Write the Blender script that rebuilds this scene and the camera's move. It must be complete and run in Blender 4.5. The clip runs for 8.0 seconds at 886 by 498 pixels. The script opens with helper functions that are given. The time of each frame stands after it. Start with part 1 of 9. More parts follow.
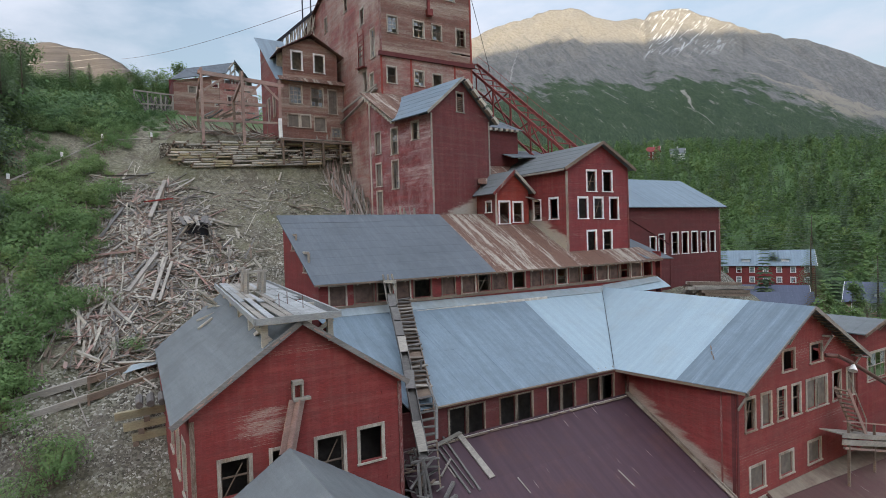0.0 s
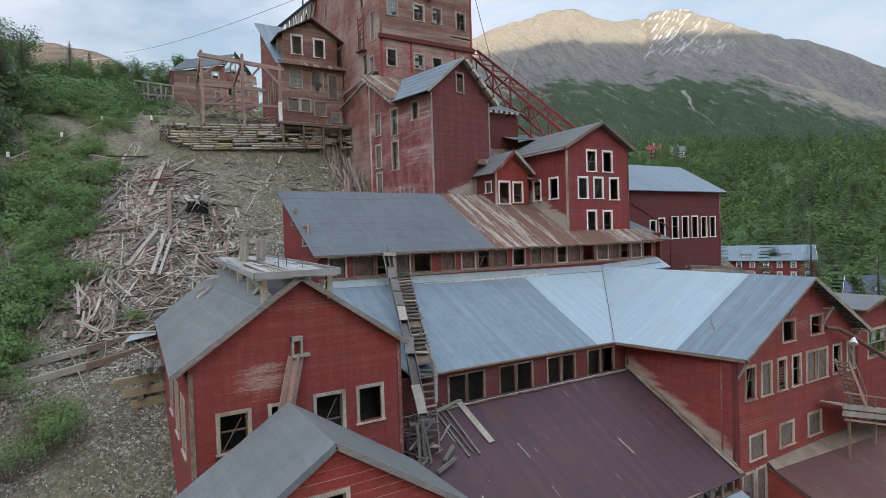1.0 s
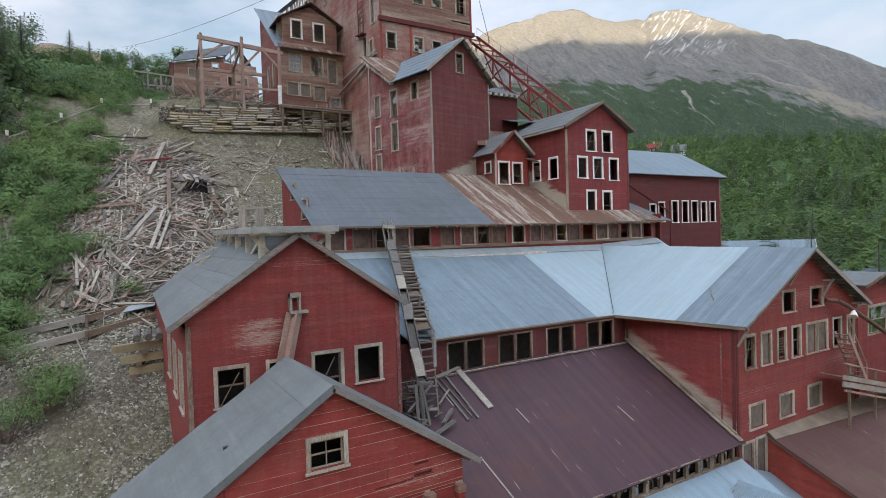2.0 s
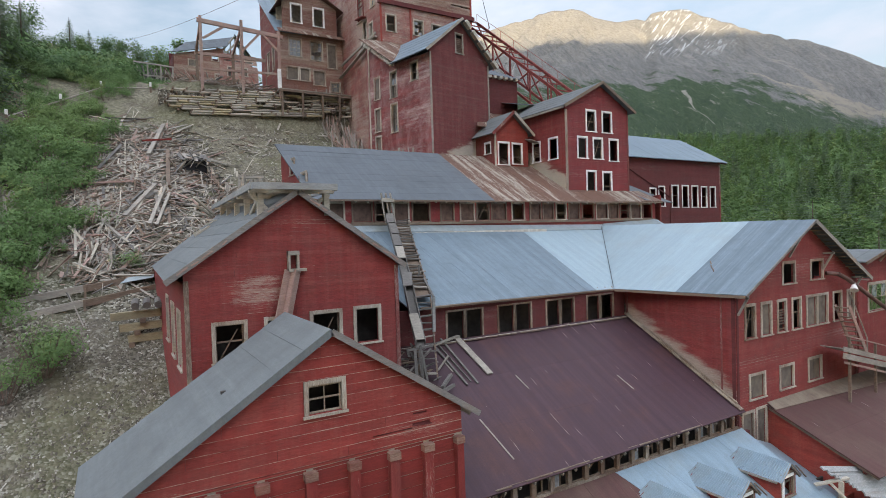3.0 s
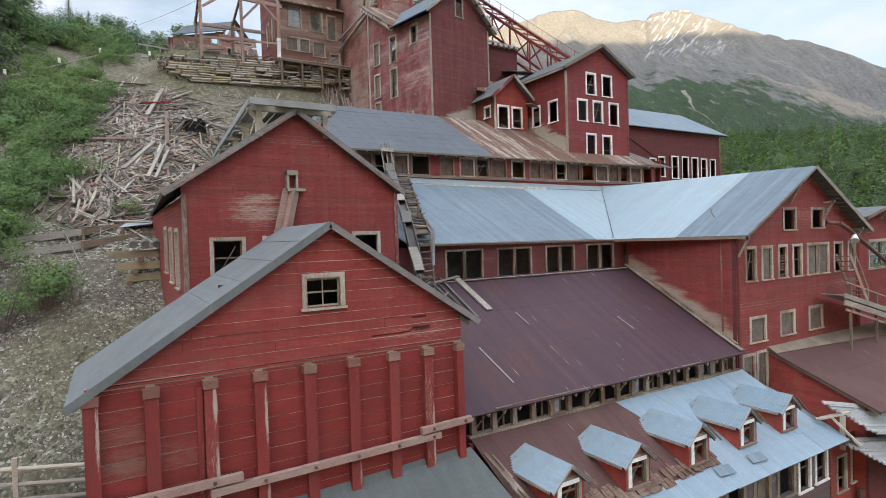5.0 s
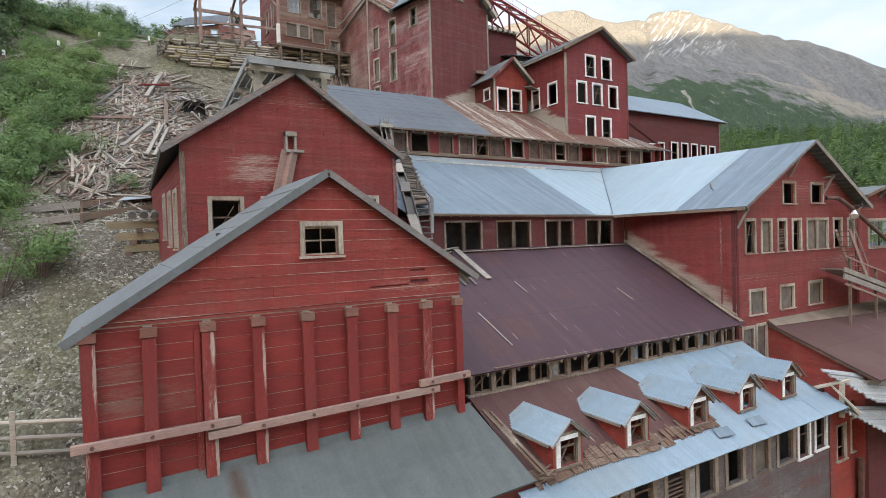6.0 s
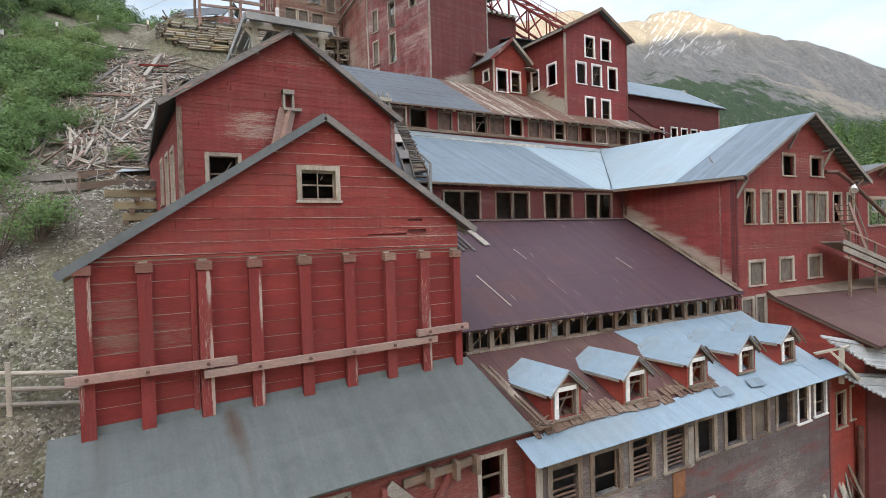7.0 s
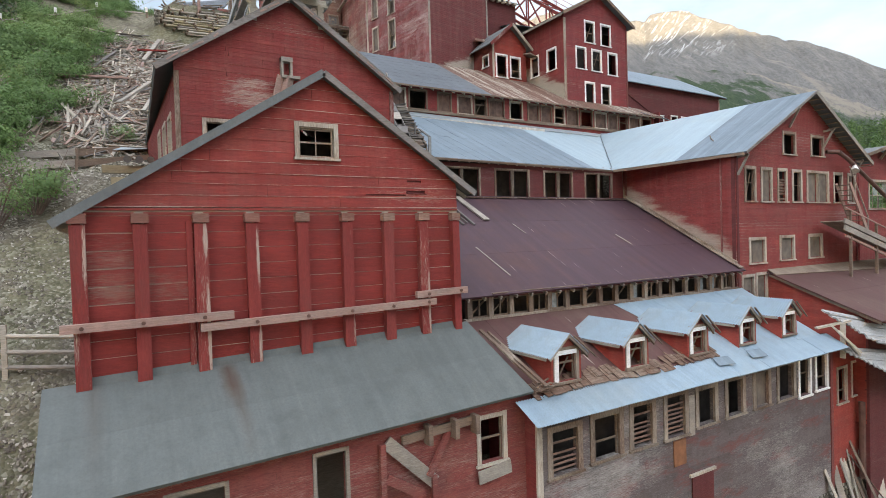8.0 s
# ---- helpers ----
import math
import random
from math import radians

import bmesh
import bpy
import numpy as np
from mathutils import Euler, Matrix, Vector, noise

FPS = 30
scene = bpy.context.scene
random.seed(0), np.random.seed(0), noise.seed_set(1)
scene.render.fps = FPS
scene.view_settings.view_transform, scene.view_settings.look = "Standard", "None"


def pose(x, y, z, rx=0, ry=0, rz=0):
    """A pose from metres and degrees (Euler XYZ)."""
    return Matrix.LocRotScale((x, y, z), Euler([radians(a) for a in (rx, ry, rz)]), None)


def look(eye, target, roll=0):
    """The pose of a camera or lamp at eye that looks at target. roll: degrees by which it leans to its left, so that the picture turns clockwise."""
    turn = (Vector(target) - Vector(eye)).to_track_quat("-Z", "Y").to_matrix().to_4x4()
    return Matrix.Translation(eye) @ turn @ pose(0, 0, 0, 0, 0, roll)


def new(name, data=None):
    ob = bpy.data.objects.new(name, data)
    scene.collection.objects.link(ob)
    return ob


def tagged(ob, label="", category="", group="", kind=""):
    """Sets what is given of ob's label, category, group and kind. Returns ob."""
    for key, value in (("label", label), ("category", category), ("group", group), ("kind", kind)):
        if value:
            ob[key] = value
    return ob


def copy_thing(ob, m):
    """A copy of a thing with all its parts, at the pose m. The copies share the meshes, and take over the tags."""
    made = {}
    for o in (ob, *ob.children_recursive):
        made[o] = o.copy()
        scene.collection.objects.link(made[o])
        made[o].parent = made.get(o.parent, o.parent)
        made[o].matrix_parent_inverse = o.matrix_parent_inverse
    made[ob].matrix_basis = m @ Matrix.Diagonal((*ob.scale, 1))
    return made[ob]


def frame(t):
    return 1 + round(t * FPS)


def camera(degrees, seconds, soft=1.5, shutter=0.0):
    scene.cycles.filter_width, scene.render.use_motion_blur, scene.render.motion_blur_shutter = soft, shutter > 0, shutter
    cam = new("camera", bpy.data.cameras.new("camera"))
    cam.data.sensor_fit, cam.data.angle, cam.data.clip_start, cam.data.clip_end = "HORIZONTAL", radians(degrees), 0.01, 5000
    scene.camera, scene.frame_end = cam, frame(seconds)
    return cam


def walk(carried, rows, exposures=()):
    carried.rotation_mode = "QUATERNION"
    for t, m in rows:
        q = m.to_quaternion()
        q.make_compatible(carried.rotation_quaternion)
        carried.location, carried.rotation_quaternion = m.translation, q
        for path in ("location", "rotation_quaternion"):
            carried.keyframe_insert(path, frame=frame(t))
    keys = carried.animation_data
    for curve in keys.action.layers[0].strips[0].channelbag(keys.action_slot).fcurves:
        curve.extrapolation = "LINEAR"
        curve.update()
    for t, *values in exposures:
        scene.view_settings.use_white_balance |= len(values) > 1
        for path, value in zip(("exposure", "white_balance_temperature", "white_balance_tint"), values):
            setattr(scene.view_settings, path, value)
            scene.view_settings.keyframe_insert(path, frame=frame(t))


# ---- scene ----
cam = camera(77.0, 8.0, soft=0.5)
METRES, EYE, TILT, LEAN, TURN = 12.0, 30.0, -1.5, 1.8, -31.0
ROWS = [
    (0.0, 0.0000, 0.0000, 0.0000, 0.00, 0.00, 0.00),
    (0.5, 0.0012, 0.0011, -0.0689, 0.03, 0.04, -0.01),
    (1.0, 0.0028, 0.0027, -0.1381, 0.03, 0.07, -0.03),
    (1.5, 0.0058, 0.0046, -0.2073, 0.05, 0.11, -0.03),
    (3.0, 0.0128, 0.0132, -0.4065, 0.09, 0.17, -0.04),
    (3.5, 0.0133, 0.0165, -0.4694, 0.09, 0.20, -0.06),
    (4.0, 0.0127, 0.0194, -0.5315, 0.09, 0.24, -0.06),
    (4.5, 0.0123, 0.0214, -0.5944, 0.07, 0.25, -0.06),
    (6.0, 0.0177, 0.0266, -0.7744, 0.05, 0.30, -0.07),
    (6.5, 0.0211, 0.0294, -0.8382, 0.05, 0.34, -0.09),
    (7.0, 0.0233, 0.0333, -0.9013, 0.04, 0.34, -0.09),
    (7.5, 0.0245, 0.0389, -0.9538, 0.01, 0.36, -0.09),
    (8.0, 0.0250, 0.0446, -0.9972, 0.01, 0.37, -0.10),
]
EXPOSURE = ((0.0, 1.42, 6500, 11), (8.0, 1.92, 6950, 12))
walk(cam, [(t, pose(0, 0, EYE, TILT, LEAN, TURN) @ pose(METRES * x, METRES * y, METRES * z, 90 + pitch, roll, yaw)) for t, x, y, z, yaw, pitch, roll in ROWS], EXPOSURE)


# ---- sky and sun: evening, the sun low behind a ridge, thin broken cloud ----
SUN_ELEVATION = radians(9)
SUN_AZIMUTH = radians(-131)          # clockwise from +y; behind and to the left of the first view
sun_way = Vector((math.sin(SUN_AZIMUTH) * math.cos(SUN_ELEVATION), math.cos(SUN_AZIMUTH) * math.cos(SUN_ELEVATION), math.sin(SUN_ELEVATION)))

world = bpy.data.worlds.new("evening_sky")
scene.world = world
world.use_nodes = True
wn, wl = world.node_tree.nodes, world.node_tree.links
wn.clear()
w_out = wn.new("ShaderNodeOutputWorld")
w_bg = wn.new("ShaderNodeBackground")
w_bg.inputs["Strength"].default_value = 0.15
w_sky = wn.new("ShaderNodeTexSky")
w_sky.sky_type = "NISHITA"
w_sky.sun_disc = False
w_sky.sun_elevation = SUN_ELEVATION
w_sky.sun_rotation = SUN_AZIMUTH
w_co = wn.new("ShaderNodeTexCoord")
w_map = wn.new("ShaderNodeMapping")
w_map.inputs["Scale"].default_value = (1.0, 1.0, 2.6)
w_noise = wn.new("ShaderNodeTexNoise")
w_noise.inputs["Scale"].default_value = 3.1
w_noise.inputs["Detail"].default_value = 7
w_noise.inputs["Roughness"].default_value = 0.55
w_ramp = wn.new("ShaderNodeValToRGB")
w_ramp.color_ramp.elements[0].position = 0.36
w_ramp.color_ramp.elements[1].position = 0.60
w_ramp.color_ramp.elements[0].color = (0.26, 0.26, 0.26, 1)
w_ramp.color_ramp.elements[1].color = (0.96, 0.96, 0.96, 1)
w_mix = wn.new("ShaderNodeMixRGB")
w_mix.inputs["Color2"].default_value = (3.75, 4.1, 4.75, 1)
wl.new(w_co.outputs["Generated"], w_map.inputs["Vector"])
wl.new(w_map.outputs["Vector"], w_noise.inputs["Vector"])
wl.new(w_noise.outputs["Fac"], w_ramp.inputs["Fac"])
wl.new(w_ramp.outputs["Color"], w_mix.inputs["Fac"])
wl.new(w_sky.outputs["Color"], w_mix.inputs["Color1"])
w_xyz = wn.new("ShaderNodeSeparateXYZ")
wl.new(w_co.outputs["Generated"], w_xyz.inputs["Vector"])
w_up = wn.new("ShaderNodeMapRange")
w_up.inputs["From Min"].default_value, w_up.inputs["From Max"].default_value = 0.0, 0.9
w_up.inputs["To Min"].default_value, w_up.inputs["To Max"].default_value = 0.52, 1.15
wl.new(w_xyz.outputs["Z"], w_up.inputs["Value"])
w_mul = wn.new("ShaderNodeVectorMath")
w_mul.operation = "SCALE"
wl.new(w_mix.outputs["Color"], w_mul.inputs[0])
# brighter towards the hidden sun, dimmer opposite
w_dot = wn.new("ShaderNodeVectorMath")
w_dot.operation = "DOT_PRODUCT"
wl.new(w_co.outputs["Generated"], w_dot.inputs[0])
w_dot.inputs[1].default_value = sun_way
w_side = wn.new("ShaderNodeMapRange")
w_side.inputs["From Min"].default_value, w_side.inputs["From Max"].default_value = -0.45, 1.0
w_side.inputs["To Min"].default_value, w_side.inputs["To Max"].default_value = 0.68, 2.55
wl.new(w_dot.outputs["Value"], w_side.inputs["Value"])
w_fac = wn.new("ShaderNodeMath")
w_fac.operation = "MULTIPLY"
wl.new(w_up.outputs["Result"], w_fac.inputs[0])
wl.new(w_side.outputs["Result"], w_fac.inputs[1])
wl.new(w_fac.outputs["Value"], w_mul.inputs["Scale"])
wl.new(w_mul.outputs["Vector"], w_bg.inputs["Color"])
wl.new(w_bg.outputs["Background"], w_out.inputs["Surface"])

sun = new("sun", bpy.data.lights.new("sun", "SUN"))
sun.data.energy, sun.data.angle, sun.data.color = 5.0, radians(0.6), (1.0, 0.84, 0.60)
sun.matrix_world = look(sun_way * 300, (0, 0, 0))


# ---- materials ----
def ramp_set(node, stops):
    cr = node.color_ramp
    while len(cr.elements) < len(stops):
        cr.elements.new(0.5)
    for e, (p, c) in zip(cr.elements, stops):
        e.position, e.color = p, (*c, 1) if len(c) == 3 else c


class Mat:
    """A node material with small wiring helpers."""

    def __init__(self, name, rough=0.8, metal=0.0, spec=0.3):
        self.m = bpy.data.materials.new(name)
        self.m.use_nodes = True
        self.n, self.l = self.m.node_tree.nodes, self.m.node_tree.links
        self.b = self.n["Principled BSDF"]
        self.b.inputs["Roughness"].default_value = rough
        self.b.inputs["Metallic"].default_value = metal
        self.b.inputs["Specular IOR Level"].default_value = spec
        self.co = self.n.new("ShaderNodeTexCoord").outputs["Object"]
        self.pos = self.n.new("ShaderNodeNewGeometry")

    def at(self, scale=(1, 1, 1), rot=(0, 0, 0)):
        k = self.n.new("ShaderNodeMapping")
        k.inputs["Scale"].default_value = scale
        k.inputs["Rotation"].default_value = rot
        self.l.new(self.co, k.inputs["Vector"])
        return k.outputs["Vector"]

    def noise(self, scale, detail=5, rough=0.6, vec=None, distort=0.0):
        k = self.n.new("ShaderNodeTexNoise")
        k.inputs["Scale"].default_value, k.inputs["Detail"].default_value = scale, detail
        k.inputs["Roughness"].default_value, k.inputs["Distortion"].default_value = rough, distort
        self.l.new(vec if vec is not None else self.co, k.inputs["Vector"])
        return k.outputs["Fac"]

    def voronoi(self, scale, out="Distance", feature="F1", vec=None):
        k = self.n.new("ShaderNodeTexVoronoi")
        k.inputs["Scale"].default_value, k.feature = scale, feature
        self.l.new(vec if vec is not None else self.co, k.inputs["Vector"])
        return k.outputs[out]

    def ramp(self, fac, stops):
        k = self.n.new("ShaderNodeValToRGB")
        ramp_set(k, stops)
        self.l.new(fac, k.inputs["Fac"])
        return k.outputs["Color"]

    def gate(self, fac, lo, hi):
        k = self.n.new("ShaderNodeMapRange")
        k.inputs["From Min"].default_value, k.inputs["From Max"].default_value = lo, hi
        self.l.new(fac, k.inputs["Value"])
        return k.outputs["Result"]

    def math(self, op, a, b):
        k = self.n.new("ShaderNodeMath")
        k.operation = op
        for s, v in zip(k.inputs, (a, b)):
            if isinstance(v, (int, float)):
                s.default_value = v
            else:
                self.l.new(v, s)
        return k.outputs[0]

    def mix(self, fac, a, b, mode="MIX"):
        k = self.n.new("ShaderNodeMixRGB")
        k.blend_type = mode
        for s, v in zip(k.inputs, (fac, a, b)):
            if isinstance(v, (int, float)):
                s.default_value = v
            elif isinstance(v, tuple):
                s.default_value = (*v, 1)
            else:
                self.l.new(v, s)
        return k.outputs["Color"]

    def island(self):
        """A random tone for each separate piece, joined or not."""
        return self.math("FRACT", self.math("ADD", self.pos.outputs["Random Per Island"], self.obj_random()), 0.0)

    def obj_random(self):
        return self.n.new("ShaderNodeObjectInfo").outputs["Random"]

    def done(self, color, bump=None, strength=0.3, dist=0.02, rough=None):
        if isinstance(color, tuple):
            self.b.inputs["Base Color"].default_value = (*color, 1)
        else:
            self.l.new(color, self.b.inputs["Base Color"])
        if bump is not None:
            k = self.n.new("ShaderNodeBump")
            k.inputs["Strength"].default_value, k.inputs["Distance"].default_value = strength, dist
            self.l.new(bump, k.inputs["Height"])
            self.l.new(k.outputs["Normal"], self.b.inputs["Normal"])
        if rough is not None:
            self.l.new(rough, self.b.inputs["Roughness"])
        return self.m


def painted_wood(name, paint, bare, wear=(0.60, 0.76), spread=0.35, single=False, sweep=(0.12, 0.12, 1.6), scour=None, fade=0.2, drips=(1.6, 1.6, 0.12), course=None, trace=None, patch=(), upright=False, calm=0.22, edge_wear=0.20, mottle=0.42):
    """Old paint on boards: a tone for each board, faded and dark streaks along the grain, paint worn off to bare wood.
    scour: (axis, a, b, width): bare where snow sliding off a roof has scoured the wall, the roof at height a + b * axis.
    course: (height of the first board, board height): the lower edges of the boards are worn to the wood. trace: a second old paint in patches. patch: (x, z, half width, half height, strength) of each scoured place."""
    k = Mat(name, 0.78, 0, 0.25)
    turn = (lambda a: (a[2], a[2], a[0])) if upright else (lambda a: a)
    grain = k.noise(7, 6, 0.65, k.at(turn((0.35, 0.35, 9))))
    broad = k.noise(0.55, 5, 0.6, k.at(sweep))
    fine = k.noise(22, 4, 0.72, k.at(turn((0.22, 0.22, 2.6))))
    drip = k.noise(2.2, 5, 0.65, k.at(drips))
    tone = k.island()
    c = k.mix(k.gate(grain, 0.25, 0.8), tuple(v * (1 - spread) for v in paint), tuple(min(1, v * (1 + spread * 0.8)) for v in paint))
    pale = tuple(v * 0.62 + w * 0.30 for v, w in zip(paint, bare))
    c = k.mix(k.math("MULTIPLY", k.gate(drip, 0.44, 0.64), fade), c, pale)
    c = k.mix(k.math("MULTIPLY", k.gate(tone, 0.45, 1.0), calm), c, tuple(v * 0.55 + 0.008 for v in paint))
    c = k.mix(k.math("MULTIPLY", k.gate(k.math("SUBTRACT", 1.0, tone), 0.72, 1.0), calm * 0.6), c, pale)
    worn = k.math("ADD", k.math("MULTIPLY", broad, 0.55), k.math("MULTIPLY", fine, 0.38))
    worn = k.math("ADD", worn, k.math("MULTIPLY", tone, 0.05))
    speck = k.noise(13, 5, 0.78, k.at(turn((0.5, 0.5, 2.2))))
    c = k.mix(k.math("MULTIPLY", k.gate(speck, 0.44, 0.62), 0.42), c, tuple(v * 0.46 for v in paint))
    blot = k.noise(0.8, 7, 0.72, k.at(turn((0.55, 0.55, 1.5))))
    c = k.mix(k.math("MULTIPLY", k.gate(blot, 0.50, 0.66), mottle), c, tuple(v * 0.42 + w * 0.10 for v, w in zip(paint, bare)))
    c = k.mix(k.math("MULTIPLY", k.gate(blot, 0.47, 0.34), mottle), c, tuple(min(1, v * 1.28 + w * 0.03) for v, w in zip(paint, bare)))
    if trace:
        c = k.mix(k.math("MULTIPLY", k.gate(k.noise(0.9, 5, 0.7, k.at((0.5, 0.5, 1.6))), 0.53, 0.64), 0.7), c, trace)
    sep = k.n.new("ShaderNodeSeparateXYZ")
    k.l.new(k.pos.outputs["Position"], sep.inputs["Vector"])
    if course:
        edge = k.math("FRACT", k.math("DIVIDE", k.math("SUBTRACT", sep.outputs["Z"], course[0]), course[1]), 0.0)
        worn = k.math("ADD", worn, k.math("MULTIPLY", k.gate(edge, 0.10, 0.03), k.math("MULTIPLY", k.noise(1.4, 4, 0.7, k.at((0.7, 0.7, 3))), edge_wear)))
    for place in patch:
        dx = k.math("DIVIDE", k.math("SUBTRACT", sep.outputs["X"], place[0]), place[2])
        dz = k.math("DIVIDE", k.math("SUBTRACT", sep.outputs["Z"], place[1]), place[3])
        dist = k.math("ADD", k.math("MULTIPLY", dx, dx), k.math("MULTIPLY", dz, dz))
        worn = k.math("ADD", worn, k.math("MULTIPLY", k.gate(dist, 1.0, 0.1), place[4]))
    if scour:
        line = k.math("ADD", k.math("MULTIPLY", sep.outputs[scour[0]], scour[2]), scour[1])
        up = k.math("SUBTRACT", sep.outputs["Z"], line)
        up = k.math("ADD", up, k.math("MULTIPLY", k.math("SUBTRACT", k.noise(0.7, 4, 0.6, k.at((0.6, 0.6, 3))), 0.5), scour[3] * 1.1))
        worn = k.math("ADD", worn, k.math("MULTIPLY", k.gate(k.math("SUBTRACT", scour[3], up), 0.0, scour[3]), 0.45))
    bare_c = k.mix(k.gate(grain, 0.3, 0.75), tuple(v * 0.55 for v in bare), bare)
    c = k.mix(k.gate(worn, *wear), c, bare_c)
    return k.done(c, k.math("ADD", grain, k.math("MULTIPLY", fine, 0.6)), 0.5, 0.014)


RED = (0.195, 0.032, 0.029)
GREY_WOOD = (0.36, 0.31, 0.25)
M_RED = painted_wood("red_painted_clapboard", RED, GREY_WOOD, (0.575, 0.70))
M_RED_A = painted_wood("red_gable_boards_worn_edges", (0.235, 0.036, 0.029), (0.44, 0.32, 0.26), (0.60, 0.72), 0.3, course=(18.95, 0.29), edge_wear=0.36, patch=((0.9, 19.02, 1.8, 0.14, 0.13), (5.2, 19.9, 1.8, 0.5, 0.07), (7.9, 19.4, 2.0, 0.6, 0.09), (7.0, 20.9, 1.6, 0.5, 0.05)))
M_RED_B = painted_wood("red_clapboard_worn_edges", (0.205, 0.034, 0.030), (0.42, 0.33, 0.27), (0.60, 0.72), course=(14.0, 0.145), edge_wear=0.16, patch=((4.6, 23.3, 1.5, 0.9, 0.17),))
M_RED_C = painted_wood("red_wing_clapboard", (0.215, 0.040, 0.035), (0.38, 0.30, 0.245), (0.57, 0.70), course=(9.0, 0.15))
M_RED_D = painted_wood("red_block_clapboard", (0.205, 0.036, 0.036), (0.36, 0.29, 0.25), (0.59, 0.71), course=(26.5, 0.14))
M_RED_FRESH = painted_wood("red_painted_board_sound", (0.270, 0.044, 0.031), (0.42, 0.30, 0.24), (0.60, 0.72), 0.3)
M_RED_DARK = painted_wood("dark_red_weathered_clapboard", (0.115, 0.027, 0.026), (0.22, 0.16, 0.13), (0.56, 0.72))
M_RED_SUNK = painted_wood("faded_red_clapboard", (0.195, 0.050, 0.042), (0.38, 0.28, 0.225), (0.51, 0.66), mottle=0.6)
M_RED_STREAK = painted_wood("dark_red_clapboard_with_pale_runs", (0.185, 0.042, 0.040), (0.56, 0.43, 0.39), (0.485, 0.63), 0.5, fade=0.95, drips=(0.5, 0.5, 0.22), sweep=(0.22, 0.22, 0.8), mottle=0.8)
M_RED_PATCHY = painted_wood("red_boards_scoured_in_patches", (0.225, 0.066, 0.054), (0.48, 0.38, 0.31), (0.435, 0.58), fade=0.8, drips=(0.35, 0.35, 0.12), sweep=(0.35, 0.35, 0.35), calm=0.4, mottle=0.8)
M_BROWN = painted_wood("brown_red_weathered_clapboard", (0.185, 0.082, 0.060), (0.46, 0.37, 0.29), (0.46, 0.61), mottle=0.6)
M_GREYBOARD = painted_wood("bare_dark_grey_siding", (0.112, 0.088, 0.083), (0.37, 0.345, 0.315), (0.485, 0.63), 0.5, sweep=(0.30, 0.30, 0.6), trace=(0.145, 0.045, 0.040), calm=0.55, mottle=0.3)
M_BARGE = painted_wood("grey_brown_barge_board", (0.205, 0.185, 0.168), (0.12, 0.095, 0.078), (0.52, 0.68), 0.4, sweep=(0.8, 0.8, 0.8))
M_RED_SCOUR_C = painted_wood("red_clapboard_scoured_along_roof", RED, (0.36, 0.28, 0.225), (0.585, 0.78), scour=("Y", 15.98 - 0.563 * 15.85, 0.563, 1.15))
M_RED_SCOUR_D = painted_wood("red_clapboard_scoured_above_roof", RED, (0.42, 0.36, 0.28), (0.585, 0.72), scour=("Y", 27.42 - 0.561 * 30.25, 0.561, 1.5))
M_RED_SCOUR_T = painted_wood("dark_red_clapboard_scoured_at_foot", (0.148, 0.038, 0.036), (0.44, 0.385, 0.32), (0.575, 0.72), scour=("X", 23.2, 0.345, 0.9))
M_PLANK_RED = painted_wood("red_painted_plank", (0.205, 0.028, 0.023), (0.235, 0.135, 0.105), (0.60, 0.72), 0.32, fade=0.10, course=(14.70, 0.405), edge_wear=0.22, patch=((0.1, 17.8, 1.0, 1.5, 0.12), (1.4, 17.2, 1.0, 1.2, 0.06), (6.3, 16.2, 1.6, 0.8, 0.05)))
M_POST_RED = painted_wood("red_painted_post", (0.190, 0.028, 0.024), (0.44, 0.33, 0.27), (0.555, 0.64), 0.2, fade=0.08, sweep=(2.4, 2.4, 0.22), upright=True, patch=((-0.42, 17.9, 0.06, 1.1, 0.16), (-0.62, 15.9, 0.08, 0.9, 0.14), (2.09, 16.0, 0.06, 1.4, 0.16), (2.07, 18.2, 0.07, 0.6, 0.16), (3.30, 17.7, 0.06, 1.0, 0.17), (3.29, 15.5, 0.07, 0.7, 0.16), (5.84, 15.6, 0.05, 0.8, 0.14), (8.26, 16.0, 0.06, 1.2, 0.16)))
M_CAP = painted_wood("brown_red_post_cap", (0.185, 0.075, 0.056), (0.36, 0.265, 0.195), (0.47, 0.62), 0.4)
M_TRIM = painted_wood("peeling_cream_trim", (0.46, 0.41, 0.335), (0.25, 0.175, 0.125), (0.43, 0.58), 0.18, sweep=(0.9, 0.9, 0.5), fade=0.2, upright=True)
M_TRIM_OLD = painted_wood("worn_brown_and_cream_trim", (0.34, 0.285, 0.225), (0.155, 0.10, 0.07), (0.40, 0.54), 0.35, sweep=(0.9, 0.9, 0.5), upright=True)
M_WHITE = painted_wood("white_painted_trim", (0.74, 0.72, 0.68), (0.42, 0.36, 0.30), (0.58, 0.70), 0.12, sweep=(0.9, 0.9, 0.9), fade=0.1)
M_TRIM_RED = painted_wood("red_corner_board", (0.17, 0.036, 0.031), (0.46, 0.41, 0.35), (0.50, 0.62), sweep=(1, 1, 0.2), upright=True)
M_WOOD = painted_wood("silvered_old_timber", (0.31, 0.275, 0.23), (0.17, 0.14, 0.11), (0.50, 0.70), 0.35, sweep=(0.8, 0.8, 0.8), fade=0.2, calm=0.55)
M_WOOD_PALE = painted_wood("pale_bare_timber", (0.43, 0.385, 0.31), (0.24, 0.195, 0.15), (0.53, 0.70), 0.3, sweep=(0.8, 0.8, 0.8), fade=0.2, calm=0.55)
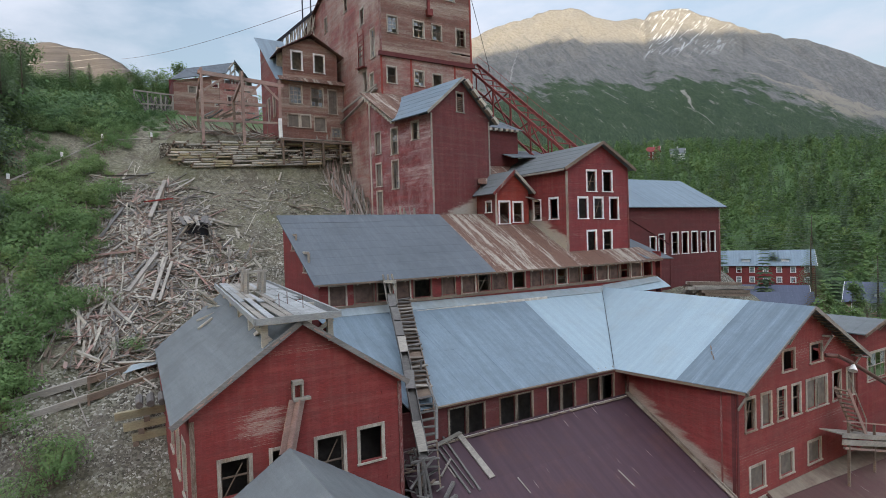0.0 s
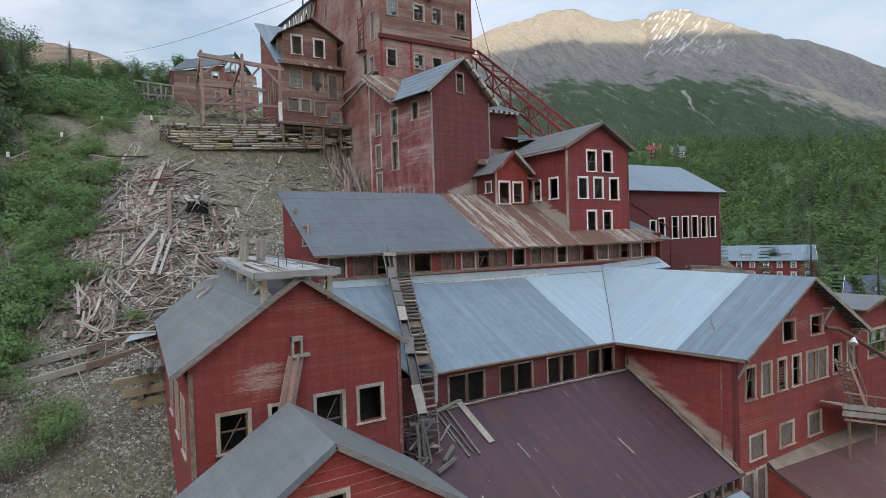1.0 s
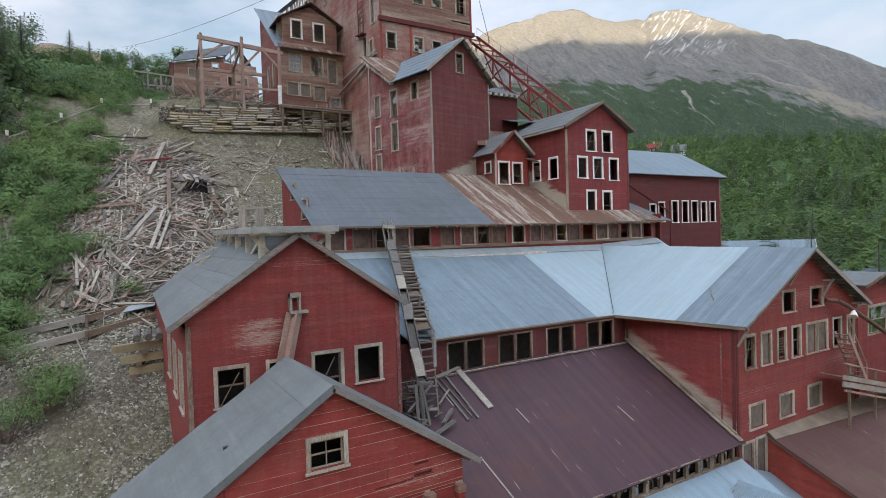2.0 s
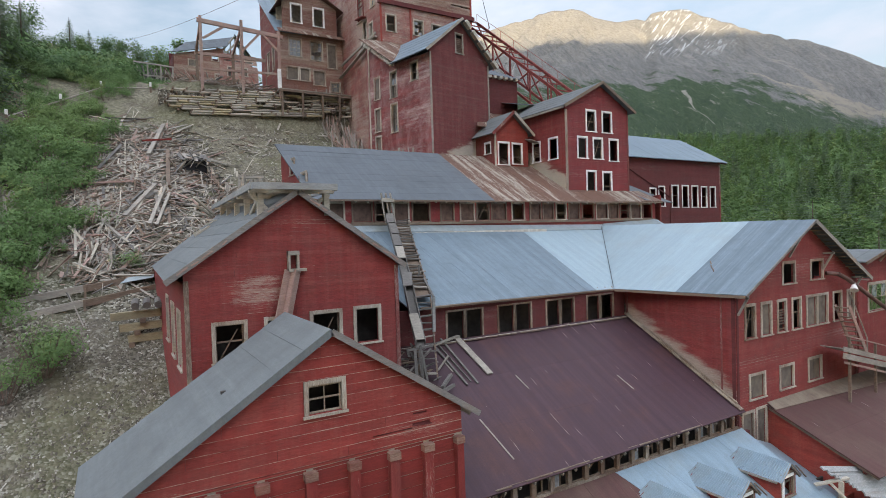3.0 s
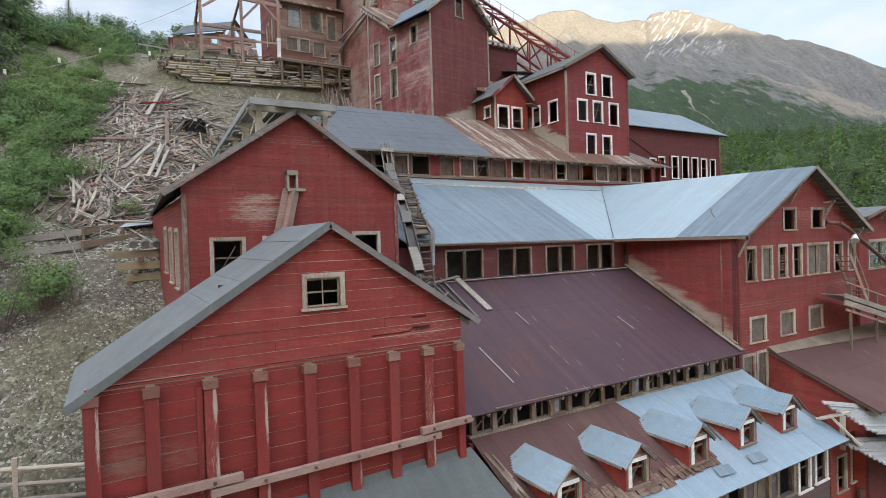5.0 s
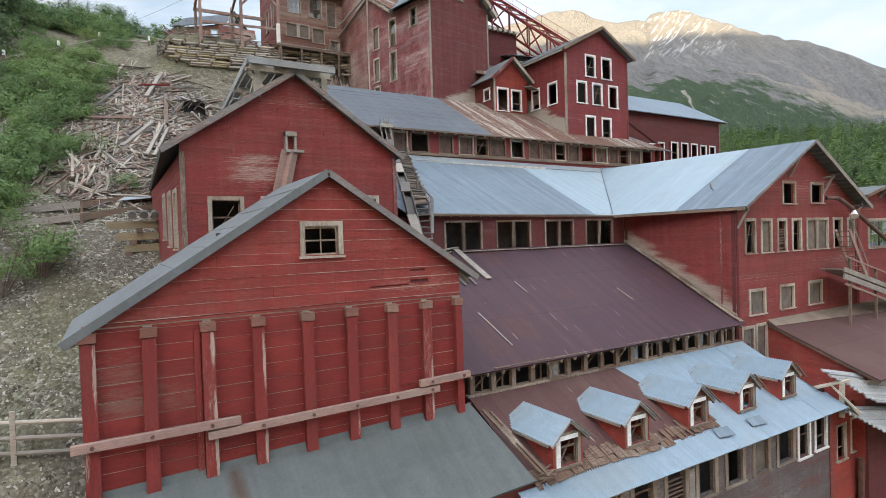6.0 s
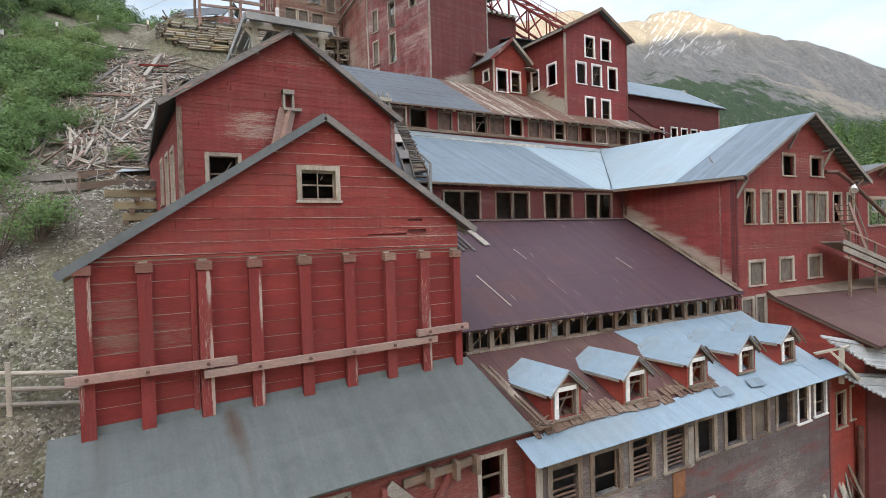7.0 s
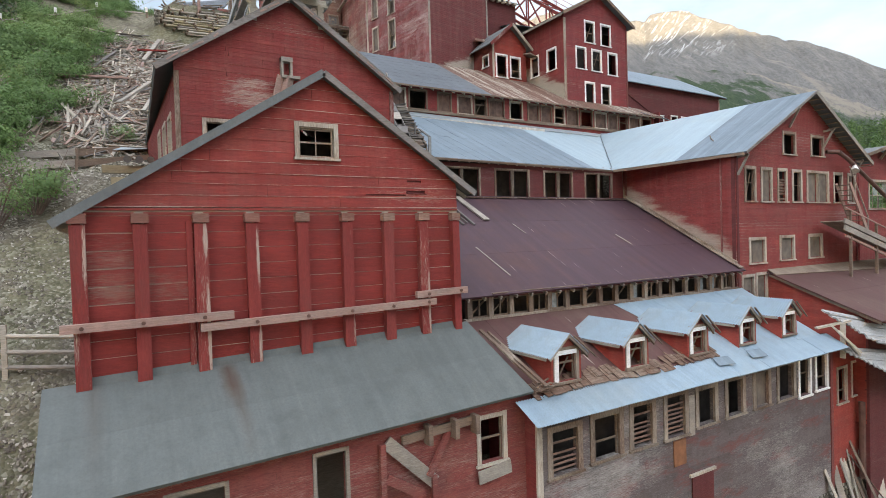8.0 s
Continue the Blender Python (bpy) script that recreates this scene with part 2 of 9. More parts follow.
M_WOOD_YELLOW = painted_wood("yellowed_squared_timber", (0.34, 0.285, 0.175), (0.17, 0.13, 0.085), (0.52, 0.70), 0.35, sweep=(0.8, 0.8, 0.8), calm=0.55)
M_WOOD_SILVER = painted_wood("silver_grey_board", (0.33, 0.33, 0.315), (0.22, 0.205, 0.19), (0.52, 0.70), 0.3, sweep=(0.8, 0.8, 0.8), calm=0.55)
M_WOOD_BROWN = painted_wood("brown_old_timber", (0.175, 0.124, 0.090), (0.32, 0.25, 0.19), (0.52, 0.70), 0.4, sweep=(0.8, 0.8, 0.8), calm=0.55)
M_WOOD_DARK = painted_wood("dark_grey_old_timber", (0.135, 0.122, 0.110), (0.24, 0.22, 0.195), (0.50, 0.68), 0.4, sweep=(0.8, 0.8, 0.8), calm=0.55)
M_WOOD_PINK = painted_wood("faded_pink_timber", (0.31, 0.195, 0.160), (0.42, 0.34, 0.275), (0.48, 0.64), 0.25, sweep=(0.5, 0.5, 0.5), calm=0.55)


def roofing(name, base, alt, patch, rough=0.75, metal=0.0, streak=(3.0, 0.18, 0.18), amount=(0.5, 0.72), spec=0.3, island=0.25, scratch=None, stain=None, dirt=0.35, runs=0.25, across=False):
    k = Mat(name, rough, metal, spec)
    way = (lambda a: (a[1], a[0], a[2])) if across else (lambda a: a)
    run = k.noise(3.2, 6, 0.65, k.at(way(streak)))
    broad = k.noise(0.35, 6, 0.65)
    mid = k.noise(1.9, 6, 0.7)
    fine = k.noise(17, 5, 0.72)
    c = k.mix(k.gate(run, 0.3, 0.75), base, alt)
    c = k.mix(k.gate(broad, *amount), c, patch)
    c = k.mix(k.math("MULTIPLY", k.island(), island), c, tuple(v * 0.72 for v in base))
    c = k.mix(k.math("MULTIPLY", k.gate(mid, 0.48, 0.72), dirt), c, tuple(v * 0.68 for v in patch))
    c = k.mix(k.math("MULTIPLY", k.gate(fine, 0.42, 0.64), 0.30), c, tuple(v * 0.58 for v in base))
    wash = k.noise(1.0, 5, 0.6, k.at(way((2.6, 0.10, 0.10))))
    c = k.mix(k.math("MULTIPLY", k.gate(wash, 0.38, 0.66), runs), c, tuple(v * 0.55 for v in base))
    if scratch:
        mark = k.noise(1.0, 2, 0.5, k.at((9, 0.45, 0.45)))
        c = k.mix(k.gate(mark, 0.715, 0.745), c, scratch)
        spots = k.noise(3.0, 3, 0.6, k.at((1.2, 1.2, 1.2)))
        c = k.mix(k.gate(spots, 0.765, 0.79), c, scratch)
    if stain:
        sep = k.n.new("ShaderNodeSeparateXYZ")
        k.l.new(k.pos.outputs["Position"], sep.inputs["Vector"])
        for sx, wide, low, high, amount in stain:
            off = k.math("ABSOLUTE", k.math("SUBTRACT", k.math("ADD", sep.outputs["X"], k.math("MULTIPLY", mid, 0.22)), sx + 0.11), 0.0)
            s1 = k.math("MULTIPLY", k.gate(k.math("SUBTRACT", wide, off), 0.0, wide), k.math("MULTIPLY", k.gate(sep.outputs["Y"], low, high), k.gate(sep.outputs["Y"], high + 0.75, high + 0.55)))
            c = k.mix(k.math("MULTIPLY", s1, amount), c, (0.060, 0.038, 0.027))
    return k.done(c, k.math("ADD", k.math("MULTIPLY", fine, 0.5), mid), 0.18, 0.015)


M_ROOF_GREY = roofing("grey_rolled_roofing", (0.130, 0.139, 0.138), (0.158, 0.167, 0.165), (0.108, 0.114, 0.112), 0.85)
M_ROOF_DARK = roofing("dark_grey_rolled_roofing", (0.100, 0.112, 0.125), (0.128, 0.140, 0.150), (0.085, 0.094, 0.10), 0.85)
M_ROOF_BLUE = roofing("weathered_galvanised_sheet", (0.158, 0.206, 0.240), (0.205, 0.258, 0.292), (0.142, 0.178, 0.202), 0.5, 0.15, island=0.18, dirt=0.4, runs=0.4)
M_ROOF_WHITE = roofing("pale_galvanised_sheet", (0.265, 0.338, 0.372), (0.31, 0.385, 0.415), (0.275, 0.322, 0.322), 0.55, 0.1, amount=(0.5, 0.75), island=0.08, dirt=0.22)
M_ROOF_BLUE_EW = roofing("weathered_galvanised_sheet_east", (0.142, 0.186, 0.218), (0.215, 0.268, 0.302), (0.135, 0.168, 0.19), 0.55, 0.15, island=0.35, dirt=0.4, runs=0.6, across=True)
M_ROOF_WHITE_EW = roofing("pale_galvanised_sheet_east", (0.265, 0.338, 0.372), (0.31, 0.385, 0.415), (0.275, 0.322, 0.322), 0.55, 0.1, amount=(0.5, 0.75), island=0.08, dirt=0.22, across=True)
M_ROOF_MAROON = roofing("maroon_painted_sheet_roof", (0.060, 0.031, 0.039), (0.076, 0.039, 0.046), (0.092, 0.040, 0.034), 0.58, 0.0, island=0.3, dirt=0.55, runs=0.5, scratch=(0.28, 0.22, 0.19), amount=(0.52, 0.68))
M_ROOF_RUST = roofing("rust_brown_sheet_roof", (0.086, 0.039, 0.035), (0.112, 0.053, 0.044), (0.128, 0.082, 0.060), 0.75, scratch=(0.30, 0.25, 0.21), dirt=0.6)
k = Mat("rusted_peeling_sheet_roof", 0.85, 0, 0.2)
run = k.noise(1.3, 8, 0.75, k.at((2.2, 0.22, 0.22), (0, 0, 0.35)))
spot = k.noise(5.5, 6, 0.75, k.at((2.0, 0.8, 0.8)))
rust = k.mix(k.gate(spot, 0.35, 0.65), (0.080, 0.042, 0.033), (0.165, 0.092, 0.062))
peel = k.math("ADD", k.math("MULTIPLY", run, 0.6), k.math("MULTIPLY", spot, 0.4))
peel = k.math("ADD", peel, k.math("MULTIPLY", k.math("SUBTRACT", k.island(), 0.5), 0.13))
c = k.mix(k.math("MULTIPLY", k.gate(peel, 0.515, 0.585), 0.85), rust, k.mix(k.gate(run, 0.4, 0.6), (0.235, 0.20, 0.16), (0.335, 0.295, 0.24)))
M_ROOF_PATCHY = k.done(c, spot, 0.3, 0.01)
M_CORR = roofing("corrugated_galvanised_sheet", (0.215, 0.287, 0.335), (0.275, 0.355, 0.405), (0.25, 0.285, 0.285), 0.5, 0.15)
M_ROOF_LEAN = roofing("grey_felt_with_rust_stain", (0.096, 0.107, 0.101), (0.116, 0.126, 0.118), (0.084, 0.093, 0.087), 0.8, dirt=0.4, stain=((2.46, 0.27, 13.7, 14.2, 0.95), (2.56, 0.20, 12.3, 13.9, 0.55), (-0.35, 0.26, 12.2, 14.4, 0.28)))
M_ROOF_PALE = roofing("dusty_pale_flashing_sheet", (0.235, 0.275, 0.29), (0.30, 0.33, 0.33), (0.22, 0.22, 0.195), 0.7, island=0.3, dirt=0.5)
M_FLASH = roofing("dusty_flashing", (0.19, 0.148, 0.108), (0.25, 0.20, 0.148), (0.14, 0.092, 0.066), 0.85, amount=(0.44, 0.6), dirt=0.5)


def plain(name, col, rough=0.8, metal=0.0, vary=0.3, scale=3.0):
    k = Mat(name, rough, metal)
    f = k.noise(scale, 5, 0.6)
    return k.done(k.mix(k.gate(f, 0.3, 0.7), tuple(v * (1 - vary) for v in col), tuple(min(1, v * (1 + vary)) for v in col)), f, 0.15, 0.01)


# Pale tone of the added backing walls, raised to lift the dark of the openings.
M_DARKROOM = plain("pale_backing", (0.40, 0.365, 0.31))
# Near-black tone that puts the dark of the rooms into the colour.
M_INNER = plain("near_black_backing", (0.048, 0.042, 0.037))
M_BOARDED = plain("grey_plywood_board", (0.135, 0.112, 0.090), 0.85, 0, 0.3, 2.0)
M_BROWNBOARD = plain("brown_board_shutter", (0.098, 0.062, 0.048), 0.85, 0, 0.4, 2.5)
M_STEEL_RED = plain("red_oxide_steel", (0.175, 0.036, 0.030), 0.65, 0.1)
M_PIPE = plain("rust_brown_pipe", (0.13, 0.07, 0.055), 0.6, 0.3)
M_RUSTPLATE = plain("orange_brown_rust", (0.20, 0.088, 0.042), 0.85)
M_CABLE = plain("black_cable", (0.03, 0.03, 0.035), 0.5, 0.3)
M_BARK = plain("grey_brown_bark", (0.12, 0.095, 0.075), 0.9, 0, 0.4, 8)
M_DARKSLAT = plain("brown_louvre_slat", (0.155, 0.102, 0.078), 0.85)
M_CHIM = plain("pale_chimney_brick", (0.45, 0.42, 0.38), 0.9)

M_SHINGLE = painted_wood("broken_brown_shingle", (0.135, 0.078, 0.052), (0.30, 0.235, 0.175), (0.50, 0.66), 0.45, sweep=(0.8, 0.8, 0.8))
k = Mat("dusty_window_glass", 0.12, 0, 0.5)
k.b.inputs["Transmission Weight"].default_value = 0.55
M_GLASS = k.done(k.mix(k.gate(k.noise(6, 4), 0.35, 0.7), (0.30, 0.32, 0.33), (0.52, 0.54, 0.54)))


def leafy(name, dark, light, size=0.16):
    k = Mat(name, 0.65, 0, 0.25)
    cell = k.n.new("ShaderNodeSeparateColor")
    k.l.new(k.voronoi(size, "Color"), cell.inputs["Color"])
    tone = k.math("ADD", k.math("MULTIPLY", k.island(), 0.45), k.math("MULTIPLY", cell.outputs["Red"], 0.55))
    c = k.mix(tone, dark, light)
    c = k.mix(k.math("MULTIPLY", k.gate(cell.outputs["Green"], 0.6, 1.0), 0.5), c, (light[0] * 1.15, light[1] * 0.92, light[2] * 0.8))
    k.b.inputs["Subsurface Weight"].default_value = 0.0
    m = k.done(c)
    tr = k.n.new("ShaderNodeBsdfTranslucent")
    k.l.new(c, tr.inputs["Color"])
    sh = k.n.new("ShaderNodeMixShader")
    sh.inputs["Fac"].default_value = 0.42
    k.l.new(k.b.outputs["BSDF"], sh.inputs[1])
    k.l.new(tr.outputs["BSDF"], sh.inputs[2])
    k.l.new(sh.outputs["Shader"], k.n["Material Output"].inputs["Surface"])
    return m


M_LEAF = leafy("alder_leaves", (0.080, 0.142, 0.050), (0.188, 0.284, 0.102), 0.34)
M_LEAF_FAR = leafy("poplar_leaves", (0.070, 0.122, 0.044), (0.170, 0.258, 0.088))
# Darker copy of the leaf colours, with shade put into the tone.
M_LEAF_SHADE = leafy("shaded_willow_poplar_leaves", (0.048, 0.094, 0.035), (0.128, 0.205, 0.075), 0.5)
M_SPRUCE = leafy("spruce_needles", (0.088, 0.130, 0.080), (0.160, 0.212, 0.122))
M_SPRUCE_DRY = leafy("drying_spruce_needles", (0.07, 0.055, 0.03), (0.11, 0.085, 0.045))
M_TWIG = plain("bare_reddish_twig", (0.14, 0.095, 0.075), 0.9)

# ground: gravel tailings, dusty soil, grassy far off
k = Mat("gravel_and_soil", 0.95, 0, 0.15)
peb = k.voronoi(9, "Color")
pebd = k.voronoi(9, "Distance")
sep = k.n.new("ShaderNodeSeparateColor")
k.l.new(peb, sep.inputs["Color"])
big = k.noise(0.16, 6, 0.6)
mid = k.noise(1.3, 6, 0.65)
c = k.ramp(sep.outputs["Red"], [(0.0, (0.040, 0.034, 0.026)), (0.4, (0.098, 0.087, 0.066)), (0.75, (0.165, 0.150, 0.118)), (1.0, (0.34, 0.32, 0.275))])
soil = k.ramp(k.noise(2.6, 8, 0.75), [(0.32, (0.050, 0.042, 0.029)), (0.50, (0.150, 0.132, 0.088)), (0.64, (0.255, 0.232, 0.165))])
damp = k.noise(0.22, 5, 0.6)
sep2 = k.n.new("ShaderNodeSeparateXYZ")
k.l.new(k.co, sep2.inputs["Vector"])
upslope = k.math("ADD", big, k.math("MULTIPLY", k.gate(sep2.outputs["Y"], 30, 54), 0.22))
c = k.mix(k.math("MULTIPLY", k.gate(upslope, 0.52, 0.66), 0.72), c, soil)
c = k.mix(k.math("MULTIPLY", k.gate(damp, 0.54, 0.64), 0.55), c, (0.066, 0.052, 0.042))
moss = k.noise(0.09, 6, 0.7)
c = k.mix(k.math("MULTIPLY", k.gate(moss, 0.50, 0.62), 0.36), c, (0.085, 0.092, 0.036))
far = k.n.new("ShaderNodeVectorMath")
far.operation = "LENGTH"
k.l.new(k.co, far.inputs[0])
c = k.mix(k.gate(far.outputs["Value"], 75, 110), c, (0.065, 0.105, 0.038))
hgt = k.math("ADD", k.math("MULTIPLY", pebd, -0.5), k.math("MULTIPLY", mid, 0.8))
M_GROUND = k.done(c, hgt, 0.8, 0.10)

# mountains: green foot, broken treeline, rock with scree fans, snow in the gullies
def mountain_mat(name, lo, hi, snow_lo, rock_tone=(0.238, 0.223, 0.194), green=(0.044, 0.064, 0.034)):
    k = Mat(name, 0.95, 0, 0.1)
    xyz = k.n.new("ShaderNodeSeparateXYZ")
    k.l.new(k.pos.outputs["Position"], xyz.inputs["Vector"])
    x, y, h = [xyz.outputs[q] for q in "XYZ"]
    fall = k.n.new("ShaderNodeCombineXYZ")      # runs down the slope
    way = k.math("DIVIDE", k.math("SUBTRACT", k.math("ARCTAN2", x, y), 0.80), k.math("SUBTRACT", 2.0, k.math("DIVIDE", h, 1200.0)))
    k.l.new(k.math("MULTIPLY", way, 70.0), fall.inputs["X"])
    k.l.new(k.math("MULTIPLY", h, 0.0045), fall.inputs["Y"])
    face = k.n.new("ShaderNodeCombineXYZ")      # even-sized on the face of the mountain
    k.l.new(k.math("MULTIPLY", way, 8500.0), face.inputs["X"])
    k.l.new(k.math("MULTIPLY", h, 1.5), face.inputs["Y"])
    gully = k.noise(1.0, 7, 0.62, fall.outputs["Vector"], 0.5)
    fine = k.noise(3.4, 6, 0.68, fall.outputs["Vector"], 0.4)
    n1 = k.noise(0.0030, 8, 0.6, face.outputs["Vector"])
    n2 = k.noise(0.012, 8, 0.72, face.outputs["Vector"])
    rock = k.ramp(n2, [(0.3, tuple(v * 0.66 for v in rock_tone)), (0.52, rock_tone), (0.72, tuple(v * 1.22 for v in rock_tone))])
    rock = k.mix(k.math("MULTIPLY", k.gate(fine, 0.46, 0.66), 0.38), rock, tuple(v * 0.60 for v in rock_tone))
    rock = k.mix(k.math("MULTIPLY", k.gate(gully, 0.52, 0.66), 0.65), rock, tuple(v * 1.30 for v in rock_tone))
    gr = k.mix(k.gate(n2, 0.35, 0.65), green, tuple(v * 1.8 for v in green))
    line = k.math("ADD", h, k.math("MULTIPLY", k.math("SUBTRACT", n1, 0.5), 820))
    line = k.math("ADD", line, k.math("MULTIPLY", k.math("SUBTRACT", n2, 0.5), 520))
    line = k.math("ADD", line, k.math("MULTIPLY", k.math("SUBTRACT", gully, 0.5), 110))
    c = k.mix(k.gate(line, lo, hi), gr, rock)
    scree = k.math("MULTIPLY", k.gate(k.math("ADD", gully, k.math("MULTIPLY", k.math("SUBTRACT", n2, 0.5), 0.22)), 0.63, 0.68), k.gate(h, 190, 330))
    c = k.mix(scree, c, (0.36, 0.33, 0.285))
    sn = k.math("ADD", h, k.math("MULTIPLY", k.math("SUBTRACT", k.noise(1.25, 5, 0.65, fall.outputs["Vector"], 0.9), 0.5), 1300))
    c = k.mix(k.gate(sn, snow_lo, snow_lo + 40), c, (0.80, 0.80, 0.80))
    return k.done(c, k.math("ADD", n2, fine), 0.8, 26)




def main_mountain_mat():
    """The near mountain: green foot with patches drawn out down the slope, grey rock, tan scree, snow in the high bowl."""
    k = Mat("mountain_rock_and_tundra", 0.95, 0, 0.1)
    xyz = k.n.new("ShaderNodeSeparateXYZ")
    k.l.new(k.pos.outputs["Position"], xyz.inputs["Vector"])
    h = xyz.outputs["Z"]
    bear = k.math("SUBTRACT", k.math("MULTIPLY", k.math("ARCTAN2", xyz.outputs["X"], xyz.outputs["Y"]), 57.2958), 31.0)
    up = k.math("DIVIDE", h, 62.0)

    def turned(deg, sx, sy):
        a = math.radians(deg)
        u = k.math("ADD", k.math("MULTIPLY", bear, math.cos(a)), k.math("MULTIPLY", up, -math.sin(a)))
        v = k.math("ADD", k.math("MULTIPLY", bear, math.sin(a)), k.math("MULTIPLY", up, math.cos(a)))
        c = k.n.new("ShaderNodeCombineXYZ")
        k.l.new(k.math("MULTIPLY", u, sx), c.inputs["X"])
        k.l.new(k.math("MULTIPLY", v, sy), c.inputs["Y"])
        return c.outputs["Vector"]

    slant = k.noise(1.0, 8, 0.66, turned(24, 0.24, 0.8), 0.2)
    slant2 = k.noise(1.0, 8, 0.72, turned(27, 0.55, 2.2), 0.15)
    steep = k.noise(1.0, 8, 0.70, turned(52, 0.40, 1.7), 0.3)
    fine = k.noise(1.0, 8, 0.78, turned(38, 3.2, 6.5), 0.2)
    rock = k.ramp(steep, [(0.30, (0.128, 0.126, 0.122)), (0.50, (0.190, 0.185, 0.174)), (0.70, (0.262, 0.251, 0.230))])
    rock = k.mix(k.math("MULTIPLY", k.gate(fine, 0.44, 0.62), 0.5), rock, (0.082, 0.077, 0.070))
    rock = k.mix(k.math("MULTIPLY", k.gate(slant2, 0.52, 0.68), 0.25), rock, (0.24, 0.22, 0.19))
    # Warm paler tone towards the crest: sunlight on the peaks put into the colour.
    rock = k.mix(k.math("MULTIPLY", k.gate(k.math("ADD", h, k.math("MULTIPLY", k.math("SUBTRACT", steep, 0.5), 700.0)), 720, 960), 0.75), rock, k.mix(k.gate(fine, 0.40, 0.62), (0.25, 0.23, 0.19), (0.155, 0.143, 0.122)))
    gr = k.mix(k.gate(fine, 0.35, 0.65), (0.034, 0.055, 0.032), (0.074, 0.106, 0.055))
    gr = k.mix(k.math("MULTIPLY", k.gate(slant2, 0.5, 0.66), 0.35), gr, (0.105, 0.130, 0.076))
    gr = k.mix(k.math("MULTIPLY", k.gate(slant, 0.52, 0.62), 0.5), gr, (0.034, 0.056, 0.034))
    edge = k.math("SUBTRACT", 535.0, k.math("MULTIPLY", k.math("MAXIMUM", k.math("SUBTRACT", bear, 27.0), 0.0), 27.0))
    line = k.math("SUBTRACT", h, edge)
    line = k.math("ADD", line, k.math("MULTIPLY", k.math("SUBTRACT", slant, 0.5), 620))
    line = k.math("ADD", line, k.math("MULTIPLY", k.math("SUBTRACT", slant2, 0.5), 330))
    c = k.mix(k.gate(line, -45, 25), gr, rock)
    bare = k.math("MULTIPLY", k.gate(k.math("ADD", slant2, k.math("MULTIPLY", k.math("SUBTRACT", fine, 0.5), 0.3)), 0.60, 0.65), k.gate(h, 200, 330))
    c = k.mix(k.math("MULTIPLY", bare, 0.6), c, (0.27, 0.25, 0.215))

    worn = k.noise(1.0, 7, 0.72, turned(30, 0.9, 2.4), 0.3)

    def streak(a0, h0, a1, h1, w0, w1, tone, rag=0.5, broken=0.3):
        """A slide of pale stones from one place on the slope to a lower one, widening."""
        s = k.math("DIVIDE", k.math("SUBTRACT", h0, h), h0 - h1)
        mid = k.math("ADD", a0, k.math("MULTIPLY", s, a1 - a0))
        off = k.math("ABSOLUTE", k.math("SUBTRACT", bear, k.math("ADD", mid, k.math("MULTIPLY", k.math("SUBTRACT", slant2, 0.5), rag))), 0.0)
        wide = k.math("ADD", w0, k.math("MULTIPLY", s, w1 - w0))
        m = k.gate(k.math("SUBTRACT", wide, off), 0.0, 0.12)
        m = k.math("MULTIPLY", m, k.math("MULTIPLY", k.gate(s, -0.02, 0.03), k.gate(s, 1.03, 0.95)))
        m = k.math("MULTIPLY", m, k.math("ADD", 1.0 - broken, k.math("MULTIPLY", k.gate(worn, 0.42, 0.54), broken)))
        return k.mix(m, c, tone)

    c = streak(28.2, 580.0, 38.0, 285.0, 0.1, 1.9, (0.285, 0.252, 0.200), 6.0, 0.75)
    c = streak(29.5, 760.0, 35.0, 420.0, 0.08, 0.5, (0.255, 0.232, 0.195), 2.5, 0.7)
    c = streak(34.0, 420.0, 42.5, 200.0, 1.0, 0.45, (0.295, 0.262, 0.210), 4.0, 0.6)
    c = streak(23.5, 452.0, 24.4, 345.0, 0.26, 0.12, (0.32, 0.295, 0.25), 0.9, 0.2)
    c = streak(24.4, 350.0, 26.1, 270.0, 0.06, 0.10, (0.34, 0.315, 0.27))
    c = streak(8.3, 900.0, 7.3, 600.0, 0.04, 0.11, (0.40, 0.38, 0.35), 0.9)
    c = streak(12.4, 800.0, 16.8, 540.0, 0.03, 0.10, (0.24, 0.22, 0.19), 0.9)
    bowl = k.math("MULTIPLY", k.gate(bear, 19.6, 20.6), k.gate(bear, 28.5, 24.5))
    bowl = k.math("MULTIPLY", bowl, k.gate(h, 700, 800))
    snow = k.noise(1.0, 7, 0.62, turned(-55, 0.55, 2.3), 1.7)
    c = k.mix(k.math("MULTIPLY", bowl, k.gate(snow, 0.560, 0.605)), c, (0.54, 0.54, 0.52))
    return k.done(c, k.math("ADD", fine, k.math("MULTIPLY", steep, 1.2)), 0.9, 24)


M_MOUNT = main_mountain_mat()
M_MOUNT_FAR = mountain_mat("far_mountain_rock", -500, -400, 1780, (0.105, 0.094, 0.086))


# ---- building helpers ----
XF = [Matrix.Identity(4)]            # turn of the thing that is being built


def thing(name, x, y, z, label, category, group="", kind=""):
    ob = new(name)
    ob.empty_display_size = 0.3
    ob.matrix_basis = XF[0] @ Matrix.Translation((x, y, z))
    return tagged(ob, label, category, group, kind)


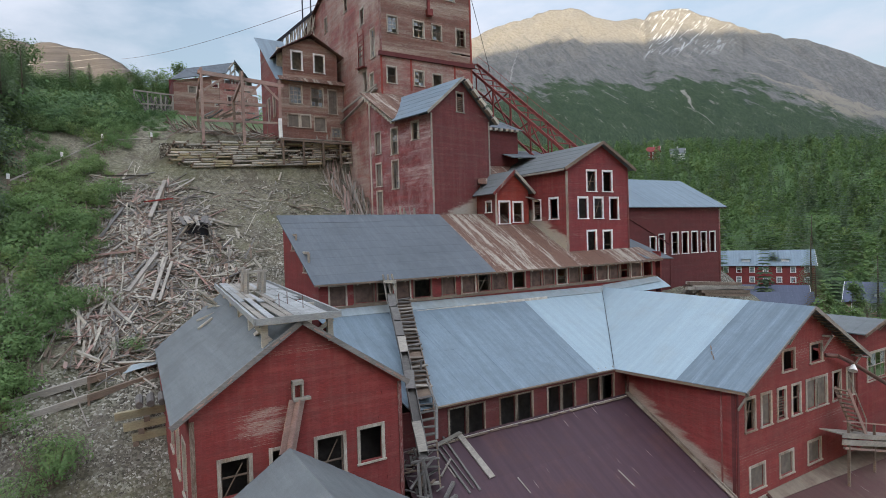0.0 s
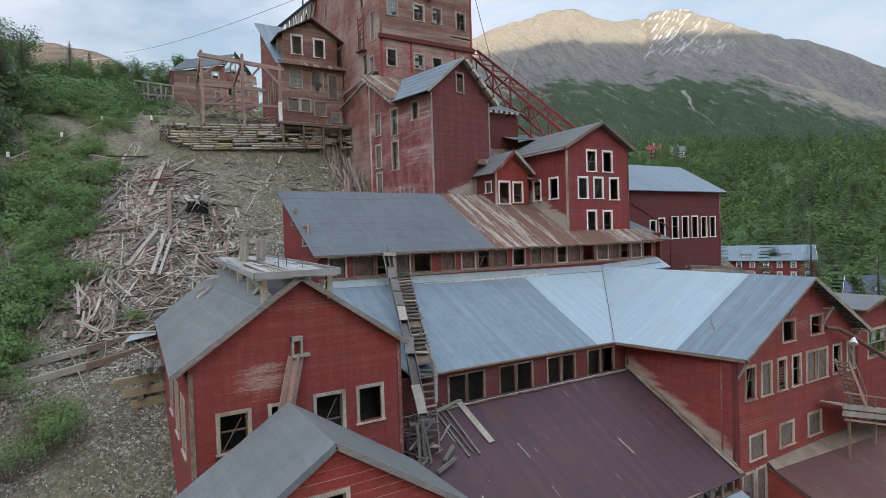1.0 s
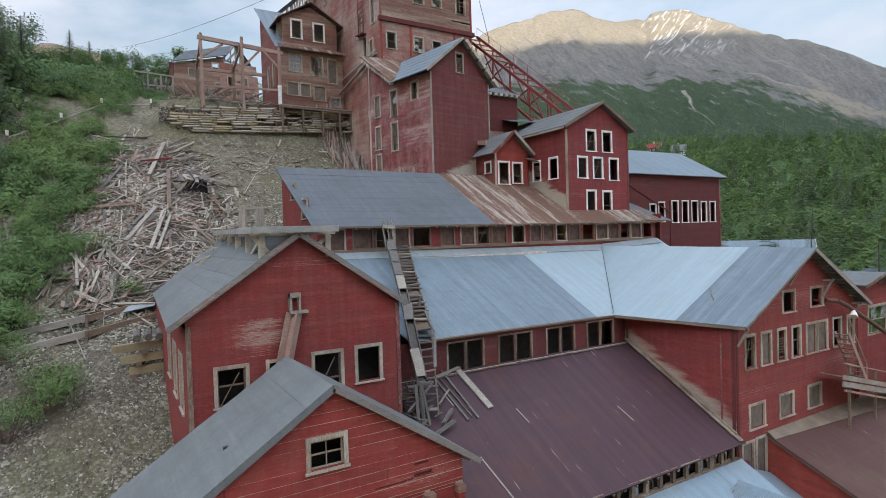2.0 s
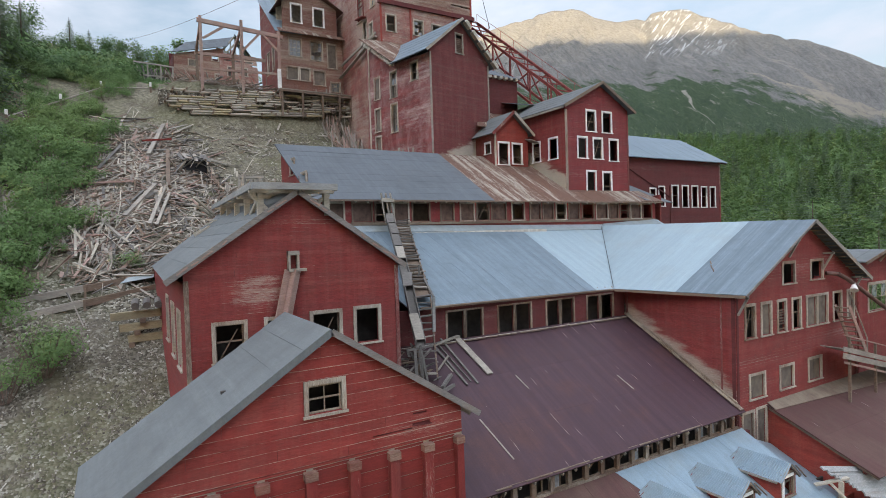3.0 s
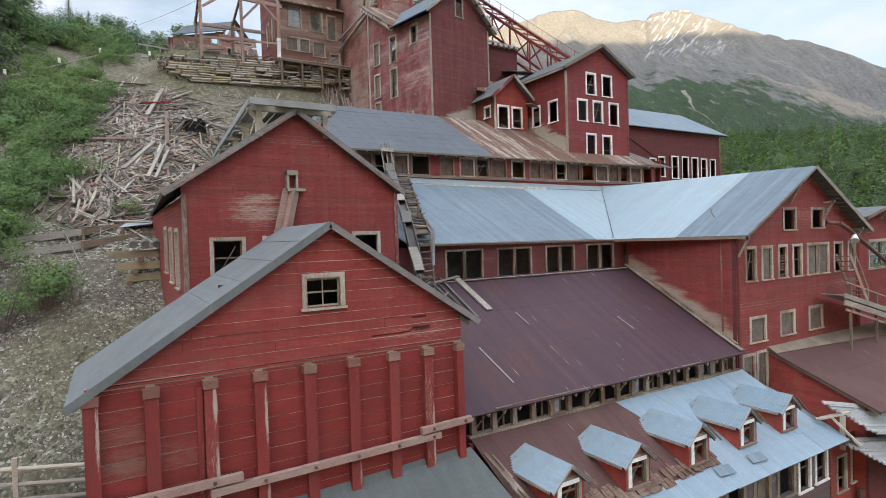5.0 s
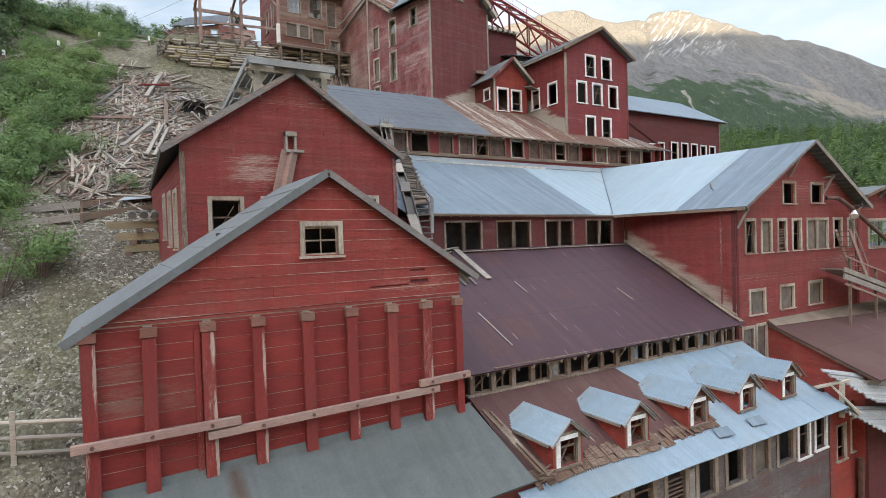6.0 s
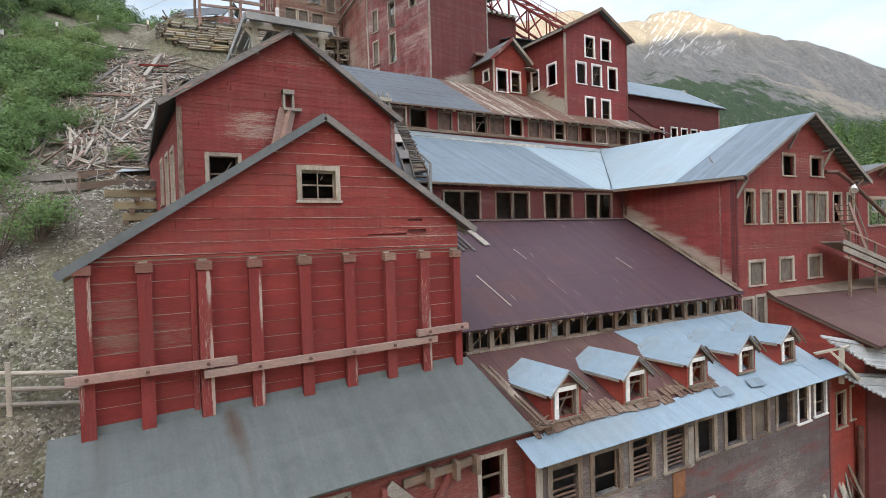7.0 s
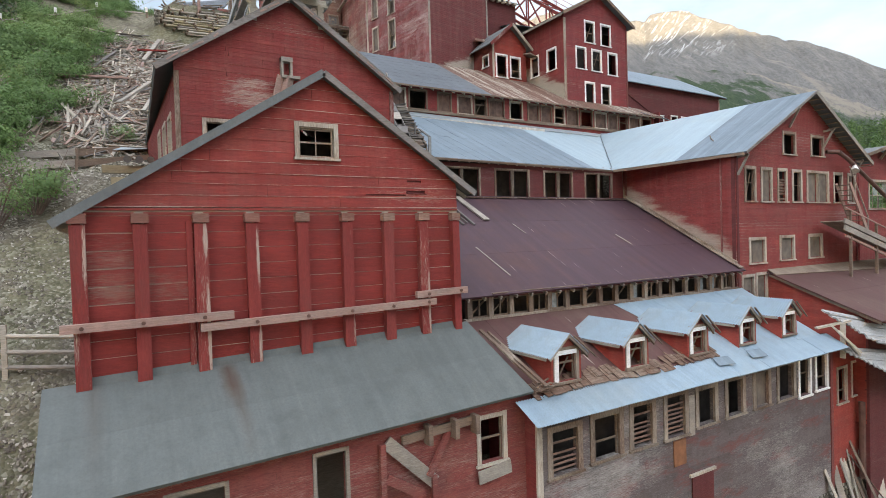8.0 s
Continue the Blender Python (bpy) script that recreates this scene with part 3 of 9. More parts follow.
SPLIT = {"roof": "roof_sheet", "roof_patch": "roof_sheet", "eave_sheet": "eave_sheet", "side_roof": "roof_sheet", "skirt_roof": "roof_sheet", "shed_roof": "roof_sheet", "upper_roof": "roof_sheet",
         "eave_roof": "roof_sheet", "east_roof": "roof_sheet", "rafter_tail": "rafter_tail", "eave_block": "eave_block", "soffit_board": "soffit_board", "louvre": "slat", "board": "board", "cross_tie": "cross_tie",
         "rail_post": "rail_post", "flashing": "flashing", "deck": "deck_board", "picket": "picket", "loose_sheet": "loose_sheet", "torn_flap": "torn_flap", "prop": "prop", "siding_board": "siding_board", "slat": "slat",
         "hood": "hood_board", "limb": "limb", "sash_rail": "sash_rail", "lath": "lath", "pipe_box": "box_board", "bolt": "bolt", "broken_crate": "crate_board", "header": "header_beam", "batten": "batten"}
STUFF = {"wall", "gable_wall", "front_wall", "side_wall", "end_wall", "lower_wall", "annex_wall", "front", "shingle_edge", "roof_edge"}


def part(name, bm, material, parent=None, label=""):
    """One mesh part under its thing. Sheets, tails and the like become a part each; fine lapped siding stays joined."""
    if name in SPLIT and parent is not None:
        left = set(bm.verts)
        groups = []
        while left:
            seed = next(iter(left))
            found, todo = {seed}, [seed]
            while todo:
                for e in todo.pop().link_edges:
                    for q in e.verts:
                        if q not in found:
                            found.add(q)
                            todo.append(q)
            left -= found
            groups.append(found)
        if len(groups) > 1:
            bm.verts.index_update()
            bm.faces.index_update()
            groups.sort(key=lambda g: min(q.index for q in g))
            last = None
            for g in groups:
                one = bmesh.new()
                copy = {q: one.verts.new(q.co) for q in sorted(g, key=lambda q: q.index)}
                for f in sorted({f for q in g for f in q.link_faces}, key=lambda f: f.index):
                    one.faces.new([copy[q] for q in f.verts])
                last = mesh_part(SPLIT[name], one, material, parent, label)
            bm.free()
            return last
    ob = mesh_part(name, bm, material, parent, label)
    if name in STUFF and parent is not None and len(ob.data.polygons) > 60:
        tagged(ob, kind="stuff")
    return ob


def mesh_part(name, bm, material, parent=None, label=""):
    me = bpy.data.meshes.new(name)
    root = parent
    while root is not None and root.parent is not None:
        root = root.parent
    bm.transform(XF[0])
    if root is not None and root.type == "EMPTY":
        bm.transform(root.matrix_basis.inverted())
    bmesh.ops.recalc_face_normals(bm, faces=bm.faces)
    bm.to_mesh(me)
    bm.free()
    me.materials.append(material)
    ob = new(name, me)
    if parent is not None:
        ob.parent = parent
    return tagged(ob, label)


def hexa(bm, p):
    """A block from eight corners: four below (in turn), four above."""
    v = [bm.verts.new(q) for q in p]
    for f in ((3, 2, 1, 0), (4, 5, 6, 7), (0, 1, 5, 4), (1, 2, 6, 5), (2, 3, 7, 6), (3, 0, 4, 7)):
        bm.faces.new([v[i] for i in f])


def box(bm, x0, x1, y0, y1, z0, z1):
    hexa(bm, [(x0, y0, z0), (x1, y0, z0), (x1, y1, z0), (x0, y1, z0), (x0, y0, z1), (x1, y0, z1), (x1, y1, z1), (x0, y1, z1)])


def beam(bm, a, b, w, h=None, roll=0.0):
    """A squared timber from a to b."""
    h = h or w
    a, b = Vector(a), Vector(b)
    d = (b - a).normalized()
    side = d.cross(Vector((0, 0, 1)))
    side = Vector((1, 0, 0)) if side.length < 1e-3 else side.normalized()
    up = side.cross(d).normalized()
    if roll:
        turn = Matrix.Rotation(roll, 3, d)
        side, up = turn @ side, turn @ up
    s, u = side * w / 2, up * h / 2
    hexa(bm, [a - s - u, a + s - u, a + s + u, a - s + u, b - s - u, b + s - u, b + s + u, b - s + u])


def rod(bm, a, b, r0, r1=None, n=8):
    r1 = r0 if r1 is None else r1
    a, b = Vector(a), Vector(b)
    d = (b - a).normalized()
    side = d.orthogonal().normalized()
    up = d.cross(side)
    ra, rb = [], []
    for i in range(n):
        q = side * math.cos(2 * math.pi * i / n) + up * math.sin(2 * math.pi * i / n)
        ra.append(bm.verts.new(a + q * r0))
        rb.append(bm.verts.new(b + q * r1))
    for i in range(n):
        bm.faces.new((ra[i], ra[(i + 1) % n], rb[(i + 1) % n], rb[i]))
    bm.faces.new(ra[::-1])
    bm.faces.new(rb)


def slab(bm, p, thick):
    """A roof sheet: four top corners in turn, thickness downwards along the normal."""
    p = [Vector(q) for q in p]
    n = (p[1] - p[0]).cross(p[3] - p[0]).normalized()
    if n.z < 0:
        n = -n
    hexa(bm, [q - n * thick for q in p] + p)


class Wall:
    """A wall plane. u runs along it, v is up, d is outward from its face."""

    def __init__(self, axis, at, sign=-1):
        self.axis, self.at, self.sign = axis, at, sign

    def p(self, u, v, d=0.0):
        w = self.at + self.sign * d
        return Vector((u, w, v)) if self.axis == "y" else Vector((w, u, v))

    def box(self, bm, u0, u1, v0, v1, d0, d1):
        hexa(bm, [self.p(u0, v0, d0), self.p(u1, v0, d0), self.p(u1, v0, d1), self.p(u0, v0, d1),
                  self.p(u0, v1, d0), self.p(u1, v1, d0), self.p(u1, v1, d1), self.p(u0, v1, d1)])


def siding(bm, wall, v0, v1, extent, holes=(), h=0.15, thick=0.16, lap=0.022, piece=4.2, missing=0.0, rnd=None):
    """Lapped boards, one block each, over the wall between v0 and v1. extent(v): the wall's two ends at that height. holes: (u0, u1, v0, v1)."""
    rnd = rnd or random.Random(7)
    lap *= 0.7
    v = v0
    while v < v1 - 0.01:
        top = min(v + h, v1)
        cuts = sorted({v, top} | {q for o in holes for q in (o[2], o[3]) if v + 0.004 < q < top - 0.004})
        joints = []
        q = -100 + rnd.random() * piece
        while q < 200:
            joints.append(q)
            q += piece * (0.6 + 0.8 * rnd.random())
        wob = rnd.uniform(-0.004, 0.005)
        for a, b in zip(cuts, cuts[1:]):
            (a0, a1), (b0, b1) = extent(a), extent(b)
            if max(a1, b1) - min(a0, b0) < 0.02:
                continue
            lo, hi = min(a0, b0), max(a1, b1)
            spans = [(lo, hi)]
            for o in holes:
                if o[2] < b - 0.003 and o[3] > a + 0.003:
                    spans = [s for x, y in spans for s in ((x, min(y, o[0])), (max(x, o[1]), y)) if s[1] - s[0] > 0.01]
            for x, y in spans:
                edges = [x] + [j for j in joints if x + 0.3 < j < y - 0.3] + [y]
                for e0, e1 in zip(edges, edges[1:]):
                    if missing and rnd.random() < missing:
                        continue
                    g = 0.004
                    fa, fb = lap * (1 - (a - v) / h) + wob, lap * (1 - (b - v) / h) + wob
                    l0, r0 = max(e0, a0) if e0 == lo else e0 + g, min(e1, a1) if e1 == hi else e1 - g
                    l1, r1 = max(e0, b0) if e0 == lo else e0 + g, min(e1, b1) if e1 == hi else e1 - g
                    if r0 < l0 and r1 < l1:
                        continue
                    r0, r1 = max(r0, l0 + 0.001), max(r1, l1 + 0.001)
                    P = wall.p
                    hexa(bm, [P(l0, a, fa), P(r0, a, fa), P(r0, a, -thick), P(l0, a, -thick), P(l1, b, fb), P(r1, b, fb), P(r1, b, -thick), P(l1, b, -thick)])
        v = top


def flat(u0, u1):
    return lambda v: (u0, u1)


def gable(u0, u1, eave, peak, top):
    """The extent of a gable wall: straight to the eave, then to the peak at (peak, top)."""
    def f(v):
        if v <= eave:
            return u0, u1
        s = min(1.0, (v - eave) / (top - eave))
        return u0 + (peak - u0) * s, u1 + (peak - u1) * s
    return f


def under(u0, u1, pk, rt, left, right, drop=0.14):
    """The extent of a gable wall that closes up to its roof: ridge (pk, rt), eaves left and right as (u, v)."""
    sl, sr = (rt - left[1]) / (pk - left[0]), (rt - right[1]) / (right[0] - pk)
    top = rt - drop

    def f(v):
        return min(max(u0, pk - max(0.0, top - v) / sl), pk), max(min(u1, pk + max(0.0, top - v) / sr), pk)
    return f


def window(parent, wall, u0, u1, v0, v1, style="open", trim=None, casing=0.12, seed=0, cols=2, rows=2, board=None):
    """Casing round an opening, with a sill; sash bars and what glass is left."""
    rnd = random.Random(seed * 31 + int(u0 * 17) + int(v0 * 29))
    trim = trim or M_TRIM
    bm = bmesh.new()
    c, P = casing, 0.045
    s = lambda: rnd.uniform(-0.015, 0.015)
    wall.box(bm, u0 - c, u0, v0 - 0.02 + s(), v1 + c, -0.05, P)
    wall.box(bm, u1, u1 + c, v0 - 0.02 + s(), v1 + c, -0.05, P)
    wall.box(bm, u0, u1, v1, v1 + c + s(), -0.05, P - 0.004)
    wall.box(bm, u0, u1, v1 - 0.03, v1 - 0.002, -0.14, -0.02)
    win = part("window", bm, trim, parent)
    bm = bmesh.new()
    wall.box(bm, u0 - c - 0.04, u1 + c + 0.04, v0 - 0.09, v0 - 0.022, -0.10, P + 0.05)
    part("sill", bm, trim, win)
    d0, d1 = -0.12, -0.075
    if style in ("sash", "glass", "broken"):
        bm = bmesh.new()
        f = 0.045
        wall.box(bm, u0, u0 + f, v0, v1, d0, d1)
        wall.box(bm, u1 - f, u1, v0, v1, d0, d1)
        for q in (v0, (v0 + v1) / 2 - f / 2, v1 - f - 0.03):
            wall.box(bm, u0 + f, u1 - f, q, q + f, d0, d1)
        for i in range(1, cols):
            q = u0 + (u1 - u0) * i / cols
            wall.box(bm, q - 0.014, q + 0.014, v0 + f, v1 - f, d0 + 0.01, d1 - 0.006)
        for i in range(1, rows * 2):
            if i != rows:
                q = v0 + (v1 - v0) * i / (rows * 2)
                if style != "broken" or rnd.random() < 0.6:
                    wall.box(bm, u0 + f, u1 - f, q - 0.013, q + 0.013, d0 + 0.012, d1 - 0.008)
        part("sash", bm, trim, win)
        for i in range(cols):
            for j in range(rows * 2):
                if (style == "glass" and rnd.random() < 0.9) or (style == "broken" and rnd.random() < 0.25) or (style == "sash" and rnd.random() < 0.12):
                    bm = bmesh.new()
                    wu, wv = (u1 - u0) / cols, (v1 - v0) / (rows * 2)
                    wall.box(bm, u0 + wu * i + 0.02, u0 + wu * (i + 1) - 0.02, v0 + wv * j + 0.02, v0 + wv * (j + 1) - 0.02, -0.102, -0.098)
                    part("pane", bm, M_GLASS, win)
    elif style == "louvre":
        bm = bmesh.new()
        n = max(4, int((v1 - v0) / 0.145))
        for i in range(n):
            if rnd.random() < 0.08 or i > n * 0.72:
                continue
            q = v0 + (v1 - v0) * (i + 0.3) / n
            tilt = rnd.uniform(-0.015, 0.015)
            P4 = wall.p
            hexa(bm, [P4(u0, q, -0.16), P4(u1, q + tilt, -0.16), P4(u1, q + tilt + 0.05, -0.06), P4(u0, q + 0.05, -0.06),
                      P4(u0, q + 0.07, -0.16), P4(u1, q + tilt + 0.07, -0.16), P4(u1, q + tilt + 0.115, -0.06), P4(u0, q + 0.115, -0.06)])
        part("louvre", bm, M_DARKSLAT, win)
    elif style == "boarded":
        bm = bmesh.new()
        n = max(2, int((u1 - u0) / 0.28))
        for i in range(n):
            w = (u1 - u0) / n
            wall.box(bm, u0 + w * i + 0.004, u0 + w * (i + 1) - 0.004, v0, v1 - 0.03, -0.12, -0.085 + rnd.uniform(-0.008, 0.008))
        part("board", bm, board or M_BOARDED, win)
    elif style == "half":
        bm = bmesh.new()
        m = v0 + (v1 - v0) * rnd.uniform(0.3, 0.6)
        wall.box(bm, u0, u1, m, m + 0.06, d0, d1)
        wall.box(bm, u0, u0 + 0.05, v0, v1, d0, d1)
        wall.box(bm, u1 - 0.05, u1, v0, v1, d0, d1)
        if rnd.random() < 0.35:
            beam(bm, wall.p(u0 + 0.1, v0, -0.1), wall.p(u1 - 0.2, v1 - 0.2, -0.11), 0.05, 0.03)
        part("sash", bm, M_WOOD_BROWN, win)
    return win


def grown(holes, m=0.0):
    return [(a - m, b + m, c - m, d + m) for a, b, c, d in holes]


def corrugated(bm, a, b, c, d, pitch=0.11, amp=0.022, ragged=0.0, rnd=None):
    """A corrugated sheet with its waves running from the eave a-b up to d-c."""
    a, b, c, d = Vector(a), Vector(b), Vector(c), Vector(d)
    n = (b - a).cross(d - a).normalized()
    n = n if n.z > 0 else -n
    m = max(8, int((b - a).length / pitch * 4))
    prev = None
    for i in range(m + 1):
        s = i / m
        off = n * amp * math.sin(i * math.pi / 2)
        lo = a.lerp(b, s) + off
        hi = d.lerp(c, s) + off
        if ragged and rnd:
            lo = lo + (hi - lo) * rnd.random() * ragged
        cur = [bm.verts.new(q) for q in (lo, hi, hi - n * 0.008, lo - n * 0.008)]
        if prev:
            for j in range(4):
                k2 = (j + 1) % 4
                bm.faces.new((prev[j], prev[k2], cur[k2], cur[j]))
        prev = cur


def strips(bm, a, b, c, d, width, along=True, thick=0.03, lap=0.012, rnd=None, gap=0.0):
    """Roof sheets side by side from a-b (eave) up to d-c (top). along: each sheet runs up the slope; else courses across it."""
    a, b, c, d = [Vector(q) for q in (a, b, c, d)]
    rnd = rnd or random.Random(3)
    n = (b - a).cross(d - a).normalized()
    n = n if n.z > 0 else -n
    if along:
        m = max(1, round((b - a).length / width))
        for i in range(m):
            s, e = i / m, (i + 1) / m
            o = n * (lap if i % 2 else 0) + n * rnd.uniform(0, 0.006)
            slab(bm, [a.lerp(b, s) + o, a.lerp(b, e) + o, d.lerp(c, e) + o, d.lerp(c, s) + o], thick)
    else:
        m = max(1, round((d - a).length / width))
        for i in range(m):
            s, e = i / m, min(1, (i + 1) / m + 0.02)
            lo, hi = n * (lap + rnd.uniform(0, 0.004)), n * 0.001
            slab(bm, [a.lerp(d, s) + lo, b.lerp(c, s) + lo, b.lerp(c, e) + hi, a.lerp(d, e) + hi], thick)


def seams(bm, a, b, c, d, step, w=0.03, h=0.03):
    a, b, c, d = [Vector(q) for q in (a, b, c, d)]
    n = (b - a).cross(d - a).normalized()
    n = n if n.z > 0 else -n
    m = max(1, round((b - a).length / step))
    e = (b - a).normalized() * w / 2
    for i in range(1, m):
        p, q = a.lerp(b, i / m), d.lerp(c, i / m)
        hexa(bm, [p - e, p + e, q + e, q - e, p - e * 0.6 + n * h, p + e * 0.6 + n * h, q + e * 0.6 + n * h, q - e * 0.6 + n * h])


# ---- the land ----
def smooth(a, b, v):
    t = max(0.0, min(1.0, (v - a) / (b - a)))
    return t * t * (3 - 2 * t)


def ground_z(x, y):
    """Height of the ground: the mill's steep slope, a bench under the upper houses, the flatter valley side to the east."""
    if y < 12:
        hill = 8.0 + 0.5 * max(-14.0, y - 12)
    elif y < 62:
        hill = 8.0 + 0.66 * (y - 12)
    else:
        hill = 41.0 + 0.255 * (y - 62) - 0.10 * max(0.0, y - 110)
    bench = smooth(54.6, 55.6, y) * (1 - smooth(62, 70, y)) * smooth(3.2, 6.0, x) * (1 - smooth(23, 28, x))
    hill = hill + bench * max(0.0, 40.0 - hill)
    hill -= 9.0 * smooth(-20, -90, x)
    hill -= 4.5 * smooth(14, 18, x) * (1 - smooth(32.0, 38.0, x)) * (1 - smooth(11.6, 13.0, y))
    r = math.hypot(x, y)
    vale = 5.0 + 0.10 * min(260.0, y - 12) + 0.225 * max(0.0, min(250.0, r - 200)) * smooth(-200, 100, x * 0.86 + y * 0.5)
    w = smooth(57, 84, x - 0.05 * (y - 40))
    z = hill * (1 - w) + vale * w
    if r > 150:
        z = z + (vale - z) * smooth(150, 420, r)
    return z


def ground_mesh():
    n = 230
    bm = bmesh.new()
    rows = []
    for i in range(n + 1):
        y = 32 + 5.5 * math.sinh(6.0 * (2 * i / n - 1))
        row = []
        for j in range(n + 1):
            x = 8 + 5.5 * math.sinh(6.0 * (2 * j / n - 1))
            z = ground_z(x, y)
            near = 1 - smooth(60, 200, math.hypot(x - 8, y - 32))
            q = Vector((x * 0.35, y * 0.35, 0))
            z += near * (0.35 * noise.noise(q) + 0.14 * noise.noise(q * 3.1) + 0.06 * noise.noise(q * 8.3)) + 2.5 * (1 - near) * noise.noise(Vector((x, y, 0)) * 0.02)
            row.append(bm.verts.new((x, y, z)))
        rows.append(row)
    for i in range(n):
        for j in range(n):
            bm.faces.new((rows[i][j], rows[i][j + 1], rows[i + 1][j + 1], rows[i + 1][j]))
    ob = part("ground", bm, M_GROUND)
    for poly in ob.data.polygons:
        poly.use_smooth = True
    return tagged(ob, "steep gravel and soil mountainside with moss", "ground", kind="structure")


ground_mesh()
VIEW = radians(31)                   # heading of the first view, clockwise from +y


def mountain(name, ridge, near, far, foot, label, material, rough, seed, beyond=0.6, grid_size=(200, 60), crags=0.0, centre=24.0):
    """A mountainside with spurs and gullies. ridge: (heading in degrees from the view, elevation in degrees) of its skyline."""
    az = [q[0] for q in ridge]
    el = [q[1] for q in ridge]
    na, nr = grid_size
    soft = lambda a: sum(float(np.interp(a + d, az, el)) for d in (-4, -3, -2, -1, 0, 1, 2, 3, 4)) / 9
    bm = bmesh.new()
    grid = []
    for i in range(na + 1):
        a = az[0] + (az[-1] - az[0]) * i / na
        sharp, mild = [30 + far * math.tan(radians(q)) for q in (float(np.interp(a, az, el)), soft(a))]
        col = []
        for j in range(nr + 1):
            s = j / nr * 1.25
            r = near + (far - near) * s
            top = mild + (sharp - mild) * smooth(0.72, 0.96, s)
            zz = foot + (top - foot) * (s ** 1.5 if s <= 1 else 1 - (s - 1) * beyond)
            h = VIEW + radians(a)
            x, y = r * math.sin(h), r * math.cos(h)
            warp = 1.6 * noise.noise(Vector((a * 0.10, s * 2.0, seed)))
            spur = 1 - 2 * abs(noise.noise(Vector((a * 0.13 + warp, s * 0.9, seed + 3))))
            rib = 1 - 2 * abs(noise.noise(Vector((a * 0.42 + warp * 1.5, s * 1.6, seed + 7))))
            crag = 1 - 2 * abs(noise.noise(Vector((a * 1.1, s * 9.0, seed + 11))))
            q = Vector((x, y, seed)) * 0.0016
            amp = rough * min(1.0, s * 1.5)
            crest = 1.0 - 0.97 * smooth(0.62, 0.97, s)
            zz += amp * (0.55 * spur + 0.34 * rib + (0.06 if crags else 0.35) * noise.noise(q * 2.4)) * crest + (0 if crags else amp * 0.09 * (crag - 0.4) * smooth(0.3, 0.8, s)) + amp * (0.03 + 0.09 * crest) * noise.noise(q * 14)
            if crags and s > 0.4:
                lean = (a - centre) * 0.16
                g1 = abs(noise.noise(Vector((a * 0.50 - lean * s * 6.0 + warp, s * 2.6, seed + 21))))
                g2 = abs(noise.noise(Vector((a * 1.35 - lean * s * 9.0, s * 6.0, seed + 25))))
                fade = smooth(0.45, 0.72, s)
                zz -= crags * fade * ((1 - 2.2 * min(0.45, g1)) * (1 - 0.75 * smooth(0.9, 1.0, s)) + 0.5 * (1 - 2.2 * min(0.45, g2)) * (1 - 0.5 * smooth(0.9, 1.0, s)))
            col.append(bm.verts.new((x, y, zz)))
        grid.append(col)
    for i in range(na):
        for j in range(nr):
            bm.faces.new((grid[i][j], grid[i + 1][j], grid[i + 1][j + 1], grid[i][j + 1]))
    ob = part(name, bm, material)
    for poly in ob.data.polygons:
        poly.use_smooth = True
    return tagged(ob, label, "mountain", kind="structure")


mountain("mountain", [(-12, 8), (-4, 14.5), (1, 17.6), (3.6, 19.2), (4.4, 19.56), (6.2, 20.27), (7.3, 20.39), (9.6, 20.71), (10.1, 21.05), (11.5, 21.12), (13.7, 21.18), (14.5, 20.9), (15.6, 20.25), (17.7, 19.5), (19.5, 19.5), (20.3, 19.2), (20.8, 19.69), (21.5, 19.76), (23.3, 19.72), (24.0, 19.6), (25.2, 18.88), (26.1, 18.54), (27.9, 17.65), (29.7, 16.78), (31.8, 15.78), (33.4, 15.32), (35.0, 14.38), (36.1, 13.8), (37.2, 13.14), (38.6, 12.22), (46, 8), (60, 5)],
         700, 3000, 60, "broad rocky mountain with green foot and snowy gullies", M_MOUNT, 60, 5.0, grid_size=(520, 130), crags=34.0)
mountain("far_mountain", [(-70, 9), (-55, 13.5), (-46, 15.9), (-37.8, 16.68), (-36, 16.5), (-34.1, 16.8), (-32.1, 16.6), (-30.8, 16.4), (-29.3, 16.0), (-28.3, 15.2), (-26, 12.5), (-18, 6)],
         2300, 4200, 40, "distant brown rocky ridge with snow patches", M_MOUNT_FAR, 110, 9.0, grid_size=(260, 110), crags=70.0, centre=-33.0)
# an unseen ridge, added behind the camera to keep the low sun off the mill
mountain("valley_ridge", [(-236, 15), (-220, 23), (-190, 27.6), (-176, 28.4), (-170, 27.7), (-165, 27.3), (-157, 26.9), (-148, 26.9), (-130, 25.6), (-112, 21), (-95, 14)],
         1300, 3600, 0, "unseen ridge added behind the camera to shade the mill", M_MOUNT_FAR, 36, 14.0)


# ---- the mill buildings ----
def corner_board(parent, wall, u, v0, v1, w=0.16, mat=None, d=0.05):
    bm = bmesh.new()
    wall.box(bm, u - w / 2, u + w / 2, v0, v1, -0.03, d)
    return part("corner_board", bm, mat or M_TRIM_RED, parent)


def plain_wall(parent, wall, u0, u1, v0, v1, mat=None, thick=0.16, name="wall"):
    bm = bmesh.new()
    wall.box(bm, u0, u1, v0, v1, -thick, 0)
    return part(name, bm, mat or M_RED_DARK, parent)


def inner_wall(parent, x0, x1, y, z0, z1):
    """A near-black sheet added behind a front's windows to stand in for the dark inside."""
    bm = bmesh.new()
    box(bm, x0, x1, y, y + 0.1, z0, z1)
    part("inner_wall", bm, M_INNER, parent)


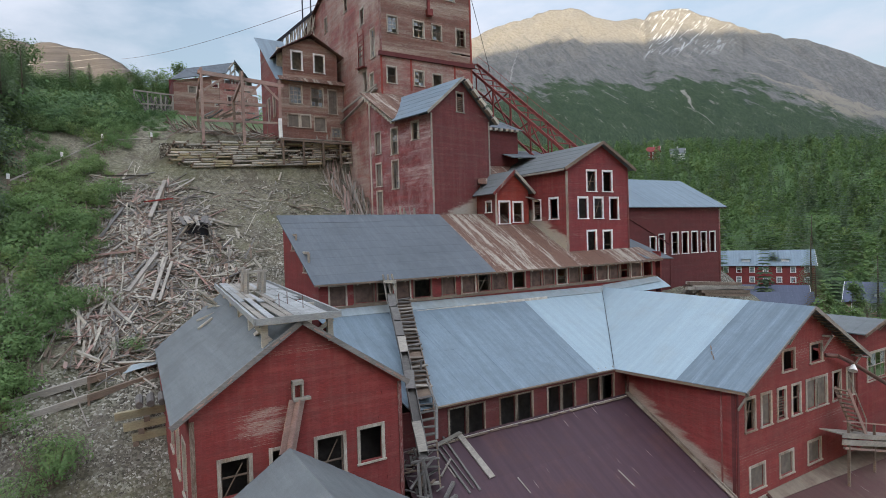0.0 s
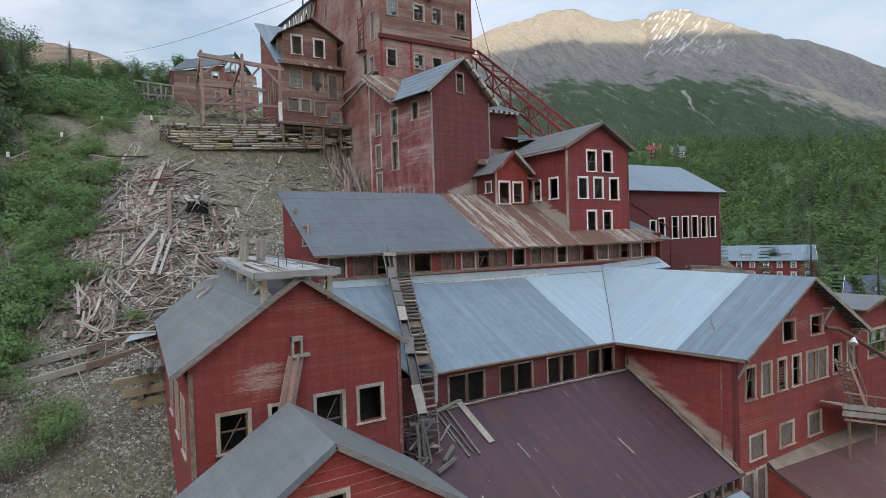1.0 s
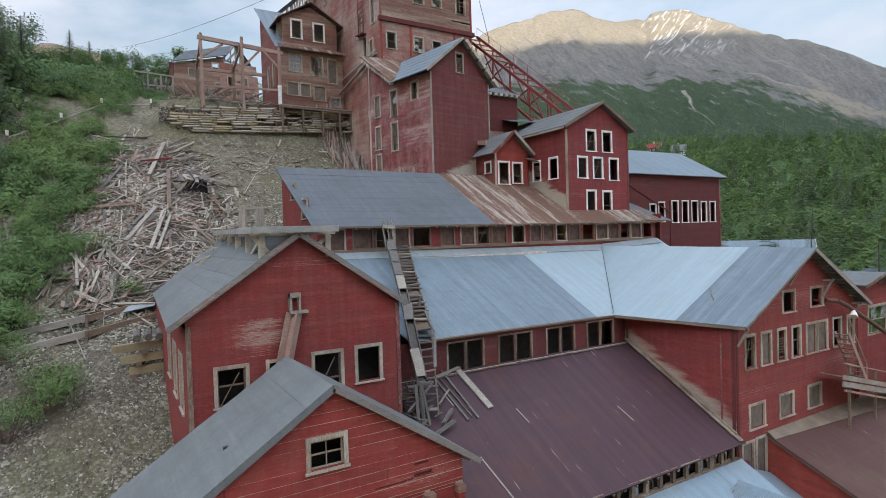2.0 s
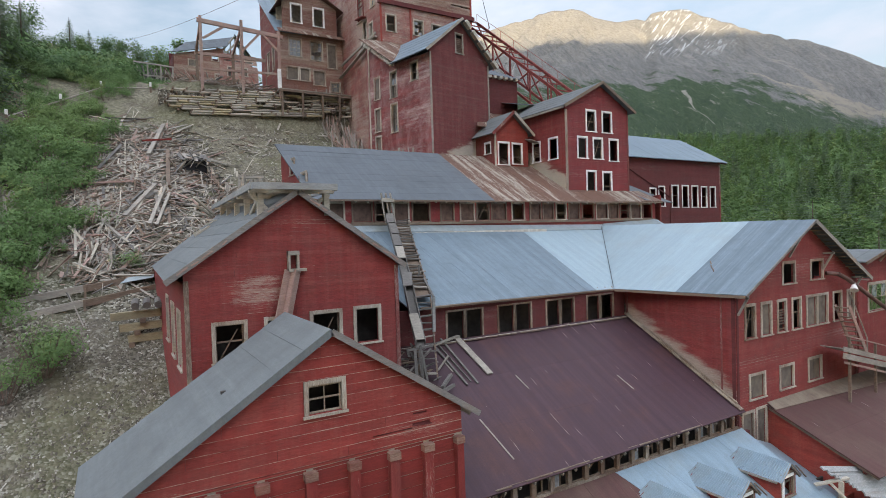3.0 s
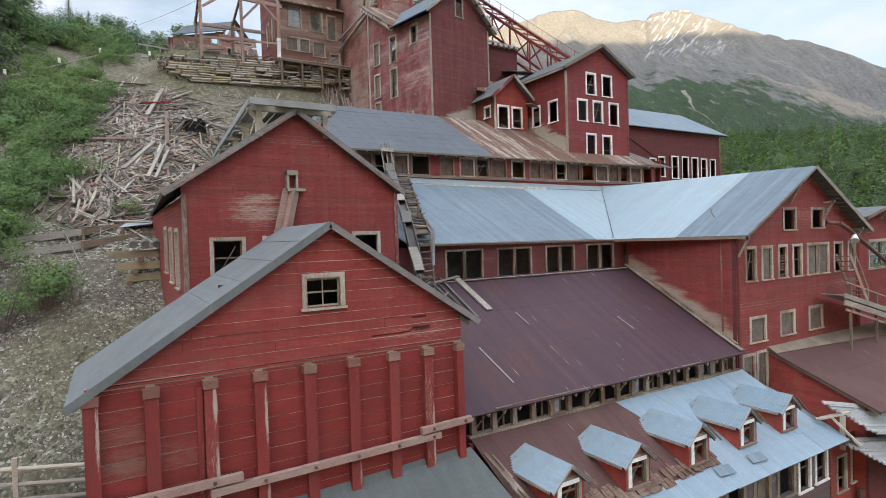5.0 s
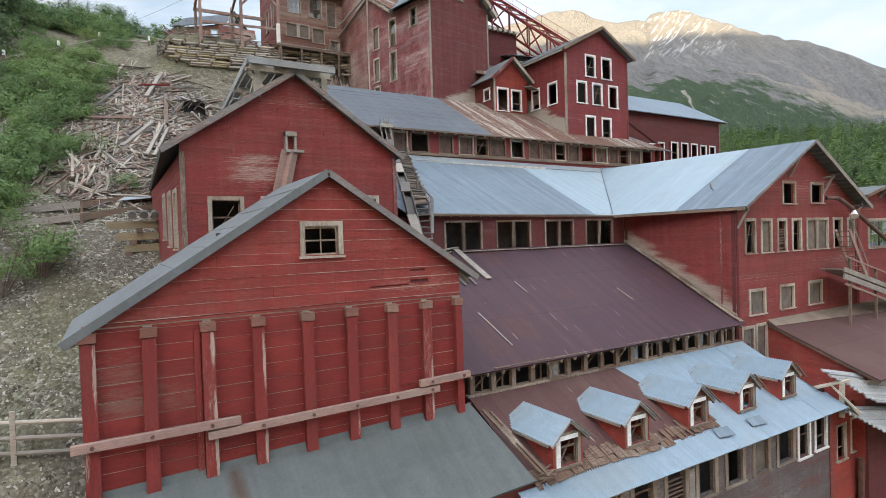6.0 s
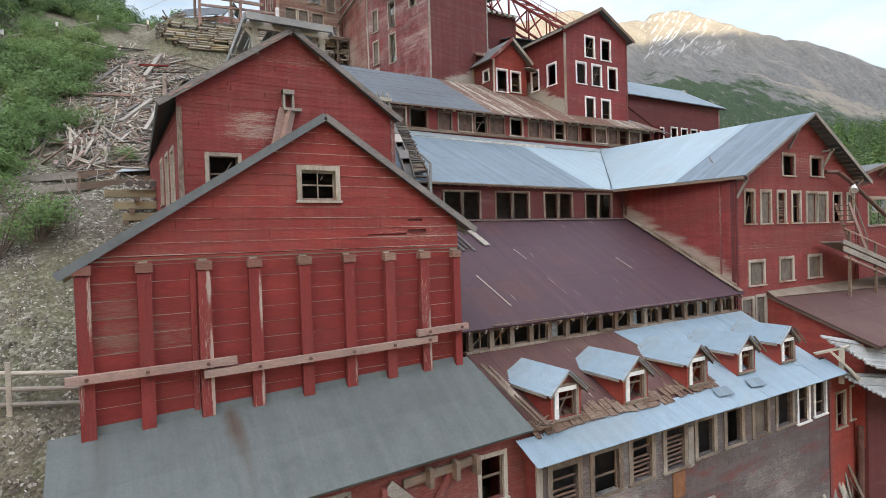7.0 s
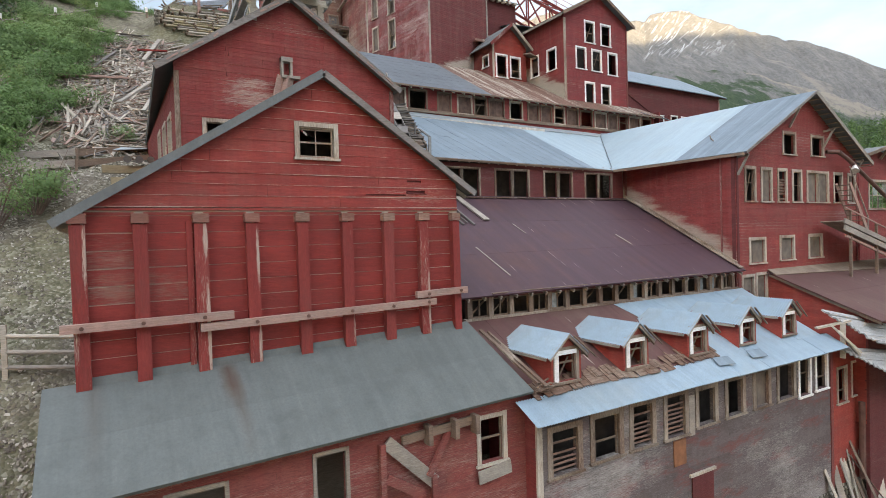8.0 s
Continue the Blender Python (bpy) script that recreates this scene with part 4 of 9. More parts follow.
def gable_back(parent, wall, u0, u1, v0, eave, peak, top, mat=None):
    bm = bmesh.new()
    pts = [(u0, v0), (u1, v0), (u1, eave), (peak, top), (u0, eave)]
    a = [bm.verts.new(wall.p(u, v, 0)) for u, v in pts]
    b = [bm.verts.new(wall.p(u, v, -0.16)) for u, v in pts]
    bm.faces.new(a)
    bm.faces.new(b[::-1])
    for i in range(5):
        bm.faces.new((a[i], a[(i + 1) % 5], b[(i + 1) % 5], b[i]))
    return part("wall", bm, mat or M_RED_DARK, parent)


def barge(parent, a, b, w=0.22, t=0.06, mat=None, name="barge_board"):
    bm = bmesh.new()
    beam(bm, a, b, t, w)
    return part(name, bm, mat or M_WOOD, parent)


def windows_in(parent, wall, holes, styles, trim=None, casing=0.12, **kw):
    for i, o in enumerate(holes):
        window(parent, wall, *o, styles[i % len(styles)], trim, casing, i, **kw)


# ---- house A: the tall bin house with the posts ----
def bin_house():
    H = thing("bin_house", 4.6, 18, 8, "red wooden bin house with braced posts and grey roof", "building")
    W = Wall("y", 15.0)
    wl, wr, eave, pk, top = -0.64, 9.45, 18.85, 5.18, 22.42
    top = 22.50
    ext = under(wl, wr, pk, 22.64, (-1.02, 18.62), (10.02, 19.46))
    hole = (4.52, 5.48, 20.32, 21.12)
    bm = bmesh.new()
    siding(bm, W, 18.95, top, ext, [hole, (6.4, 7.66, 19.30, 19.345), (7.7, 8.32, 19.36, 19.46), (7.72, 8.2, 19.71, 19.77)], 0.29, 0.05, 0.021, 7.5)
    part("siding_board", bm, M_RED_A, H)
    window(H, W, *hole, "sash", M_TRIM, 0.13, 3, 2, 1)
    # drip ledge between the gable and the planked bin
    bm = bmesh.new()
    W.box(bm, wl, wr, 18.87, 18.93, -0.05, 0.03)
    part("ledge", bm, M_RED_A, H)
    back = bmesh.new()
    W.box(back, wl, wr, 8.0, 18.9, -0.25, -0.004)
    part("bin_wall", back, M_WOOD_PALE, H)
    # side and back walls
    for wall, mat in ((Wall("x", wl), M_RED_FRESH), (Wall("x", wr, 1), M_RED)):
        bm = bmesh.new()
        siding(bm, wall, 9.0, 18.62, flat(15.0, 19.5), (), 0.17, 0.16, 0.02, 5.0)
        part("side_wall", bm, mat, H)
    inner_wall(H, 2.5, 7.6, 16.4, 18.8, 21.0)
    gable_back(H, Wall("y", 19.5, 1), wl, wr, 9, eave, pk, top)
    # roof: ridge runs back, both slopes in lapped courses
    y0, y1, rt = 14.80, 19.6, 22.64
    for side, xe, ze, n in ((-1, -1.02, 18.62, "west"), (1, 10.02, 19.46, "east")):
        bm = bmesh.new()
        pts = [(xe, y0, ze), (xe, y1, ze), (pk, y1, rt), (pk, y0, rt)]
        if side > 0:
            pts = [pts[1], pts[0], pts[3], pts[2]]
        strips(bm, *pts, 0.95, False, 0.10, 0.015)
        part("roof", bm, M_ROOF_GREY, H, "grey rolled roofing in lapped courses")
        barge(H, (xe, y0 - 0.035, ze - 0.07), (pk, y0 - 0.035, rt - 0.07), 0.20 if side < 0 else 0.18, 0.05, M_ROOF_GREY if side < 0 else M_BARGE)
        bm = bmesh.new()
        m = 7
        for i in range(m):
            y = y0 + 0.4 + (y1 - y0 - 0.8) * i / (m - 1)
            beam(bm, (xe + side * -0.1, y, ze - 0.16), (xe + side * -1.0, y, ze - 0.16 + 0.65 * 0.9), 0.06, 0.12)
        part("rafter_tail", bm, M_WOOD, H)
    return H, W


BIN, BINW = bin_house()


def bin_front(H, W):
    """Posts, caps, walers and the planks between the posts."""
    xs = [-0.52, 0.67, 1.97, 3.18, 4.49, 5.72, 6.97, 8.14, 9.27]
    rnd = random.Random(21)
    for i, x in enumerate(xs):
        bm = bmesh.new()
        w = 0.15 if i < 8 else 0.12
        lean = rnd.uniform(-0.03, 0.03)
        W_ = W.p
        hexa(bm, [W_(x - w, 14.86, 0.0), W_(x + w, 14.86, 0.0), W_(x + w, 14.86, 0.23), W_(x - w, 14.86, 0.23),
                  W_(x - w + lean, 18.55, 0.0), W_(x + w + lean, 18.55, 0.0), W_(x + w + lean, 18.55, 0.21), W_(x - w + lean, 18.55, 0.21)])
        part("post", bm, M_POST_RED, H)
        bm = bmesh.new()
        W.box(bm, x - w - 0.03 + lean, x + w + 0.03 + lean, 18.57, 18.79, -0.02, 0.25)
        part("cap", bm, M_CAP, H)
    planks = bpy.data.objects.get("bin_wall")
    shared = {}
    v, row = 14.70, 0
    while v < 18.8:
        h = 0.405 if v + 0.405 < 18.84 else 18.84 - v
        for a, b in zip(xs, xs[1:]):
            a2, b2 = a + 0.10, b - 0.10
            d = rnd.uniform(0.004, 0.014)
            bm = bmesh.new()
            t = rnd.uniform(-0.006, 0.006)
            P = W.p
            hexa(bm, [P(a2, v + 0.007, d), P(b2, v + 0.007 + t, d), P(b2, v + 0.007 + t, -0.028), P(a2, v + 0.007, -0.028),
                      P(a2, v + h - 0.008, d), P(b2, v + h - 0.008 + t, d), P(b2, v + h - 0.008 + t, -0.028), P(a2, v + h - 0.008, -0.028)])
            part("plank", bm, M_PLANK_RED, planks)
        v += h
    # walers: two long beams bolted across the posts, ends overlapping, and a short piece
    for a, b, za, zb, d in ((-0.92, 2.64, 16.28, 16.29, 0.235), (1.87, 8.40, 16.04, 16.14, 0.24), (7.75, 9.52, 16.37, 16.41, 0.25)):
        bm = bmesh.new()
        beam(bm, W.p(a, za, d + 0.08), W.p(b, zb, d + 0.08), 0.16, 0.19)
        wal = part("waler", bm, M_WOOD_PINK, H, "faded pink squared timber")
        for x in xs:
            if a + 0.1 < x < b - 0.1:
                bm = bmesh.new()
                z = za + (zb - za) * (x - a) / (b - a)
                rod(bm, W.p(x, z, d + 0.15), W.p(x, z, d + 0.20), 0.05, 0.045, 8)
                part("bolt", bm, M_PIPE, wal)
    # a loose slat in the gap of the gable and a strip beside the third post
    bm = bmesh.new()
    beam(bm, W.p(7.68, 19.40, 0.035), W.p(8.36, 19.36, 0.035), 0.02, 0.03)
    part("slat", bm, M_RED_DARK, H)
    bm = bmesh.new()
    W.box(bm, 1.66, 1.80, 14.9, 18.6, 0.0, 0.07)
    part("cover_strip", bm, M_POST_RED, H)
    bm = bmesh.new()
    W.box(bm, 6.2, 8.5, 19.2, 19.86, -0.16, -0.05)
    part("backing_board", bm, M_RED_DARK, H)


bin_front(BIN, BINW)


# ---- lean-to below the bin house ----
def lean_to():
    H = thing("lean_to", 4.3, 13.8, 7, "red lean-to with a long grey felt roof", "building")
    bm = bmesh.new()
    strips(bm, (-1.30, 12.28, 13.34), (10.36, 12.58, 13.55), (9.70, 15.0, 15.36), (-1.30, 15.0, 15.00), 1.3, False, 0.09, 0.001)
    part("roof", bm, M_ROOF_LEAN, H, "grey rolled roofing with a rust stain")
    bm = bmesh.new()
    slab(bm, [(-0.62, 14.84, 14.90), (9.42, 14.84, 15.20), (9.42, 14.97, 15.44), (-0.62, 14.97, 15.12)], 0.03)
    part("flashing", bm, M_ROOF_LEAN, H)
    W = Wall("y", 12.9)
    holes = [(0.9, 2.0, 10.5, 12.85), (4.02, 4.74, 10.2, 13.0), (8.67, 9.44, 11.74, 12.96)]
    bm = bmesh.new()
    siding(bm, W, 9.99, 13.35, flat(-1.3, 10.6), holes, 0.19, 0.16, 0.022, 4.0)
    part("siding_board", bm, M_RED_SUNK, H)
    bm = bmesh.new()
    siding(bm, W, 6.0, 9.99, flat(-1.3, 10.6), (), 0.19, 0.16, 0.022, 4.0)
    part("wall", bm, M_RED, H)
    for i, o in enumerate(holes):
        window(H, W, *o, ("open", "open", "half")[i], M_TRIM if i == 2 else M_WOOD, 0.13 if i == 2 else 0.09, i)
    for wall in (Wall("x", -1.3), Wall("x", 10.6, 1)):
        bm = bmesh.new()
        siding(bm, wall, 6.0, 13.4, flat(12.9, 15.0), (), 0.19)
        part("side_wall", bm, M_RED, H)
    # grey board hung below the window, pale brace and open frame beside it
    bm = bmesh.new()
    beam(bm, W.p(8.5, 11.42, 0.14), W.p(9.6, 11.52, 0.14), 0.05, 0.36)
    part("board", bm, M_WOOD, H, "loose grey plank")
    bm = bmesh.new()
    beam(bm, W.p(5.77, 13.0, 0.12), W.p(7.1, 11.7, 0.16), 0.06, 0.34)
    part("brace", bm, M_WOOD, H, "grey diagonal board")
    bm = bmesh.new()
    beam(bm, W.p(6.9, 11.9, 0.2), W.p(7.6, 12.9, 0.1), 0.10, 0.16)
    beam(bm, W.p(5.7, 12.15, 0.25), W.p(6.6, 11.6, 0.4), 0.05, 0.25)
    beam(bm, W.p(5.62, 13.0, 0.2), W.p(5.62, 9.5, 0.2), 0.14, 0.14)
    beam(bm, W.p(7.05, 11.9, 0.2), W.p(7.05, 9.5, 0.2), 0.14, 0.14)
    part("frame", bm, M_RED_SUNK, H)
    bm = bmesh.new()
    beam(bm, W.p(6.2, 12.95, 0.12), W.p(8.45, 13.08, 0.12), 0.10, 0.22)
    for x in (6.9, 7.7, 8.35):
        W.box(bm, x - 0.06, x + 0.06, 12.75, 13.25, 0.1, 0.4)
    part("header", bm, M_WOOD_BROWN, H)


lean_to()


def junction_boards():
    """Old boards and splinters where the lean-to meets the dormered roof."""
    H = thing("junction_boards", 10.3, 13.6, 14, "splintered old boards along the roof junction", "boards")
    rnd = random.Random(52)
    a, b = Vector((10.28, 15.1, 14.95)), Vector((10.62, 12.5, 13.62))
    for off, s, e, w in ((0.0, 0.0, 0.55, 0.12), (0.12, 0.3, 1.0, 0.12), (-0.05, 0.5, 0.96, 0.08), (0.2, 0.05, 0.4, 0.07)):
        bm = bmesh.new()
        o = Vector((off, 0, 0.05))
        beam(bm, a.lerp(b, s) + o, a.lerp(b, e) + o, w, 0.06)
        part("board", bm, M_TRIM_OLD, H)
    for i in range(16):
        bm = bmesh.new()
        p = Vector((10.35 + rnd.uniform(0, 0.5), 12.45 + rnd.uniform(-0.1, 0.35), 13.55 + rnd.uniform(0, 0.14)))
        beam(bm, p, p + Vector((rnd.uniform(0.05, 0.5), rnd.uniform(-0.15, 0.15), rnd.uniform(-0.06, 0.10))), rnd.uniform(0.03, 0.09), 0.03)
        part("splinter", bm, rnd.choice((M_SHINGLE, M_TRIM_OLD, M_WOOD_BROWN)), H)
    # tears in the felt
    T = thing("felt_tear", 6, 13.8, 14.3, "dark torn slit in the roofing felt", "tear")
    for x, y, l, dx in ((4.2, 14.05, 0.10, 0.35), (4.25, 13.9, 0.22, -0.04), (5.7, 14.2, 0.03, 0.45), (7.6, 14.25, 0.02, 0.5), (8.3, 14.4, 0.02, 0.3), (6.2, 13.5, 0.05, 0.12)):
        bm = bmesh.new()
        z = lambda q: 13.36 + (q - 12.3) * 0.632 + 0.012
        beam(bm, (x, y, z(y) + 0.012), (x + dx, y + l, z(y + l) + 0.012), 0.025, 0.012)
        part("tear_edge", bm, M_CABLE, T)


junction_boards()


# ---- dormered building at the foot ----
def s_z(y):
    return 15.12 - 0.52 * (16.15 - y)


def dormer_house():
    H = thing("dormer_house", 18, 14, 6, "long weathered building with dormers and patched metal roof", "building")
    W = Wall("y", 12.4)
    spots = [(10.82, 11.82, 11.02, 12.30, "louvre"), (12.52, 13.60, 11.08, 12.36, "half"), (14.25, 15.15, 11.08, 12.42, "louvre"), (15.92, 16.85, 11.05, 12.42, "louvre"),
             (17.62, 18.55, 11.15, 12.38, "open"), (19.35, 20.28, 11.15, 12.42, "open"), (21.15, 22.0, 11.15, 12.45, "boarded"), (22.80, 23.85, 11.15, 12.48, "open"),
             (24.36, 25.15, 11.02, 12.50, "half"), (25.72, 26.55, 11.08, 12.50, "half")]
    bm = bmesh.new()
    siding(bm, W, 7.52, 12.95, flat(10.25, 26.95), [s[:4] for s in spots], 0.21, 0.18, 0.02, 3.2)
    part("siding_board", bm, M_GREYBOARD, H, "bare grey boards with traces of red")
    bm = bmesh.new()
    siding(bm, W, 5.0, 7.52, flat(10.25, 26.95), (), 0.21, 0.18, 0.02, 3.2)
    part("wall", bm, M_GREYBOARD, H)
    for i, s in enumerate(spots):
        window(H, W, *s[:4], s[4], M_WHITE if i > 7 else M_TRIM_OLD, 0.13 if i > 7 else 0.19, i)
    W2 = Wall("y", 12.43)
    sp2 = [(27.62, 28.35, 10.15, 11.65), (28.95, 29.6, 10.3, 11.75), (30.1, 30.7, 10.6, 11.6)]
    bm = bmesh.new()
    siding(bm, W2, 3.0, 12.6, flat(26.95, 34), sp2, 0.17, 0.16)
    part("annex_wall", bm, M_RED_FRESH, H)
    windows_in(H, W2, sp2, ("half", "half", "boarded"), M_TRIM)
    bm = bmesh.new()
    W.box(bm, 16.2, 16.85, 10.02, 10.9, 0.02, 0.05)
    part("rust_plate", bm, M_RUSTPLATE, H, "rusty metal plate")
    bm = bmesh.new()
    W.box(bm, 17.15, 18.35, 6.6, 9.45, 0.02, 0.06)
    door = part("hatch_door", bm, M_RED_DARK, H, "faded dark red board door")
    bm = bmesh.new()
    W.box(bm, 17.03, 18.47, 9.453, 9.55, 0.0, 0.09)
    part("door_head", bm, M_TRIM, door)
    bm = bmesh.new()
    W.box(bm, 17.05, 17.35, 10.9, 12.3, 0.02, 0.055)
    part("patch_board", bm, M_WOOD, H, "grey vertical board")
    bm = bmesh.new()
    siding(bm, Wall("x", 10.25), 5.0, 12.9, flat(12.4, 13.2), (), 0.21)
    part("side_wall", bm, M_RED, H)
    corner_board(H, W, 10.33, 5, 12.9, 0.2, M_TRIM)
    corner_board(H, W, 26.95, 5, 12.6, 0.2, M_TRIM_RED)
    # roof: rusty maroon sheets in the west, pale blue sheets in the east, a corrugated strip along the eave
    y0, yb, y1 = 11.72, 12.62, 16.15
    bm = bmesh.new()
    strips(bm, (10.45, yb, s_z(yb)), (19.2, yb, s_z(yb)), (19.6, y1, s_z(y1)), (10.45, y1, s_z(y1)), 0.75, True, 0.05, 0.006)
    part("roof", bm, M_ROOF_RUST, H, "rust brown sheet roofing")
    bm = bmesh.new()
    strips(bm, (19.2, yb, s_z(yb) + 0.02), (26.6, yb, s_z(yb) + 0.02), (26.6, y1, s_z(y1) + 0.02), (17.6, y1, s_z(y1) + 0.02), 1.9, True, 0.06, 0.008)
    part("roof", bm, M_CORR, H, "pale blue metal sheets")
    bm = bmesh.new()
    strips(bm, (19.0, y0, s_z(y0) + 0.01), (27.1, y0, s_z(y0) + 0.01), (27.1, yb, s_z(yb) + 0.02), (19.0, yb, s_z(yb) + 0.02), 1.9, True, 0.05, 0.008)
    part("eave_sheet", bm, M_CORR, H, "pale blue metal sheets")
    bm = bmesh.new()
    rnd = random.Random(8)
    for i in range(9):
        xa = 9.75 + i * 1.04
        o = rnd.uniform(0, 0.012)
        corrugated(bm, (xa, y0, s_z(y0) + 0.02 + o), (xa + 1.07, y0, s_z(y0) + 0.02 + o), (xa + 1.07, yb + 0.05, s_z(yb) + 0.035 + o), (xa, yb + 0.05, s_z(yb) + 0.035 + o), 0.10, 0.026)
    part("eave_sheet", bm, M_CORR, H, "corrugated pale galvanised sheet")
    bm = bmesh.new()
    strips(bm, (26.6, y0 + 0.3, s_z(y0 + 0.3)), (29.28, 12.4, 12.05), (29.28, 16.2, 13.75), (26.6, 16.2, 14.75), 1.3, True, 0.05, 0.006)
    part("east_roof", bm, M_CORR, H, "sagging pale blue metal sheets")
    # ragged shingle edge over the strip
    bm = bmesh.new()
    for course in range(2):
        x = 10.5
        while x < 19.4:
            w = rnd.uniform(0.07, 0.26)
            y = yb - 0.06 + 0.22 * course + 0.07 * math.sin(x * 1.1) + rnd.uniform(-0.03, 0.03)
            L = rnd.uniform(0.25, 0.48)
            if rnd.random() < 0.84:
                a = rnd.gauss(0, 0.05)
                p = Vector((x, y, s_z(y) + 0.055 + course * 0.012 + rnd.uniform(0, 0.03)))
                beam(bm, p, p + Vector((math.sin(a) * L, L, 0.50 * L)), w, 0.018, rnd.gauss(0, 0.06))
            x += w * 1.02
    part("shingle_edge", bm, M_SHINGLE, H, "ragged broken shingles")
    bm = bmesh.new()
    for x in (18.6, 20.7):
        slab(bm, [(x, 12.2, s_z(12.2) + 0.10), (x + 0.85, 12.1, s_z(12.1) + 0.14), (x + 0.8, 12.4, s_z(12.4) + 0.22), (x + 0.05, 12.5, s_z(12.5) + 0.17)], 0.02)
    part("loose_sheet", bm, M_ROOF_BLUE, H)
    plain_wall(H, Wall("y", 16.1, 1), 10.3, 27, 8, 15.0)
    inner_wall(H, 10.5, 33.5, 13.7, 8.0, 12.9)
    return H


dormer_house()


def dormer(x):
    y0, zr, ze, hw = 12.80, 15.02, 14.42, 0.66
    D = thing("dormer", x, y0, s_z(y0), "small red dormer with corrugated pale metal roof", "dormer", "dormers on the metal roof")
    W = Wall("y", y0 + 0.08)
    zb = s_z(y0) - 0.05
    hole = (x - 0.40, x + 0.40, zb + 0.24, ze + 0.04)
    bm = bmesh.new()
    siding(bm, W, zb, zr - 0.06, gable(x - 0.60, x + 0.60, ze - 0.02, x, zr - 0.05), [hole], 0.13, 0.08)
    part("front", bm, M_RED_SUNK, D)
    window(D, W, *hole, "half", M_TRIM_OLD, 0.12, int(x))
    bm = bmesh.new()
    W.box(bm, x - 0.50, x - 0.34, hole[2], hole[3] + 0.04, 0.048, 0.07)
    W.box(bm, x - 0.34, x + 0.40, hole[3] - 0.09, hole[3] + 0.04, 0.048, 0.07)
    part("white_trim", bm, M_WHITE, D, "bright white boards")
    for sx, sg in ((x - 0.57, -1), (x + 0.57, 1)):
        bm = bmesh.new()
        yb = 16.15 - (15.12 - ze) / 0.52
        hexa(bm, [(sx - 0.04, y0 + 0.05, zb), (sx + 0.04, y0 + 0.05, zb), (sx + 0.04, yb + 0.3, s_z(yb + 0.3) - 0.05), (sx - 0.04, yb + 0.3, s_z(yb + 0.3) - 0.05),
                  (sx - 0.04, y0 + 0.05, ze), (sx + 0.04, y0 + 0.05, ze), (sx + 0.04, yb + 0.3, ze + 0.02), (sx - 0.04, yb + 0.3, ze + 0.02)])
        part("cheek", bm, M_RED_FRESH, D)
    bm = bmesh.new()
    slab(bm, [(x - 0.6, 14.96, s_z(14.96)), (x + 0.6, 14.96, s_z(14.96)), (x, 14.97, zr - 0.02), (x, 14.98, zr - 0.03)], 0.03)
    part("back_gable", bm, M_RED_SUNK, D)
    for sg in (-1, 1):
        bm = bmesh.new()
        e, yf = x + sg * (hw + 0.12), y0 - 0.12
        zlow = ze - 0.07
        ybe, ybr = 15.25, 14.95
        corrugated(bm, (e, yf, zlow), (e, ybe, zlow), (x, ybr, zr), (x, yf, zr), 0.105, 0.028)
        part("roof", bm, M_CORR, D, "corrugated galvanised sheet")
        bm = bmesh.new()
        beam(bm, (e, yf + 0.04, zlow - 0.05), (x, yf + 0.04, zr - 0.05), 0.04, 0.10)
        beam(bm, (e, yf + 0.2, zlow - 0.06), (e, ybe, zlow - 0.06), 0.04, 0.08)
        part("barge_board", bm, M_WOOD, D)
    bm = bmesh.new()
    for i, dy in enumerate((-0.22, -0.02, 0.2)):
        beam(bm, (x + 0.10, y0 + dy, zr - 0.07 - 0.02 * i), (x + 1.02 - 0.12 * i, y0 + dy + 0.05, ze - 0.20 - 0.05 * i), 0.06, 0.04)
    part("lath", bm, M_WOOD_BROWN, D, "bare broken roof laths")
    return D


first = dormer(11.88)
for x in (15.02, 18.35, 21.45, 24.50):
    copy_thing(first, Matrix.Translation((x - 11.88, 0, 0)) @ first.matrix_basis)


